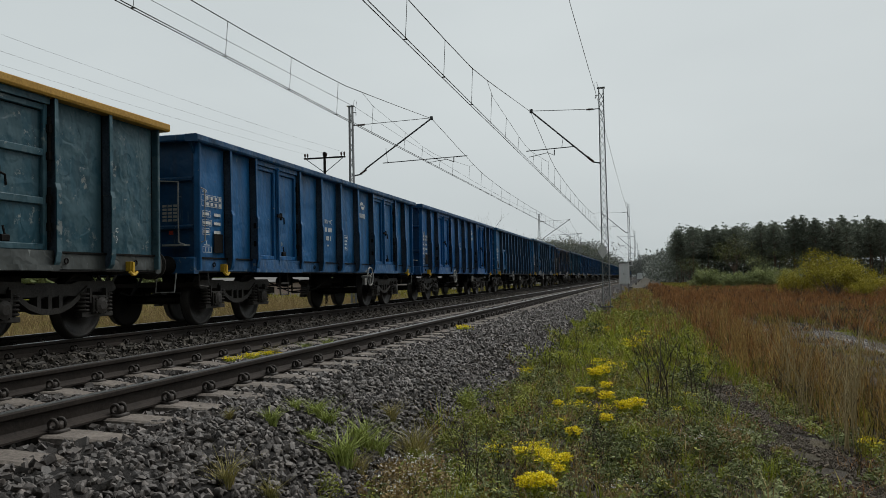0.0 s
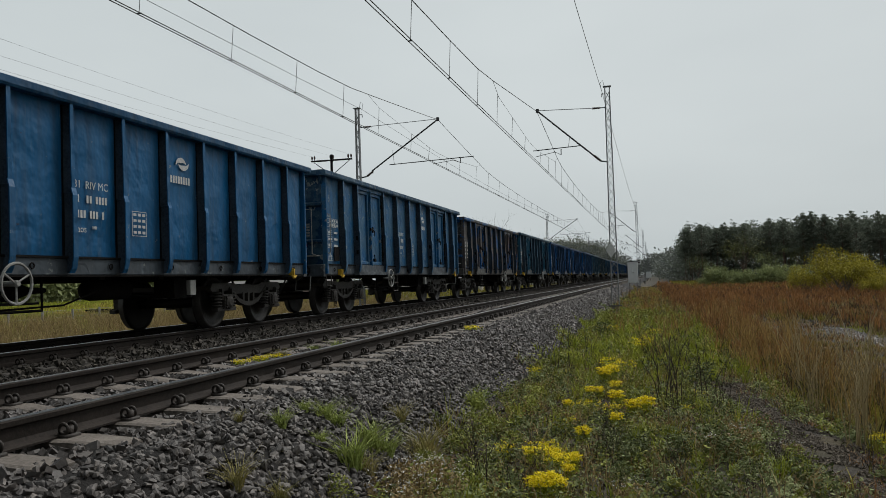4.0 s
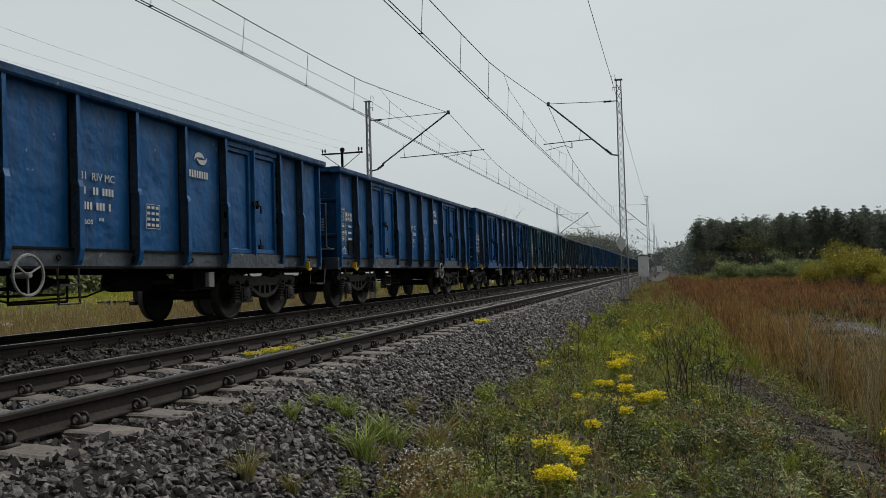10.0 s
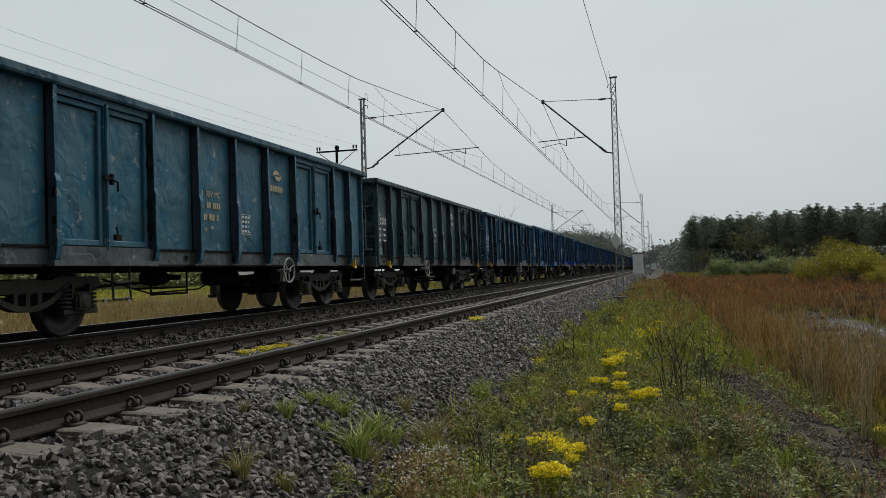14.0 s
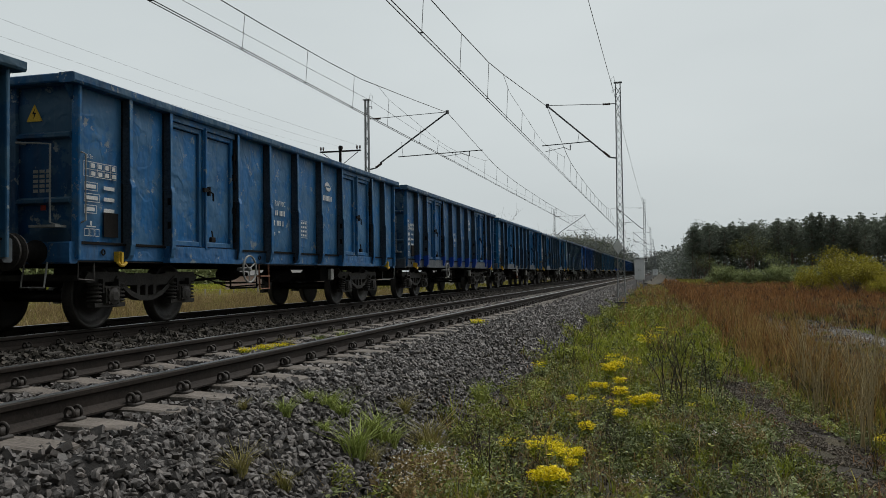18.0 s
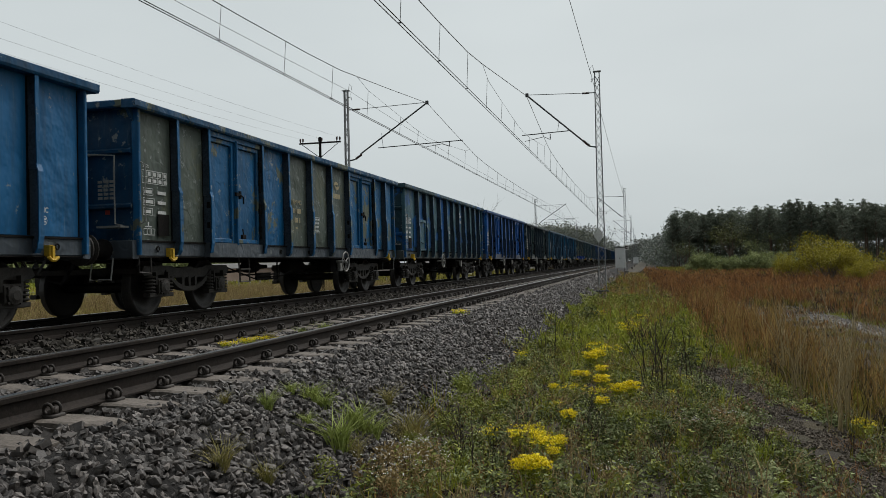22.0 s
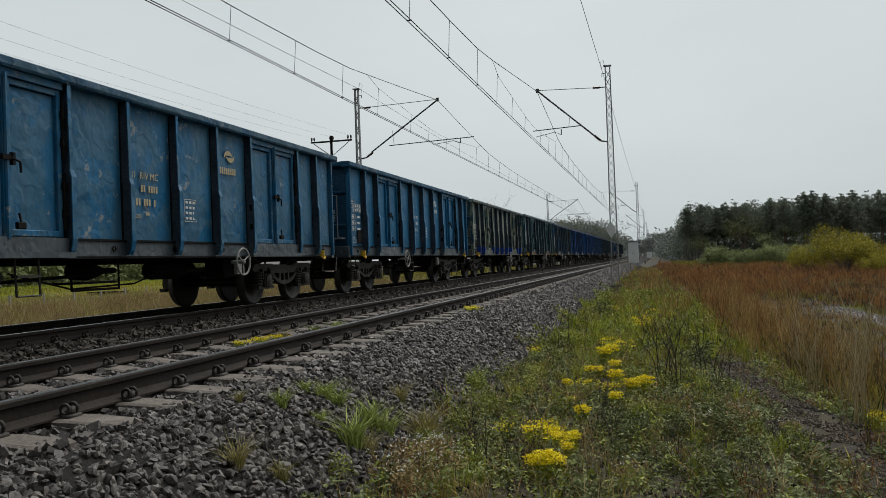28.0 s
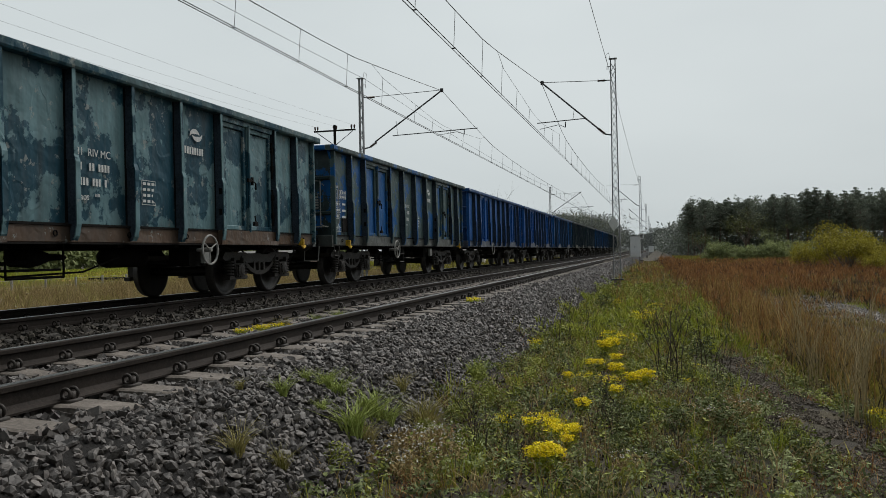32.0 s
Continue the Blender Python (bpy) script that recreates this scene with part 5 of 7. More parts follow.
TRAIN = [
    ("C", (0.026, 0.084, 0.115), PAINT_WORN, "dark green-grey open wagon, ochre rim, scuffed panels"),
    ("A2", BLUE, PAINT, "sky-blue steel open wagon with ribs and double doors"),
    ("A", DEEP, PAINT, "clean deep-blue steel open wagon with double doors"),
    ("B", MUTED, PAINT, "blue ribbed open wagon with one low side hatch"),
    ("A", (0.008, 0.110, 0.270), PAINT_WORN, "scraped bright-blue open wagon with a grey rim"),
    ("A2", (0.088, 0.075, 0.072), PAINT_PATCHED, "brown-grey weathered open wagon with blue patches"),
    ("A2", (0.015, 0.115, 0.205), PAINT, "steel-blue open wagon with double doors"),
    ("A", DEEP, PAINT, "dull blue open wagon with grimy sole bars"),
    ("A2", DEEP, PAINT, "blue open wagon with flaking door paint"),
    ("A", DEEP, PAINT, "smooth blue open wagon with double doors"),
    ("A2", (0.014, 0.092, 0.150), PAINT_WORN, "dark blue-green open wagon, scuffed"),
    ("A", DARK, PAINT_WORN, "blackened open wagon with chalky white smears"),
    ("A2", (0.011, 0.090, 0.200), PAINT_WORN, "blue open wagon with bruised doors"),
    ("A", BLUE, PAINT_WORN, "blue open wagon with dented panels"),
    ("A", (0.006, 0.100, 0.285), PAINT_WORN, "mid-blue open wagon, stained sole bars"),
    ("A", MUTED, PAINT, "plain mid-blue open wagon with double doors"),
    ("A2", MUTED, PAINT_BEIGE, "blue open wagon with peeled beige-green bays"),
    ("B", (0.034, 0.080, 0.102), PAINT_PATCHED, "grey-teal ribbed wagon with bright-blue patches and one hatch"),
    ("A", VIVID, PAINT, "freshly painted vivid-blue open wagon"),
    ("A", DARK, PAINT_WORN, "blackish-green open wagon, heavily stained"),
    ("A2", (0.012, 0.122, 0.255), PAINT_WORN, "weathered blue open wagon with rubbed lettering"),
    ("A", (0.010, 0.108, 0.225), PAINT, "mid-blue open wagon with double doors"),
    ("A2", BEIGE, PAINT_PEELING, "grey-green peeling open wagon with blue corners"),
    ("A2", (0.085, 0.150, 0.165), PAINT_PEELING, "grey-teal peeling open wagon with a rusty sole bar"),
    ("A", (0.065, 0.105, 0.105), PAINT_PATCHED, "grey-green grimy wagon with blue patches"),
    ("A", VIVID, PAINT, "vivid-blue open wagon with side doors"), ("A", VIVID, PAINT, "vivid-blue open wagon with side doors"), ("A2", DEEP, PAINT, "deep-blue open wagon with side doors"),
    ("A", DARK, PAINT, "blackish open wagon with side doors"), ("A", DARK, PAINT_WORN, "blackish open wagon with side doors"), ("A2", DEEP, PAINT, "deep-blue open wagon with side doors"),
    ("A", DEEP, PAINT, "deep-blue open wagon with side doors"), ("A", DARK, PAINT, "dark grimy open wagon near the tail"), ("A2", DARK, PAINT, "dark last wagon of the train"),
]
# how far each wagon's side walls rise above those of the lowest
RISE = [0.01, 0.01, 0.04, 0.05, 0.12, 0.0, 0.075, 0.055, 0.06, 0.11, 0.10, 0.05, 0.04, 0.12, 0.13, 0.07, 0.04, 0.083, 0.075, 0.05, 0.063, 0.05, 0.045, 0.08, 0.05]
BODY = ("rib", "side_panel", "hatch_frame", "hatch_door", "door_leaf", "lock_bar", "door_lintel", "panel_lining", "corner_post", "top_rim", "end_wall", "end_rim", "rim_gusset", "warning_sign")


def raise_body(root, rise):
    """Stretches the upper works of a wagon above its sole bar."""
    k = 1 + rise / (3.20 - 0.965)
    m = Matrix.Translation((0, 0, 0.965 * (1 - k))) @ Matrix.Diagonal((1, 1, k, 1))
    for ob in root.children:
        if ob.name.split(".")[0] in BODY:
            ob.matrix_basis = m @ ob.matrix_basis


PROTO = {"A": wagon("A", 1, -2.15), "A2": wagon("A", 2, 1.90), "B": wagon("B", 3, -1.9), "C": wagon("C", 4, 2.15)}
# brightness factor on each wagon's paint colour; the others take 0.9
TONE = {1: 0.8, 2: 0.95, 6: 0.75, 9: 0.8, 10: 1.15, 11: 1.5, 17: 1.5, 18: 1.05, 21: 1.15, 23: 1.3}
wagons, used = [], set()
for kind, rgb, mat, label in TRAIN:
    ob = PROTO[kind] if kind not in used else copy_thing(PROTO[kind], Matrix())
    used.add(kind)
    wagons.append(ob)
for k, (ob, (kind, rgb, mat, label)) in enumerate(zip(wagons, TRAIN)):
    tagged(ob, label)
    if k > 24:
        for c in list(ob.children_recursive):
            if c.name.split(".")[0] in ("hinge", "tie_ring", "data_grid", "small_table", "uic_mark", "lock_handle", "foot_latch", "end_table", "tag", "end_stirrup", "valve_box", "brake_rod", "hanger_frame", "coil_spring", "spokes", "brake_hose", "load_table", "running_number", "emblem", "towing_hook", "corner_step", "handrail", "ladder_step", "load_lever", "end_handrail", "end_step", "air_tank", "brake_cylinder", "warning_sign", "bolt_mark"):
                bpy.data.objects.remove(c)
    rgb = tuple(c * TONE.get(k, 0.9) for c in rgb)
    raise_body(ob, RISE[k] if k < len(RISE) else 0.05)
    shade = random.Random(k).uniform(0.95, 1.08)
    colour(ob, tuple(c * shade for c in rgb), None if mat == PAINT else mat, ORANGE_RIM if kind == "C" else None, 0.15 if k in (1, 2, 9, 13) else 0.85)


CREAM_PAINT = surf("yellowed_white_paint", (0.30, 0.25, 0.14), (0.50, 0.42, 0.26), big=9, fine=60, rough=0.6, relief=0.1)
for c in wagons[23].children:
    if c.name.startswith(("sole_bar", "door_ledge")):
        c.color = (0.10, 0.062, 0.040, 1)
for c in wagons[17].children:
    if c.name.startswith("side_panel") and -2.05 < c.data.vertices[0].co.y < -1.85:
        c.color = (0.008, 0.10, 0.36, 1)
for k in (5, 7):
    for c in wagons[k].children:
        if c.name.startswith("door_leaf") and c.data.vertices[0].co.y * (1 if k == 5 else -1) > 0:
            if k == 5:
                c.color = (0.085, 0.045, 0.036, 1)
            else:
                c.material_slots[0].link = "OBJECT"
                c.material_slots[0].material = PAINT_WORN
for k in (13, 15):
    for c in wagons[k].children:
        if c.name.startswith("ladder_step"):
            c.material_slots[0].link = "OBJECT"
            c.material_slots[0].material = BROWN_STEP
for k in (5, 9, 10, 16, 20):
    for c in wagons[k].children:
        n = c.name.split(".")[0]
        if n == "running_number" and k == 9:
            c.location.z += 0.55
        if n in ("emblem", "running_number") and k != 9:
            c.material_slots[0].link = "OBJECT"
            c.material_slots[0].material = CREAM_PAINT


def paint_band(z0, z1, y0, y1, seed):
    """A brushed band of newer paint with a ragged upper edge, a few millimetres proud of the panel."""
    r = random.Random(seed)
    n = 12
    ys = [y0 + (y1 - y0) * i / n for i in range(n + 1)]
    o = [(y, z0 + r.uniform(-0.02, 0.02)) for y in ys] + [(y, z1 + r.uniform(-0.09, 0.09)) for y in ys[::-1]]
    return Shape().prism(o, WALL + 0.019, WALL + 0.023, 0)


BAND = [(-5.3, -4.05), (-3.9, -3.05), (-2.92, -1.99), (0.25, 1.19), (1.31, 2.25), (2.37, 3.31), (3.43, 4.37)]
for i, (y0, y1) in enumerate(BAND):
    top = 2.3 if i < 2 else 1.86 - 0.03 * i
    ob = part("paint_band", paint_band(1.60 if i > 1 else 1.30, top, y0, y1, i), PAINT, wagons[17], "brushed bright-blue touch-up band" if i == 0 else "")
    ob.color = (0.006, 0.085, 0.27, 1)
for c in wagons[24].children:
    if c.name.startswith("door_leaf") and c.data.vertices[0].co.y < 0:
        c.color = (0.006, 0.085, 0.27, 1)
        c.material_slots[0].link = "OBJECT"
        c.material_slots[0].material = PAINT
for c in wagons[16].children:
    if c.name.startswith("side_panel") and (c.data.vertices[0].co.y < -5.0 or -1.4 < c.data.vertices[0].co.y < 2.0):
        c.color = (0.095, 0.115, 0.095, 1)

# bright-blue touch-up on the feet of the ribs and on the corners of a few wagons
coat = Shape().prism([(WALL - 0.008, 1.27), (1.506, 1.30), (1.506, 1.16), (1.479, 1.018), (1.443, 0.962), (WALL - 0.008, 0.962)], -0.054, 0.054).mesh("touch_up_coat", PAINT)
for k in (14, 22):
    for c in list(wagons[k].children):
        if c.name.split(".")[0] == "rib" and c.location.x == 0 and abs(c.rotation_euler.z) < 1:
            ob = part("touch_up_coat", coat, None, wagons[k], "bright-blue touch-up paint" if k == 22 else "", at=c.matrix_basis.copy())
            ob.color = (0.006, 0.052, 0.34, 1)
dot = part("paint_dot", Shape().disc((0, 0, 0), 0, [(0, 0.062), (0.004, 0.062)], 16), YELLOW, wagons[14], "round yellow paint dot", at=pose(WALL + 0.022, -1.22 + 0.335, 2.13))

# ---- paths ----
def ribbon(name, line, width, label, seed, mat=None, category="path"):
    """A worn strip that follows the ground, 1.5 cm above it, with an uneven edge."""
    r = random.Random(seed)
    pts = []
    for (x0, y0), (x1, y1) in zip(line, line[1:]):
        n = max(2, int(math.hypot(x1 - x0, y1 - y0) / 0.3))
        pts += [(x0 + (x1 - x0) * i / n, y0 + (y1 - y0) * i / n) for i in range(n)]
    pts.append(line[-1])
    vs, m = [], 5
    for i, (x, y) in enumerate(pts):
        a, b = pts[max(i - 1, 0)], pts[min(i + 1, len(pts) - 1)]
        dx, dy = b[0] - a[0], b[1] - a[1]
        l = math.hypot(dx, dy)
        nx, ny = dy / l, -dx / l
        w0, w1 = width * r.uniform(0.46, 0.54), width * r.uniform(0.46, 0.54)
        for j in range(m + 1):
            s = -w0 + (w0 + w1) * j / m
            px, py = x + nx * s, y + ny * s
            vs.append((px, py, float(ground_z(px, py)) + (0.02 if 0 < j < m else -0.03)))
    n = m + 1
    fs = [(i * n + j, i * n + j + 1, (i + 1) * n + j + 1, (i + 1) * n + j) for i in range(len(pts) - 1) for j in range(m)]
    me = Shape().add(vs, fs).mesh(name, mat or TRACK_DIRT, True)
    tagged(new(name, me), label, category, kind="structure")


FOOTPATH = [(6.6, 4.0), (6.05, 7.0), (5.75, 9.2), (5.45, 11.4), (5.25, 12.6)]
TRACKWAY = [(11.0, -6.0), (10.95, 10.0), (10.85, 20.0), (10.65, 25.4), (10.4, 29.0), (10.3, 31.0)]
ribbon("trackway", TRACKWAY, 0.95, "pale grey gravel track through the weeds", 2, PALE_GRAVEL)


def away(x, y, line, reach):
    """True where a point keeps clear of a path."""
    d = np.full(len(x), 1e9)
    for (x0, y0), (x1, y1) in zip(line, line[1:]):
        ux, uy = x1 - x0, y1 - y0
        t = np.clip(((x - x0) * ux + (y - y0) * uy) / (ux * ux + uy * uy), 0, 1)
        d = np.minimum(d, np.hypot(x - x0 - t * ux, y - y0 - t * uy))
    return d > reach * rng.uniform(0.6, 1.2, len(x))


def thicket_edge(y):
    return np.interp(y, [-9, 4, 8.5, 11, 13, 16, 21, 30, 47, 90], [9.0, 6.7, 6.5, 6.3, 5.9, 5.55, 5.6, 5.7, 5.4, 4.6])


def patches(x, y, scale, seed):
    """A smooth value from 0 to 1 that varies from patch to patch."""
    v = np.zeros(len(x))
    r = np.random.default_rng(seed)
    for k in range(6):
        a, p = r.uniform(0, 6.283, 2)
        f = r.uniform(0.6, 2.2) / scale
        v += np.sin((x * np.cos(a) + y * np.sin(a)) * f * 6.283 + p)
    return 0.5 + v / 7


def feet(x, y, on_bed=False):
    z = np.where(x < 2.55, np.maximum(bed_z(x), -0.86), ground_z(x, y)) if on_bed else ground_z(x, y)
    return np.c_[x, y, z - 0.01]


def sward(name, zones, material, label, keep, h, w, lean=0.5, category="grass"):
    vs, fs, k = [], [], 0
    for x0, x1, y0, y1, d, grow in zones:
        x, y = scatter(x0, x1, y0, y1, d)
        ok = keep(x, y)
        x, y = x[ok], y[ok]
        n = len(x)
        v, f = blades(feet(x, y, True), h[0] + (h[1] - h[0]) * rng.beta(1.6, 2.6, n), w * grow * rng.uniform(0.6, 1.4, n), lean * rng.uniform(0.2, 1.3, n))
        vs.append(v), fs.append(f + k)
        k += len(v)
    return stuff(name, (np.concatenate(vs), np.concatenate(fs)), material, label, category)


def verge(x, y):
    e = thicket_edge(y)
    ragged = 2.45 + 0.25 * np.sin(y * 1.7) * np.sin(y * 0.53 + 1) + rng.normal(0, 0.10, len(x))
    return (x > ragged) & (x < e + rng.normal(0.1, 0.25, len(x))) & away(x, y, FOOTPATH, 0.22) & away(x, y, TRACKWAY, 0.6)


def clumps(name, zones, material, label, keep, per, radius, h, w, lean=0.6, category="grass", bend=0.5, leafy=0):
    """Plants that stand in separate clumps, each with its own height and spread."""
    vs, fs, k = [], [], 0
    for x0, x1, y0, y1, d, grow in zones:
        cx, cy = scatter(x0, x1, y0, y1, d)
        ok = keep(cx, cy)
        cx, cy = cx[ok], cy[ok]
        n = len(cx)
        # plants before the gravel track are shortened to fit the camera's view
        tall = np.clip(np.exp(rng.normal(0, 0.38, n)), 0.4, 1.5) * np.where((cx > 7.6) & (cx < 11) & (cy > 15) & (cy < 36), 0.36, 1.0)
        count = np.maximum(3, (per * rng.uniform(0.35, 1.6, n)).astype(int))
        i = np.repeat(np.arange(n), count)
        m = len(i)
        a, q = rng.uniform(0, 6.283, m), radius * grow ** 0.6 * np.repeat(rng.uniform(0.5, 1.5, n), count) * np.sqrt(rng.uniform(0, 1, m))
        x, y = cx[i] + q * np.cos(a), cy[i] + q * np.sin(a)
        hh = (h[0] + (h[1] - h[0]) * rng.beta(1.6, 2.2, m)) * tall[i]
        ft = feet(x, y, True)
        v, f = blades(ft, hh, w * grow * rng.uniform(0.6, 1.4, m), lean * rng.uniform(0.2, 1.3, m), bend)
        vs.append(v), fs.append(f + k)
        k += len(v)
        for _ in range(leafy):
            tw = ft + np.c_[rng.normal(0, 0.012 * grow, (m, 2)), hh * rng.uniform(0.3, 0.85, m)]
            v, f = blades(tw, hh * rng.uniform(0.15, 0.42, m), w * grow * 0.65 * rng.uniform(0.6, 1.3, m), rng.uniform(0.25, 0.75, m), 0.1)
            vs.append(v), fs.append(f + k)
            k += len(v)
    return stuff(name, (np.concatenate(vs), np.concatenate(fs)), material, label, category)


def bare(x, y):
    """Trodden ground near the path carries little."""
    return away(x, y, FOOTPATH, 0.50) | (rng.random(len(x)) < 0.25)


BEHIND = (2.4, 9.0, -9, 4.3)
NEAR, MID, FAR = (2.1, 7.0, 4.3, 14), (2.1, 6.6, 14, 34), (2.1, 6.4, 34, 100)
clumps("verge_grass", [(*BEHIND, 8, 1.3), (2.1, 7.0, 4.3, 11, 7, 1.1), (2.1, 7.0, 11, 14, 13, 1.2), (*MID, 10, 1.8), (*FAR, 3, 4.5)], GRASS, "uneven olive-green spring grass beside the ballast",
       lambda x, y: verge(x, y) & bare(x, y) & (patches(x, y, 1.6, 1) > 0.42), 16, 0.10, (0.04, 0.20), 0.0095, 0.8)
clumps("fresh_grass", [(*BEHIND, 5, 1.2), (2.1, 7.0, 4.3, 11, 10, 0.8), (2.1, 7.0, 11, 14, 14, 1.1), (*MID, 24, 1.7), (2.1, 6.4, 34, 70, 3, 3.5)], GRASS_FRESH, "clumps of fresh bright-green grass",
       lambda x, y: verge(x, y) & bare(x, y) & (patches(x, y, 2.2, 2) > 0.58 - 0.22 * ((y > 12) & (x > 3.2) & (y < 26))), 22, 0.085, (0.06, 0.27), 0.0095, 0.6)
clumps("dry_grass", [(*BEHIND, 8, 1.2), (*NEAR, 22, 1.0), (*MID, 9, 1.7), (*FAR, 4.5, 4.5)], GRASS_DRY, "bleached dry grass among the green",
       lambda x, y: verge(x, y) & bare(x, y) & (patches(x, y, 1.4, 3) > 0.36), 13, 0.10, (0.03, 0.24), 0.0072, 1.0)
sward("straw_litter", [(2.4, 7.6, 4.3, 16, 35, 1.0)], GRASS_DRY, "thin straw lying on the soil", lambda x, y: verge(x, y) | ((x > 4.6) & (x < 7)), (0.01, 0.05), 0.008, 2.6)


def herbs(name, zones, material, label, keep, size, high, rep=16, spread=0.05):
    """Low leafy weeds in separate cushions."""
    vs, fs, k = [], [], 0
    for x0, x1, y0, y1, d, grow in zones:
        x, y = scatter(x0, x1, y0, y1, d)
        ok = keep(x, y)
        x, y = x[ok], y[ok]
        big = rng.uniform(0.5, 1.6, len(x))
        off = rng.normal(0, 1, (len(x) * rep, 2)) * (spread * grow ** 0.6 * np.repeat(big, rep))[:, None]
        dome = np.exp(-(off ** 2).sum(1) / (2 * (spread * grow ** 0.6) ** 2))
        c = np.repeat(feet(x, y, True), rep, 0) + np.c_[off, 0.012 + dome * np.repeat(big, rep) * high * rng.uniform(0.15, 1, len(off))]
        v, f = leaves(c, size * grow * rng.uniform(0.5, 1.4, len(c)), 0.4)
        vs.append(v), fs.append(f + k)
        k += len(v)
    return stuff(name, (np.concatenate(vs), np.concatenate(fs)), material, label, "weeds")


herbs("low_weeds", [(*BEHIND, 14, 1.3), (*NEAR, 20, 1.0), (*MID, 9, 1.8), (2.1, 6.2, 34, 60, 3, 3.0)], WEED, "low dark-green leafy weeds in cushions", lambda x, y: verge(x, y) & bare(x, y) & (patches(x, y, 1.5, 4) > 0.44), 0.021, 0.16, 64, 0.085)
herbs("pale_weeds", [(*NEAR, 22, 1.0), (*MID, 7, 1.8)], SHRUB_GREEN, "grey-green weed cushions in the verge", lambda x, y: verge(x, y) & (patches(x, y, 1.1, 5) > 0.45), 0.018, 0.13, 56, 0.075)
herbs("upright_weeds", [(*NEAR, 14, 1.0), (*MID, 7, 2.0)], SPRING_WEED, "upright leafy spring weeds", lambda x, y: verge(x, y) & bare(x, y) & (patches(x, y, 1.2, 16) > 0.45), 0.019, 0.24, 56, 0.06)
clumps("dead_stem_litter", [(*NEAR, 7, 1.0), (*MID, 4, 1.5)], STALK_DARK, "thin dark dead stems standing among the weeds", lambda x, y: verge(x, y) & (patches(x, y, 1.3, 15) > 0.40), 10, 0.10, (0.05, 0.36), 0.0038, 0.5, "weeds", 0.3, 2)
clumps("rusty_dock_litter", [(*NEAR, 22, 0.9), (*MID, 3, 1.6)], STALK_RED, "rust-brown dead weed remains", lambda x, y: verge(x, y) & (patches(x, y, 1.7, 18) > 0.52), 16, 0.12, (0.03, 0.16), 0.006, 1.2, "weeds")
px, py = scatter(4.6, 7.2, 4.0, 13.6, 1500)
on_path = ~away(px, py, FOOTPATH, 0.52) & (patches(px, py, 1.0, 31) > 0.28)
stuff("path_gravel", stones(np.c_[px, py, ground_z(px, py) + 0.006][on_path], rng.uniform(0.012, 0.045, on_path.sum())), TRACK_DIRT, "small stones strewn on the trodden earth", "gravel")
px, py = scatter(8.8, 12, 14, 40, 200)
on_path = ~away(px, py, TRACKWAY, 0.40)
stuff("trackway_gravel", stones(np.c_[px, py, ground_z(px, py) + 0.02][on_path], rng.uniform(0.03, 0.09, on_path.sum())), PALE_GRAVEL, "pale gravel on the field track", "gravel")


px, py = scatter(2.5, 7.0, 4.3, 15, 200)
off_path = away(px, py, FOOTPATH, 0.45)
stuff("soil_crumb", stones(np.c_[px, py, ground_z(px, py) + 0.004][off_path], rng.uniform(0.010, 0.040, off_path.sum())), SOIL, "crumbs of dark soil in the verge", "soil")


# ---- the thicket of last year's stalks ----
def thicket(x, y):
    return (x > thicket_edge(y) + rng.normal(0.25, 0.22, len(x))) & away(x, y, TRACKWAY, 0.75) & away(x, y, FOOTPATH, 0.45)


def low(x, y):
    """Fewer plants in front of the track, thinned to fit the camera's view of it."""
    return rng.random(len(x)) < np.where((x > 8.2) & (x < 11.5) & (y > 15) & (y < 40), 0.45, 1.0)


clumps("tan_thicket", [(5.9, 9.5, 6.8, 13, 16, 1.0), (5.8, 8.8, 13, 22, 8, 1.3), (5.6, 8.6, 22, 34, 2.0, 2.0)], STALK_TAN, "tan and straw-coloured dead weed stalks",
       lambda x, y: thicket(x, y) & (patches(x, y, 3.0, 7) > 0.36), 6, 0.14, (0.30, 0.92), 0.0115, 0.27, "weeds", 0.25, 3)
clumps("red_brown_thicket", [(5.7, 9.5, 12.5, 16, 3, 1.1), (5.5, 12, 16, 28, 9, 1.3), (5.3, 12, 28, 48, 7, 2.0), (5.0, 26, 48, 80, 2.4, 3.6), (4.6, 50, 80, 130, 0.9, 6.0)], STALK_RED, "red-brown dead weed stalks",
       lambda x, y: thicket(x, y) & low(x, y) & (patches(x, y, 6.0, 6) + 0.010 * (y - 12) > 0.40), 6, 0.15, (0.20, 0.64), 0.0125, 0.27, "weeds", 0.25, 3)
clumps("trackside_thicket", [(11.5, 26, 18, 48, 2.5, 2.4)], STALK_RED, "low red-brown weeds beyond the gravel track", lambda x, y: thicket(x, y), 10, 0.2, (0.12, 0.40), 0.009, 0.27, "weeds", 0.25, 3)
clumps("thicket_undergrowth", [(5.9, 11, 6.8, 24, 12, 1.1), (5.4, 22, 24, 50, 4, 2.0), (4.6, 60, 50, 130, 1.0, 6.0)], STALK_DARK, "dark tangle at the foot of the stalks", thicket, 9, 0.16, (0.12, 0.42), 0.010, 0.8, "weeds", 0.25, 1)
clumps("thicket_straw", [(5.8, 12, 6.0, 24, 18, 1.2), (5.4, 28, 24, 60, 5, 2.6), (4.6, 50, 60, 120, 0.8, 7.0)], GRASS_DRY, "matted straw under the dead stalks", lambda x, y: thicket(x, y) & (patches(x, y, 2.2, 19) > 0.40), 14, 0.16, (0.05, 0.34), 0.0085, 1.1)
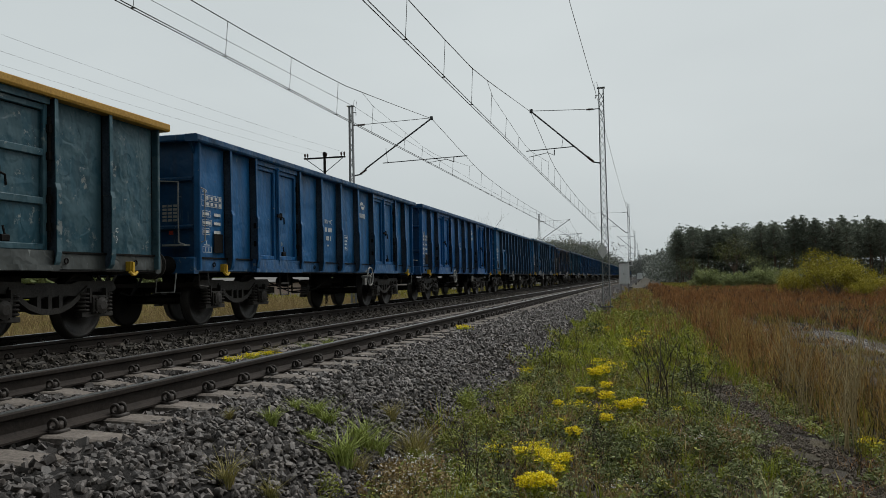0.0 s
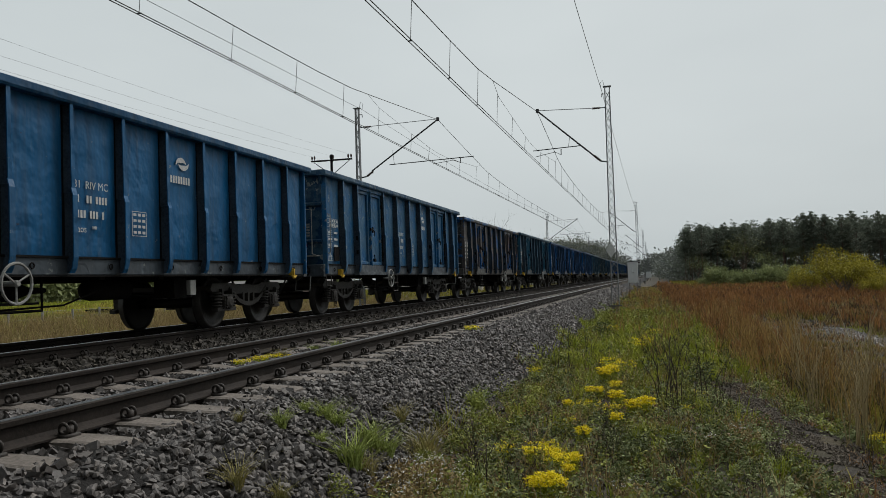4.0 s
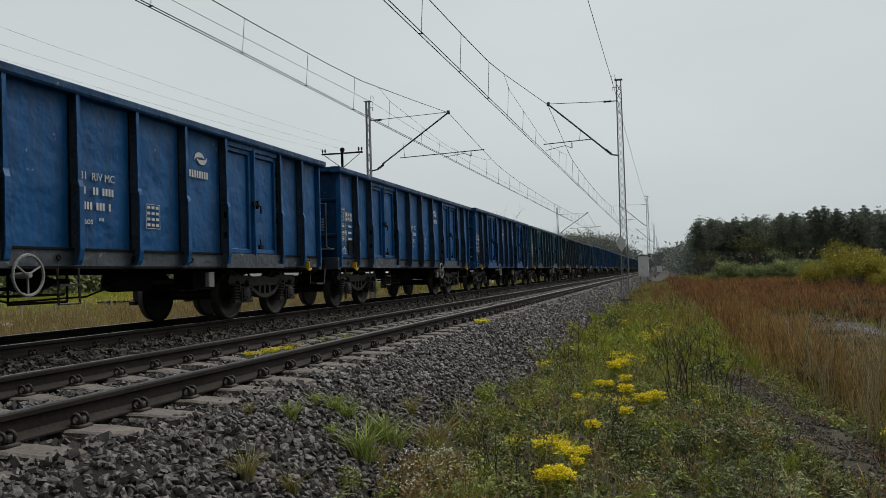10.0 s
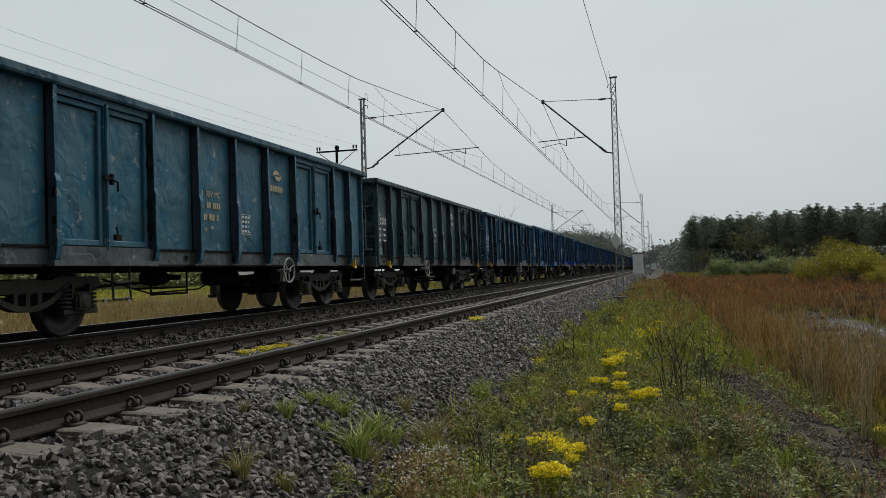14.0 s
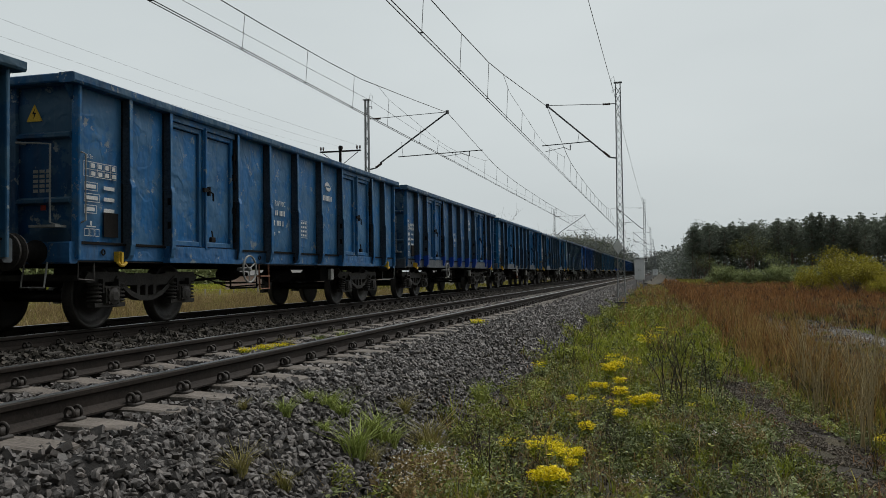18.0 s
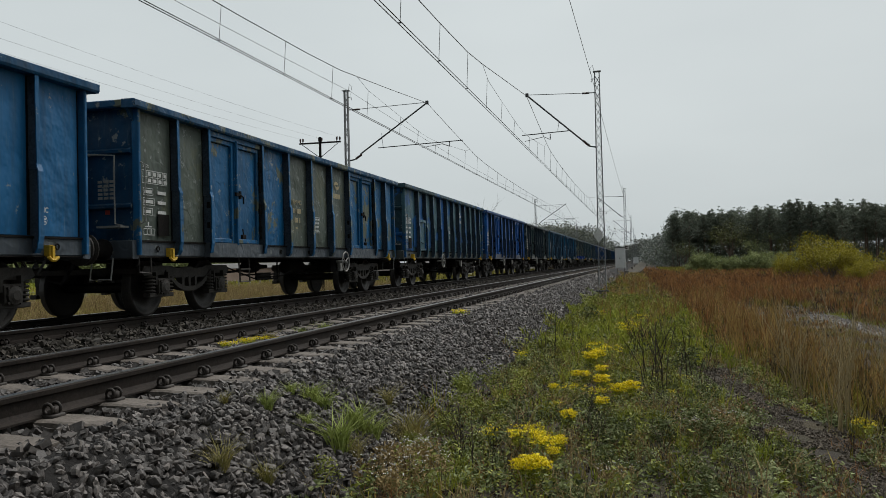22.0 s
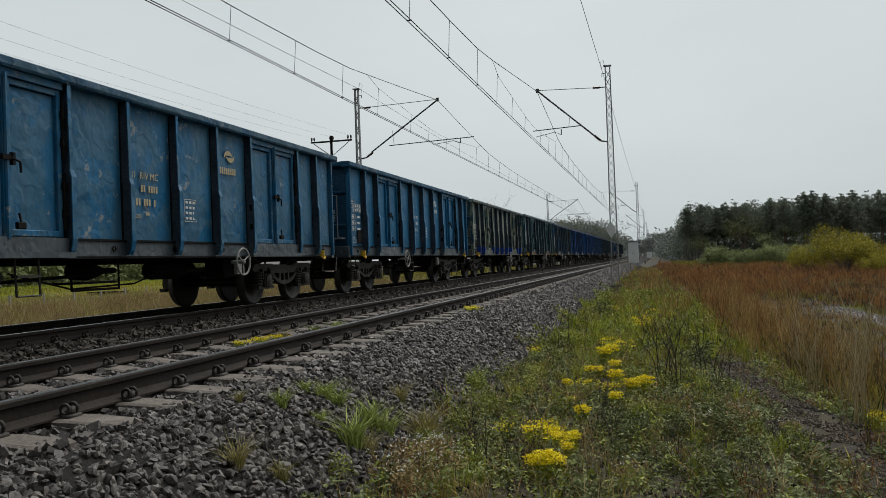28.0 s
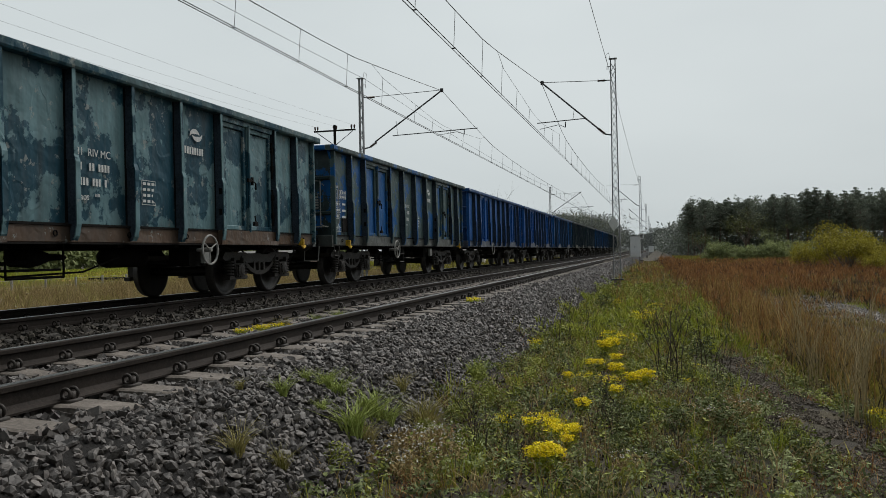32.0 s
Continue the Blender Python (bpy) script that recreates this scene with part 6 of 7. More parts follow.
clumps("thicket_grass", [(5.8, 9, 6.0, 13, 30, 1.1), (5.6, 12, 13, 26, 13, 1.5), (5.4, 26, 26, 60, 2.5, 2.5)], GRASS, "green grass between the dead stalks", lambda x, y: thicket(x, y) & (patches(x, y, 3.0, 11) > 0.46), 18, 0.13, (0.08, 0.34), 0.010, 0.7)
clumps("verge_dock_stalks", [(2.9, 5.6, 19, 60, 1.5, 1.7)], STALK_RED, "rust-brown dead stalks standing in the verge", lambda x, y: verge(x, y) & (patches(x, y, 4.0, 23) > 0.45), 8, 0.18, (0.25, 0.75), 0.007, 0.25, "weeds", 0.25, 3)
clumps("verge_stalks", [(3.0, 6.4, 15, 60, 1.6, 1.7)], STALK_TAN, "tall dry stalks scattered in the verge", lambda x, y: verge(x, y) & (patches(x, y, 4.0, 21) > 0.42), 7, 0.15, (0.2, 0.62), 0.006, 0.5, "weeds", 0.25, 2)
sward("trackway_verge", [(8.0, 18, 14, 36, 200, 1.6)], GRASS_FRESH, "green verge along the gravel track", lambda x, y: ~away(x, y, [(p[0] + 0.9, p[1] + 0.6) for p in TRACKWAY], 0.5) & away(x, y, TRACKWAY, 0.6), (0.04, 0.16), 0.010)
sward("field_beyond_the_yard", [(-90, -34, 20, 150, 4.5, 7.0)], GRASS_FRESH, "pale green field beyond the yard", lambda x, y: x == x, (0.15, 0.5), 0.010)
sward("far_meadow", [(8, 70, 100, 215, 3.5, 11.0), (-60, -7.5, 60, 160, 3.0, 10.0)], GRASS, "distant pale meadow grass", lambda x, y: x == x, (0.15, 0.6), 0.010)
sward("meadow_beyond_the_train", [(-13, -6.7, 10, 45, 150, 2.0), (-38, -13, 18, 70, 60, 3.0)], MEADOW, "olive and yellow meadow behind the far track", lambda x, y: patches(x, y, 4, 12) > 0.3, (0.12, 0.5), 0.008)
clumps("dry_meadow_beyond_the_train", [(-13, -6.7, 10, 45, 10, 1.8), (-24, -13, 18, 60, 4, 3.0)], GRASS_DRY, "straw-yellow grass behind the far track", lambda x, y: patches(x, y, 5, 13) > 0.42, 24, 0.18, (0.2, 0.75), 0.006, 0.5)


# ---- single plants ----
def tuft(name, label, mat, n, h, w, lean, spread, category="grass", group=""):
    root = thing(name, label, category, group)
    a, r = rng.uniform(0, 6.283, n), spread * np.sqrt(rng.uniform(0, 1, n))
    v, f = blades(np.c_[r * np.cos(a), r * np.sin(a), np.full(n, -0.03)], rng.uniform(h * 0.45, h, n), w * rng.uniform(0.7, 1.3, n), lean * rng.uniform(0.3, 1.3, n), 0.55)
    ob = new("blade_tuft", mesh_np("blade_tuft", v, f, mat))
    ob.parent = root
    return root


def surface(x, y):
    return float(max(bed_z(x), -0.86)) if x < 2.5 else float(ground_z(x, y))


def plant(proto, spots, first=[]):
    """Puts a plant at each spot: x, y, size, turn."""
    for i, (x, y, s) in enumerate(spots):
        m = pose(x, y, surface(x, y), 0, 0, 57.0 * i) @ Matrix.Scale(s, 4)
        if i == 0:
            proto.matrix_basis = m
        else:
            proto.scale = (1, 1, 1)
            c = copy_thing(proto, Matrix())
            c.matrix_basis = m
    x, y, s = spots[0]
    proto.matrix_basis = pose(x, y, surface(x, y)) @ Matrix.Scale(s, 4)


plant(tuft("grass_tuft", "bright green grass tuft growing in the ballast", PALE_GREEN, 130, 0.34, 0.012, 1.15, 0.09, group="tufts in the ballast"),
      [(2.17, 5.75, 1.0), (2.14, 6.25, 0.95), (1.78, 6.21, 0.6), (1.69, 5.6, 0.5), (1.64, 6.14, 0.35), (1.9, 6.19, 0.6), (1.96, 5.71, 0.35), (-0.1, 11.2, 0.6), (-0.3, 10.8, 0.5), (2.24, 6.4, 0.7), (2.35, 9.33, 0.9)])
plant(tuft("dry_grass_tuft", "straw-tipped grass tuft growing in the ballast", STRAW_GREEN, 110, 0.36, 0.009, 1.2, 0.07, group="tufts in the ballast"),
      [(2.40, 6.92, 1.15), (1.97, 4.4, 0.65), (2.09, 7.26, 0.6), (2.27, 5.87, 0.6), (2.14, 4.65, 0.5), (2.46, 6.75, 0.9), (-0.35, 9.9, 0.55), (1.51, 5.3, 0.3)])


def flower_clump(label, stems, heads, r, h, blossom=None, leaf=None, size=0.011):
    root = thing("flower_clump", label, "flowers", "flowers in the verge")
    a, q = rng.uniform(0, 6.283, stems), r * np.sqrt(rng.uniform(0, 1, stems))
    ft = np.c_[q * np.cos(a), q * np.sin(a), np.full(stems, -0.02)]
    hh = h * rng.uniform(0.7, 1.05, stems)
    v, f = blades(ft * [0.7, 0.7, 1], hh, np.full(stems, 0.006), np.full(stems, 0.12))
    ob = new("stalk", mesh_np("stalk", v, f, leaf or GRASS_FRESH))
    ob.parent = root
    lc = np.repeat(ft * [0.85, 0.85, 1], 9, 0) + np.c_[rng.normal(0, 0.02, (stems * 9, 2)), np.repeat(hh, 9) * rng.uniform(0.1, 0.85, stems * 9)]
    v, f = leaves(lc, rng.uniform(0.010, 0.026, len(lc)), 0.2)
    ob = new("foliage", mesh_np("foliage", v, f, leaf or GRASS_FRESH))
    ob.parent = root
    bc = np.repeat(ft + np.c_[np.zeros((stems, 2)), hh], heads, 0) + np.c_[rng.normal(0, 0.020, (stems * heads, 2)), rng.normal(0.005, 0.008, stems * heads)]
    v, f = leaves(bc, size * rng.uniform(0.6, 1.3, len(bc)), 0.6)
    ob = new("blossom", mesh_np("blossom", v, f, blossom or BLOSSOM))
    ob.parent = root
    return root


plant(flower_clump("dense clump of yellow spring flowers", 34, 22, 0.11, 0.28, size=0.014),
      [(3.62, 5.76, 0.8), (3.52, 5.86, 0.6), (3.68, 5.88, 0.6), (3.58, 6.80, 0.6), (3.70, 6.95, 0.55), (3.50, 7.05, 0.55), (3.31, 7.09, 0.5), (3.68, 6.57, 0.45), (3.70, 7.80, 0.62), (3.96, 8.78, 0.62), (4.12, 9.55, 0.8), (4.26, 9.70, 0.8), (3.90, 10.2, 0.8), (3.55, 10.7, 0.6), (3.66, 10.75, 0.55), (3.73, 12.5, 0.95), (3.66, 11.95, 0.9), (3.36, 9.75, 0.5), (3.85, 11.2, 0.7)])
plant(flower_clump("loose yellow flowers on thin green stems", 20, 12, 0.17, 0.26, size=0.013),
      [(3.08, 7.07, 0.6), (3.4, 6.9, 0.8), (3.62, 6.7, 0.8), (3.45, 7.2, 0.7), (3.63, 9.94, 0.6), (3.46, 9.7, 0.6), (4.12, 16.4, 1.5), (3.34, 21.5, 1.0), (4.34, 20.4, 1.1), (4.09, 17.2, 0.9), (3.67, 13.4, 1.0), (4.76, 20.5, 0.7), (3.87, 9.51, 0.7), (2.62, 12.2, 0.7),
       (4.9, 11.2, 0.5), (4.7, 9.9, 0.4), (6.5, 8.9, 0.7), (3.9, 13.2, 1.0), (3.5, 8.6, 0.5)])
plant(flower_clump("low cushion of yellow-green flowers between the rails", 34, 10, 0.15, 0.12),
      [(-0.45, 9.0, 0.8), (-0.38, 9.3, 0.9), (-0.36, 9.65, 0.8), (-0.28, 9.9, 0.5), (1.2, 14.5, 1.1), (-0.05, 11.0, 0.5)])
plant(flower_clump("weeds with tiny white blossoms", 46, 2, 0.24, 0.22, BLOSSOM_WHITE, GRASS_DRY, 0.0095),
      [(2.42, 6.15, 0.9), (2.60, 5.97, 1.0), (2.67, 6.16, 0.9), (2.48, 5.69, 1.0), (2.88, 5.85, 0.9), (2.72, 5.5, 0.9), (4.86, 7.7, 0.8), (4.75, 7.85, 0.7), (4.95, 7.6, 0.7), (5.2, 8.6, 0.8), (5.6, 8.3, 0.5), (4.2, 6.1, 0.7)])


def bushy_weed(label, h, n, mat):
    """Many small leaves round a few stems."""
    root = thing("bushy_weed", label, "weed", "bushy weeds")
    a, u = rng.uniform(0, 6.283, n), rng.uniform(0, 1, n)
    q = h * 0.75 * np.sqrt(rng.uniform(0, 1, n)) * (1.1 - 0.6 * u)
    c = np.c_[q * np.cos(a), q * np.sin(a), h * u * rng.uniform(0.6, 1.0, n) + 0.01]
    v, f = leaves(c, h * 0.062 * rng.uniform(0.5, 1.4, n), 0.3)
    ob = new("foliage", mesh_np("foliage", v, f, mat))
    ob.parent = root
    s = Shape()
    for i in range(1):
        b = 0.9
        s.tube([(0, 0, -0.03), (0.25 * h * math.cos(b), 0.25 * h * math.sin(b), h * 0.5), (0.4 * h * math.cos(b), 0.4 * h * math.sin(b), h * 0.9)], 0.004, 4, 0.002)
    part("stalk", s, mat, root)
    return root


def rosette(label, n, size, mat):
    root = thing("leafy_weed", label, "weed", "leafy weeds")
    s = Shape()
    r = random.Random(n)
    for i in range(n):
        a, l, up = 6.283 * i / n + r.uniform(-0.2, 0.2), size * r.uniform(0.7, 1.2), r.uniform(0.3, 1.0)
        c, d = math.cos(a), math.sin(a)
        w = l * 0.16
        s.add([(0, 0, 0.0), (c * l * 0.5 - d * w, d * l * 0.5 + c * w, l * 0.35 * up), (c * l * 0.5 + d * w, d * l * 0.5 - c * w, l * 0.35 * up), (c * l, d * l, l * 0.28 * up)], [(0, 1, 2), (1, 3, 2)])
    part("leaf_rosette", s, mat, root)
    return root


plant(rosette("rosette of dark-green leaves by the stones", 19, 0.15, WEED), [(2.42, 5.06, 1.0), (2.28, 5.0, 0.8), (5.3, 10.2, 0.8), (5.1, 10.4, 0.7), (6.45, 9.3, 0.7), (4.0, 5.6, 0.7), (4.9, 6.2, 0.8)])
plant(bushy_weed("dark green bushy weed in the verge", 0.34, 560, WEED), [(5.03, 12.6, 1.15), (5.13, 9.5, 0.6), (4.83, 7.6, 0.95), (4.95, 7.4, 0.8), (4.2, 7.1, 0.8), (3.99, 7.5, 0.7), (5.07, 6.9, 0.6), (4.54, 7.4, 0.7), (4.7, 6.1, 0.7), (3.1, 21.5, 1.2), (4.1, 6.5, 0.5), (3.3, 6.1, 0.5)])
plant(bushy_weed("bright green leafy weed at the stones' edge", 0.26, 420, SPRING_WEED), [(2.75, 8.0, 1.0), (2.6, 7.4, 0.8), (3.0, 9.2, 0.9), (2.5, 6.6, 0.6), (5.5, 7.6, 0.8), (2.9, 10.4, 0.8), (2.8, 26.3, 2.2), (3.41, 25.0, 2.4), (4.13, 25.3, 2.2), (3.7, 25.6, 2.0), (3.0, 14.0, 1.1), (4.51, 16.2, 1.6), (4.8, 16.1, 1.3), (2.35, 9.3, 0.9), (2.54, 8.5, 1.1), (2.3, 5.2, 0.7)])


def dead_weed(label, seed, h, n=4, mat=None, name="dead_weed"):
    r = random.Random(seed)
    root = thing(name, label, "weed", "dead standing weeds")
    for i in range(n):
        x, y = r.uniform(-0.12, 0.12), r.uniform(-0.12, 0.12)
        hh = h * r.uniform(0.55, 1.0)
        lx, ly = r.uniform(-0.32, 0.32) * hh, r.uniform(-0.32, 0.32) * hh
        s = Shape().tube([(x, y, -0.03), (x + lx * 0.25, y + ly * 0.25, hh * 0.5), (x + lx, y + ly, hh)], 0.0055 if name == "dead_weed" else 0.009, 4, 0.0025)
        for k in range(7):
            t = r.uniform(0.35, 0.95)
            a, l = r.uniform(0, 6.283), r.uniform(0.05, 0.16) * h
            p = (x + lx * t, y + ly * t, hh * t)
            s.tube([p, (p[0] + l * 0.6 * math.cos(a), p[1] + l * 0.6 * math.sin(a), p[2] + l)], 0.003, 3, 0.0015)
        part("stem", s, mat or STALK_DARK, root)
    return root


plant(dead_weed("dark branching dead weed standing in the verge", 5, 0.75), [(2.89, 13.8, 1.2), (4.58, 10.5, 1.2), (4.66, 10.2, 1.2), (4.49, 11.3, 1.2), (4.91, 11.0, 1.1), (5.05, 10.0, 0.7), (5.24, 11.2, 0.7), (3.91, 7.28, 0.6), (4.06, 7.1, 0.6), (3.11, 6.05, 0.7), (3.35, 5.94, 0.6), (4.5, 6.64, 0.5), (3.2, 15.0, 0.9), (4.69, 15.9, 0.9), (4.8, 15.6, 0.9), (4.34, 13.9, 0.9), (5.27, 15.2, 1.0), (2.95, 6.4, 0.7)])
plant(dead_weed("bleached branching dead shrub at the thicket's edge", 8, 1.25, 11, STALK_PALE, "dead_shrub"), [(6.2, 10.8, 0.8), (7.9, 10.3, 1.1), (6.75, 11.2, 0.9), (7.2, 8.4, 0.8), (8.3, 11.6, 1.0), (6.3, 9.0, 0.7), (7.5, 11.4, 1.0), (6.55, 10.0, 1.0), (6.9, 9.3, 0.9), (7.3, 10.4, 1.0), (6.4, 12.6, 1.0), (7.6, 9.2, 0.9), (7.0, 12.0, 1.1)])

# ---- trees and shrubs ----
def bough(s, r, p, d, l, rad, depth, tips):
    q = [Vector(p)]
    d = Vector(d)
    for i in range(3):
        d = (d + Vector((r.uniform(-0.25, 0.25), r.uniform(-0.25, 0.25), r.uniform(-0.02, 0.22)))).normalized()
        q.append(q[-1] + d * (l / 3))
    s.tube(q, rad, 5 if depth else 3, rad * 0.5)
    tips.append(q[-1])
    if depth:
        for i in range(3):
            k = r.choice((1, 2, 3))
            a = r.uniform(0, 6.283)
            nd = (d + Vector((math.cos(a), math.sin(a), r.uniform(0.0, 0.6))) * 0.8).normalized()
            bough(s, r, q[k], nd, l * r.uniform(0.5, 0.75), rad * 0.5, depth - 1, tips)


def pine(seed, h):
    r = random.Random(seed)
    g = np.random.default_rng(seed)
    root = thing("pine_tree", "tall pine with a bare trunk and ragged dark crown", "tree", "trees at the wood's edge")
    sway = [(0, 0)] + [(r.uniform(-0.15, 0.15) * i * 0.3, r.uniform(-0.15, 0.15) * i * 0.3) for i in range(1, 6)]
    t = Shape().tube([(x, y, -0.3 + (h * 0.97 + 0.3) * i / 5) for i, (x, y) in enumerate(sway)], 0.014 * h, 7, 0.03)
    base = h * r.uniform(0.42, 0.56)
    pads = []
    for i in range(46):
        u = (i + r.random()) / 46
        z = base + (h * 0.96 - base) * u
        reach = h * (0.06 + 0.15 * math.sin(math.pi * min(1.0, 0.28 + 0.72 * u)) ** 0.8) * r.uniform(0.3, 1.15)
        a = i * 2.4 + r.uniform(-0.4, 0.4)
        tip = (reach * math.cos(a), reach * math.sin(a), z + 0.10 * reach)
        t.tube([(0, 0, z - 0.25 * reach), tip], 0.045, 3, 0.015)
        pads.append((*tip, 0.055 * h * r.uniform(0.7, 1.3) * (1.15 - 0.6 * u)))
    pads += [(0, 0, h * q, 0.035 * h) for q in (0.93, 0.965, 1.0)]
    for i in range(7):
        a, z = r.uniform(0, 6.283), base * r.uniform(0.5, 1.0)
        t.tube([(0, 0, z), (0.9 * math.cos(a), 0.9 * math.sin(a), z + 0.1)], 0.025, 3, 0.008)
    part("trunk", t, BARK, root)
    pad = np.repeat(np.array(pads), 46, 0)
    inner = g.uniform(0.62, 1.0, len(pad))[:, None]
    c = pad[:, :3] * np.c_[inner, inner, np.ones(len(pad))] + g.normal(0, 0.5, (len(pad), 3)) * pad[:, 3:] * [1.0, 1.0, 0.45]
    v, f = leaves(c, g.uniform(0.11, 0.25, len(c)) * h / 13, 0.25)
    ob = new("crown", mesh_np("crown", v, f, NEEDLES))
    ob.parent = root
    return root


def leafy_tree(seed, h, mat, label, name, spread, trunk=0.25, n=55, leaf=0.16, tall=True, group="", stems=1):
    r = random.Random(seed)
    g = np.random.default_rng(seed)
    root = thing(name, label, "tree" if tall else "shrub", group)
    t, tips = Shape(), []
    for k in range(stems):
        a = 6.283 * k / max(stems, 1) + r.uniform(-0.5, 0.5)
        out = 0.0 if stems == 1 else r.uniform(0.3, 0.9)
        d = Vector((out * math.cos(a), out * math.sin(a), 1)).normalized()
        p0 = Vector((0.15 * out * math.cos(a) * h, 0.15 * out * math.sin(a) * h, -0.2))
        p1 = p0 + d * h * trunk
        t.tube([p0, p1], 0.016 * h / stems ** 0.5, 6, 0.012 * h / stems ** 0.5)
        for i in range(4 if stems > 1 else 8):
            b = r.uniform(0, 6.283)
            nd = Vector((spread * math.cos(b), spread * math.sin(b), r.uniform(0.5, 1.3))).normalized()
            bough(t, r, p0 + (p1 - p0) * r.uniform(0.6, 1.0), nd, (h * (1 - trunk)) * r.uniform(0.45, 0.75), 0.006 * h, 1, tips)
    part("trunk", t, BARE if stems > 1 else BARK, root)
    tip = np.array([list(q) for q in tips])
    hi = tip[:, 2].max()
    c = np.repeat(tip, n, 0) + g.normal(0, 1, (len(tip) * n, 3)) * [0.075 * h, 0.075 * h, 0.06 * h]
    c = c[c[:, 2] > 0.05]
    v, f = leaves(c, leaf * g.uniform(0.5, 1.3, len(c)), 0.1)
    ob = new("crown", mesh_np("crown", v, f, mat))
    ob.parent = root
    return root


def grove(protos, spots, slim=1.0):
    used = set()
    for i, (x, y, s) in enumerate(spots):
        k = i % len(protos)
        ob = protos[k]
        m = pose(x, y, float(ground_z(x, y)), 0, 0, 83.0 * i) @ Matrix.Diagonal((s * slim, s * slim, s, 1))
        if k in used:
            ob = copy_thing(ob, Matrix())
        used.add(k)
        ob.matrix_basis = m


r_ = random.Random(11)
edge = []
for i in range(64):
    u = i / 63
    edge.append((12.0 + 62 * u + r_.uniform(-0.9, 0.9), 200 + r_.uniform(-3, 10) + 6 * math.sin(u * 9), r_.uniform(0.86, 1.05) * (0.92 if i < 3 else 1.0)))
for i in range(48):
    edge.append((15 + 60 * i / 47 + r_.uniform(-1, 1), 214 + r_.uniform(0, 14), r_.uniform(0.84, 1.06)))
for i in range(26):
    edge.append((11.5 + r_.uniform(-0.5, 2.5) - 0.006 * i * 12, 222 + i * 14 + r_.uniform(-3, 3), r_.uniform(0.68, 0.9)))
grove([pine(21, 13.2), pine(22, 13.8), pine(23, 12.6), pine(24, 14.3), pine(25, 13.0)], edge, 1.0)
grove([leafy_tree(31, 9.5, BIRCH, "young birch in pale new leaf before the pines", "birch_tree", 0.6, 0.3, 34, 0.17, group="trees at the wood's edge"),
       leafy_tree(32, 7.5, SHRUB_GREEN, "small pale-green tree before the pines", "small_tree", 0.7, 0.25, 34, 0.17, group="trees at the wood's edge")],
      [(24.0, 196, 1.25), (29.0, 197, 1.0), (14.0, 192, 0.7), (17.5, 190, 0.6), (36, 194, 0.8)])

# unseen wood added behind the camera, on both sides of the line, to block light and close the place there
light_block = [(7.5 + 4.1 * i + r_.uniform(-1, 1), -8.5 - 5.5 * j - 0.10 * i + r_.uniform(-1.2, 1.2), r_.uniform(0.9, 1.2)) for j in range(3) for i in range(9)]
light_block += [(-13 - 4.1 * i + r_.uniform(-1, 1), -12 - 6 * j + r_.uniform(-1.5, 1.5), r_.uniform(0.9, 1.2)) for j in range(2) for i in range(6)]
grove([pine(27, 14.0), pine(28, 13.2)], light_block)

# shrubs in front of the wood
grove([leafy_tree(41, 3.9, SHRUB_YELLOW, "wide yellow-green shrub in new leaf with many stems", "shrub", 0.9, 0.12, 52, 0.085, False, "shrubs in the field", 7),
       leafy_tree(42, 3.4, SHRUB_YELLOW, "yellow-green shrub in new leaf with many stems", "shrub", 1.0, 0.12, 52, 0.085, False, "shrubs in the field", 6)],
      [(18.6, 70, 0.95), (21.2, 70, 0.80), (16.6, 72, 0.70), (24.4, 69, 0.92), (20.4, 77, 0.9), (28.0, 70, 1.0), (32, 72, 1.0), (19.9, 66, 0.5)])
grove([leafy_tree(43, 2.8, SHRUB_GREEN, "rounded grey-green shrub at the meadow's end", "shrub", 0.8, 0.15, 60, 0.11, False, "shrubs in the field", 5),
       leafy_tree(44, 3.2, SHRUB_GREEN, "fresh green shrub at the meadow's end", "shrub", 0.8, 0.15, 50, 0.10, False, "shrubs in the field", 5)],
      [(13.0, 124, 1.05), (14.4, 126, 0.9), (16.4, 122, 0.75), (18.4, 121, 0.8), (20.2, 122, 1.1), (11.6, 130, 0.5), (17.4, 127, 0.9), (21.6, 124, 0.8), (23, 118, 1.0)])

# the wood behind the train
back_edge = []
for i in range(34):
    u = i / 33
    back_edge.append((-34 + 25 * u + r_.uniform(-0.8, 0.8), 250 + r_.uniform(-8, 16), r_.uniform(0.95, 1.2) * (0.82 + 0.30 * math.sin(math.pi * min(1, u * 1.1)))))
grove([leafy_tree(33, 11.5, HAZED_BIRCH, "birch in thin new leaf behind the railway", "birch_tree", 0.6, 0.35, 60, 0.26, group="wood behind the railway"),
       leafy_tree(34, 10.5, HAZY, "budding tree behind the railway, leaf colour paled for haze", "budding_tree", 0.6, 0.35, 50, 0.24, group="wood behind the railway")], back_edge)


def bare_tree(seed, h):
    r = random.Random(seed)
    root = thing("bare_tree", "leafless tree with fine upright twigs", "tree")
    t, tips = Shape(), []
    t.tube([(0, 0, -0.3), (0.1, 0.05, h * 0.45)], 0.11, 6, 0.07)
    for i in range(7):
        b = r.uniform(0, 6.283)
        bough(t, r, (0.08, 0.04, h * r.uniform(0.25, 0.45)), Vector((0.5 * math.cos(b), 0.5 * math.sin(b), 1.0)).normalized(), h * 0.42, 0.035, 2, tips)
    part("trunk", t, BARE, root)
    return root


grove([bare_tree(51, 8.3), bare_tree(52, 8.0)], [(-13.4, 90, 1.0), (-12.4, 93, 0.92), (-11.5, 118, 0.95), (-12.8, 88, 0.85)])


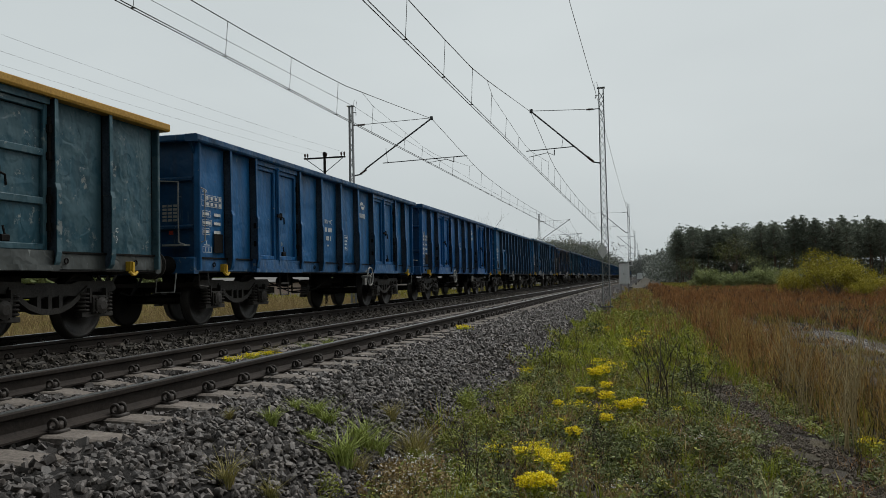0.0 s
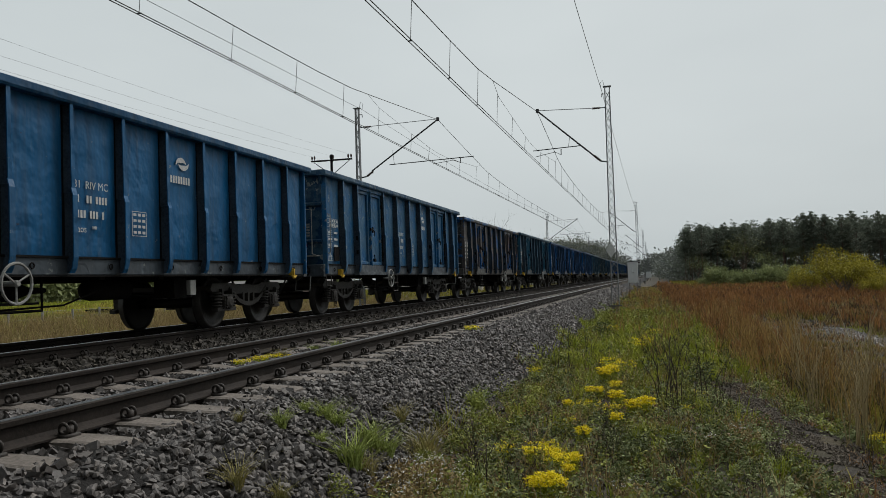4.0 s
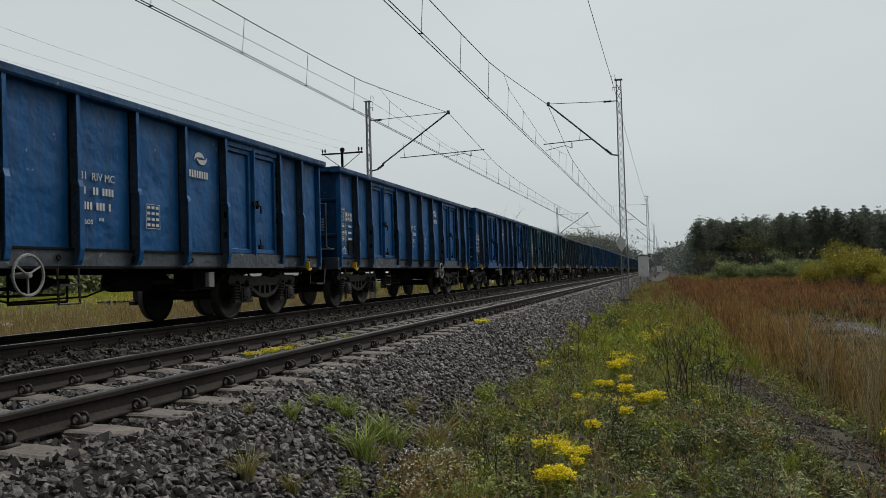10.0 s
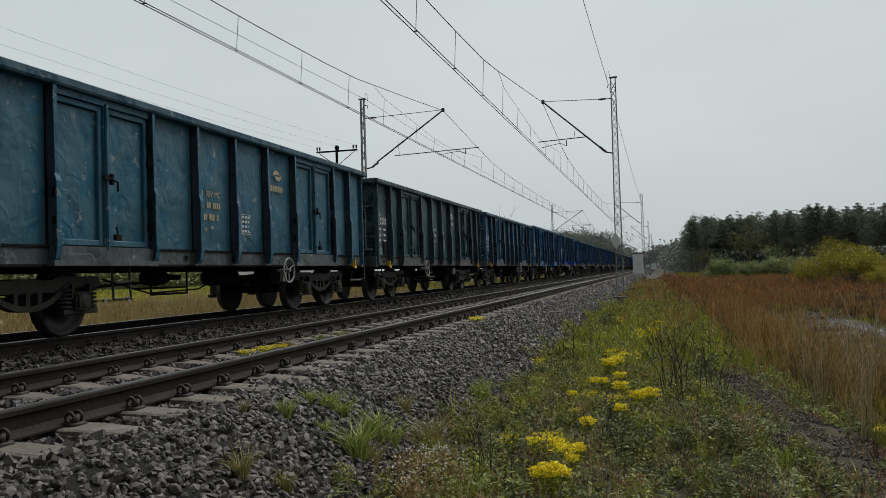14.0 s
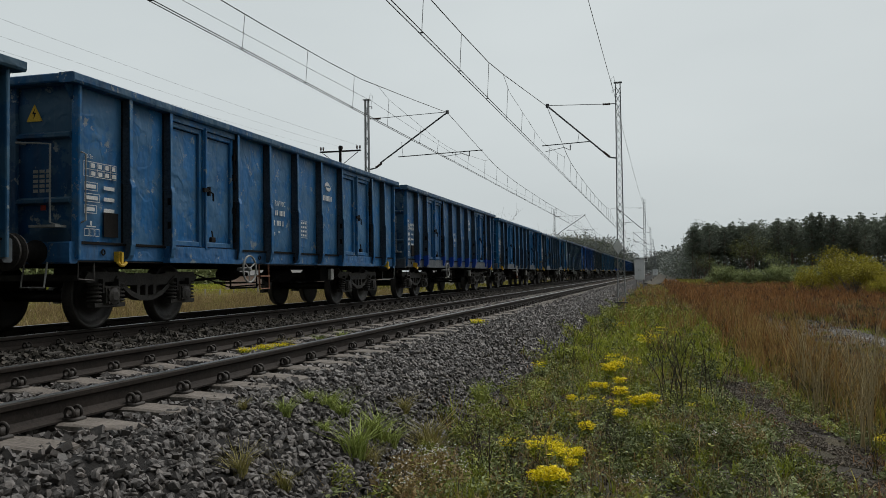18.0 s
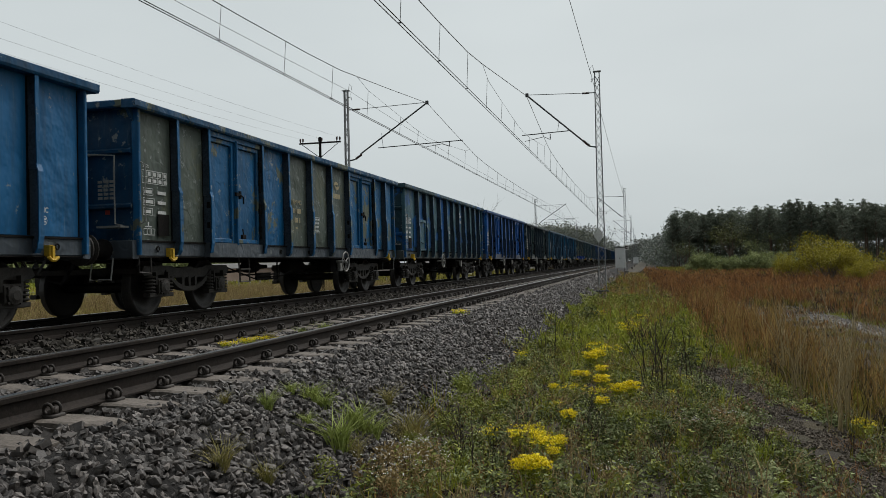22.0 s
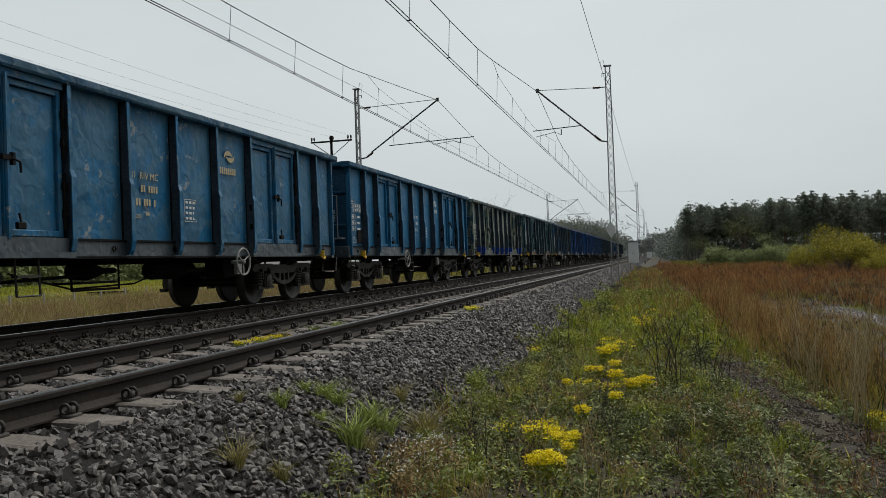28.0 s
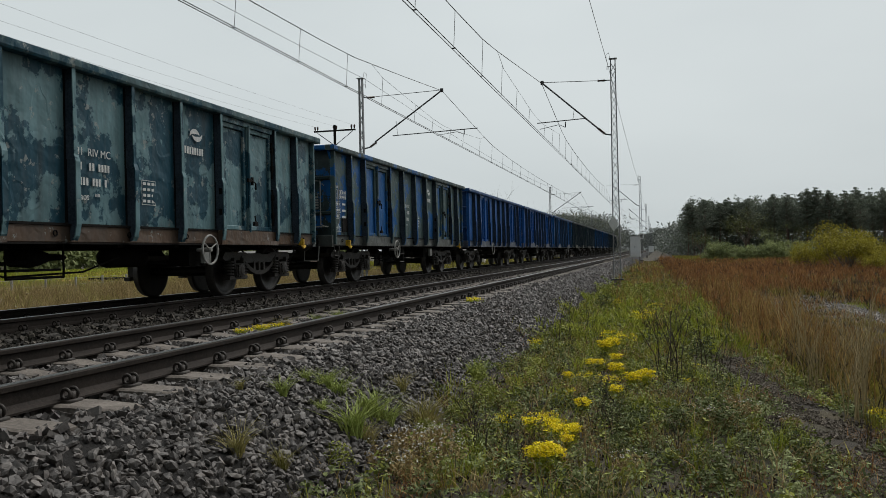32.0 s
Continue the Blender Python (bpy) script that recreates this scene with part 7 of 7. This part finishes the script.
def far_wood(name, spots, label, mat, n, h, leaf=1.0):
    """A hazy strip of wood on the horizon."""
    g = np.random.default_rng(5)
    cs = []
    for x, y in spots:
        k = 5
        top = h * g.uniform(0.75, 1.1)
        c = np.c_[g.normal(x, 3.0, n), g.normal(y, 4, n), top * g.beta(2.0, 1.3, n)]
        cs.append(c)
    c = np.concatenate(cs)
    v, f = leaves(c, leaf * g.uniform(0.5, 1.2, len(c)), 0.2)
    stuff(name, (v + [0, 0, -1.5], f), mat, label, "wood")


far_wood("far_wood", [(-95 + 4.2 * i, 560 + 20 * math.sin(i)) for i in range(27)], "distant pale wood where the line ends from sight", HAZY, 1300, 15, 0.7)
def spires(name, spots, label, mat, n, leaf):
    """Many narrow ragged pine crowns that fill a wood behind its edge."""
    g = np.random.default_rng(9)
    cs = []
    for x, y, h in spots:
        u = g.random(n) ** 0.8
        z = h * (0.46 + 0.54 * u)
        w = 0.13 * h * np.sin(3.1416 * np.minimum(1.0, 0.3 + 0.7 * u)) ** 0.8 + 0.10
        tier = np.round(z / (0.06 * h)) * 0.06 * h + g.normal(0, 0.010 * h, n)
        turn = np.round(z / (0.06 * h)) * 2.4 + g.integers(0, 4, n) * 1.57
        out = w * g.uniform(0.2, 1.9, n)
        cs.append(np.c_[x + out * np.cos(turn) + g.normal(0, 0.22, n), y + out * np.sin(turn) + g.normal(0, 0.22, n), tier])
    c = np.concatenate(cs)
    v, f = leaves(c, leaf * g.uniform(0.5, 1.3, len(c)), 0.3)
    stuff(name, (v + [0, 0, -1.4], f), mat, label, "wood")


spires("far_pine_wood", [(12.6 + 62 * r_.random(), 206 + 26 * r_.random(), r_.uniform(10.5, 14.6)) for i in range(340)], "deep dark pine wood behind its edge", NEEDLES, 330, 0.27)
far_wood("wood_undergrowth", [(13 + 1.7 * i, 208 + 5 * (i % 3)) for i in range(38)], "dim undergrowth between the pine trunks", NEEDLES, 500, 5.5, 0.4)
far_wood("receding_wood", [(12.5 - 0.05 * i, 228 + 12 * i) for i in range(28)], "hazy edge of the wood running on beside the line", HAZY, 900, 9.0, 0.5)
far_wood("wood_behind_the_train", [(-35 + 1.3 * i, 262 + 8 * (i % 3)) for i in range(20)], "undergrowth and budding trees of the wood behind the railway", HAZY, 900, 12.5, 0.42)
far_wood("greening_wood_behind_the_train", [(-33 + 1.3 * i, 258 + 8 * (i % 3)) for i in range(18)], "first green in the wood behind the railway", HAZED_BIRCH, 600, 12.5, 0.40)
# unseen leaf mass under the added pines, there to hold back light
far_wood("closing_undergrowth", [(9 + 4.0 * i, -24 - 3 * (i % 2)) for i in range(9)] + [(-15 - 4.5 * i, -24) for i in range(6)], "unseen undergrowth added behind the camera to block light", NEEDLES, 420, 9.0, 0.6)
# made-up hedge, its height fitted to the camera's view below the wagons
far_wood("field_hedge", [(-92 - 0.3 * i, 50 + 5.0 * i) for i in range(46)], "green hedge beyond the yard, sized to fill the view below the wagons", SHRUB_GREEN, 1300, 8.0, 0.6)

# ---- the yard behind the train ----
ribbon("yard_paving", [(-36, 50), (-40, 62), (-50, 85), (-62, 118)], 24.0, "pinkish concrete yard beyond the meadow", 5, PINKISH, "yard")
fence = thing("wire_fence", "thin wire fence on slim grey posts along the yard", "fence")
for i in range(22):
    x, y = -25 - 0.3 * i, 30 + 2.6 * i
    part("post", Shape().box(-0.04, 0.04, -0.04, 0.04, -0.3, 1.25), PALE_BAR, fence, at=pose(x, y, float(ground_z(x, y))))
for z in (0.45, 0.85, 1.2):
    part("wire", Shape().tube([(-25 - 0.3 * i, 30 + 2.6 * i, float(ground_z(-25 - 0.3 * i, 30 + 2.6 * i)) + z) for i in range(22)], 0.006, 3), PALE_BAR, fence)


def board_stack(x, y, n, mat, label, w=2.6, turn=15):
    root = thing("board_stack", label, "stack of boards", at=pose(x, y, float(ground_z(x, y)), 0, 0, turn))
    r = random.Random(int(abs(x * 10)))
    for i in range(n):
        o = r.uniform(-0.15, 0.15)
        part("board", Shape().box(-w / 2 + o, w / 2 + o, -0.55 + r.uniform(-0.1, 0.1), 0.55, 0.1 * i, 0.1 * i + 0.085), mat, root)


board_stack(-33.5, 51.0, 10, UNDER, "stack of dark weathered boards in the yard")
board_stack(-36.5, 62.0, 6, STALK_TAN, "stack of pale timber in the yard")
board_stack(-35.0, 68.0, 8, OLD_SLEEPER, "pile of dark old sleepers in the yard", 2.6, 60)
board_stack(-35.8, 50.0, 9, ORANGE_RIM, "few ochre planks lying by the fence", 2.2, 35)


def boulder(x, y):
    root = thing("white_boulder", "large whitish boulder half hidden in grass", "stone", at=pose(x, y, float(ground_z(x, y)) + 0.2))
    bm = bmesh.new()
    bmesh.ops.create_icosphere(bm, subdivisions=3, radius=0.75)
    for v in bm.verts:
        v.co *= 1 + 0.28 * noise.noise(v.co * 1.6)
        v.co.z *= 0.62
    me = bpy.data.meshes.new("lump")
    bm.to_mesh(me)
    bm.free()
    me.materials.append(WHITE_PAINT)
    ob = new("lump", me)
    ob.parent = root


boulder(-19.4, 25.2)


def shed(x, y, w, d, h, label, mat, turn):
    root = thing("shed", label, "building", at=pose(x, y, float(ground_z(x, y)), 0, 0, turn))
    part("wall", Shape().box(-w / 2, w / 2, -d / 2, -d / 2 + 0.2, 0, h), mat, root)
    part("wall", Shape().box(-w / 2, w / 2, d / 2 - 0.2, d / 2, 0, h), mat, root)
    part("wall", Shape().box(-w / 2, -w / 2 + 0.2, -d / 2 + 0.2, d / 2 - 0.2, 0, h), mat, root)
    part("wall", Shape().box(w / 2 - 0.2, w / 2, -d / 2 + 0.2, d / 2 - 0.2, 0, h), mat, root)
    part("roof", Shape().prism([(-d / 2 - 0.3, h), (d / 2 + 0.3, h), (d / 2 + 0.3, h + 0.1), (0, h + 0.7), (-d / 2 - 0.3, h + 0.1)], -w / 2 - 0.3, w / 2 + 0.3, 0), ROOFING, root)
    part("door", Shape().box(-0.9, 0.9, -d / 2 - 0.05, -d / 2 - 0.002, 0, h * 0.8), UNDER, root)


shed(-40.0, 92.0, 13, 7, 2.4, "low brick yard building with a shallow grey roof", PINKISH, 20)
shed(-24.0, 118.0, 8, 5, 2.2, "low cream trackside building with a grey roof", CREAM, 8)

# ---- tracks, sleeper by sleeper ----
make_track("near_track", 0.0, "ballasted track of concrete sleepers and rusty rails", SLEEPER, (-9.0, 58.0), 0.21)
make_track("far_track", FAR_TRACK, "ballasted track under the train, dark with brake dust", OLD_SLEEPER, (-6.0, 32.0), 0.3)

# the train's run: seconds and metres travelled
RUN = [(0.0, -11.25), (1.0, -2.13), (2.0, 7.53), (2.7, 13.97), (3.0, 16.76), (6.0, 43.47), (7.0, 52.98), (8.0, 62.40), (9.0, 72.07), (10.0, 81.66), (11.0, 91.55), (12.0, 101.26), (13.0, 110.9),
       (14.0, 120.82), (17.0, 150.8), (18.0, 160.56), (19.0, 170.69), (20.0, 180.7), (21.0, 190.88), (22.0, 200.89), (23.0, 210.99), (24.0, 221.35), (25.0, 231.58), (28.0, 262.87),
       (29.0, 273.63), (30.0, 284.57), (31.0, 295.33), (32.0, 306.18)]


def motions():
    """The train rolls towards and past the camera; its wheels turn with the way it goes."""
    ts, ss = np.array(RUN).T
    for k, ob in enumerate(wagons):
        walk(ob, [(t, pose(FAR_TRACK, PITCH * k - s - RIM, 0)) for t, s in RUN])
    last = 32 * FPS
    steps, f = [0], 0
    while f < last:
        f = min(f + (2 if f < 18 * FPS else 1), last)
        steps.append(f)
    turns = [(f / FPS, math.degrees(float(np.interp(f / FPS, ts, ss)) / 0.46)) for f in steps]
    for k, ob in enumerate(wagons):
        if k > 27:
            continue
        for bogie in ob.children:
            for w in bogie.children:
                if w.name.startswith("wheelset"):
                    y = w.matrix_basis.translation.y
                    walk(w, [(t, pose(0, y, 0.46, a % 360)) for t, a in turns])


motions()
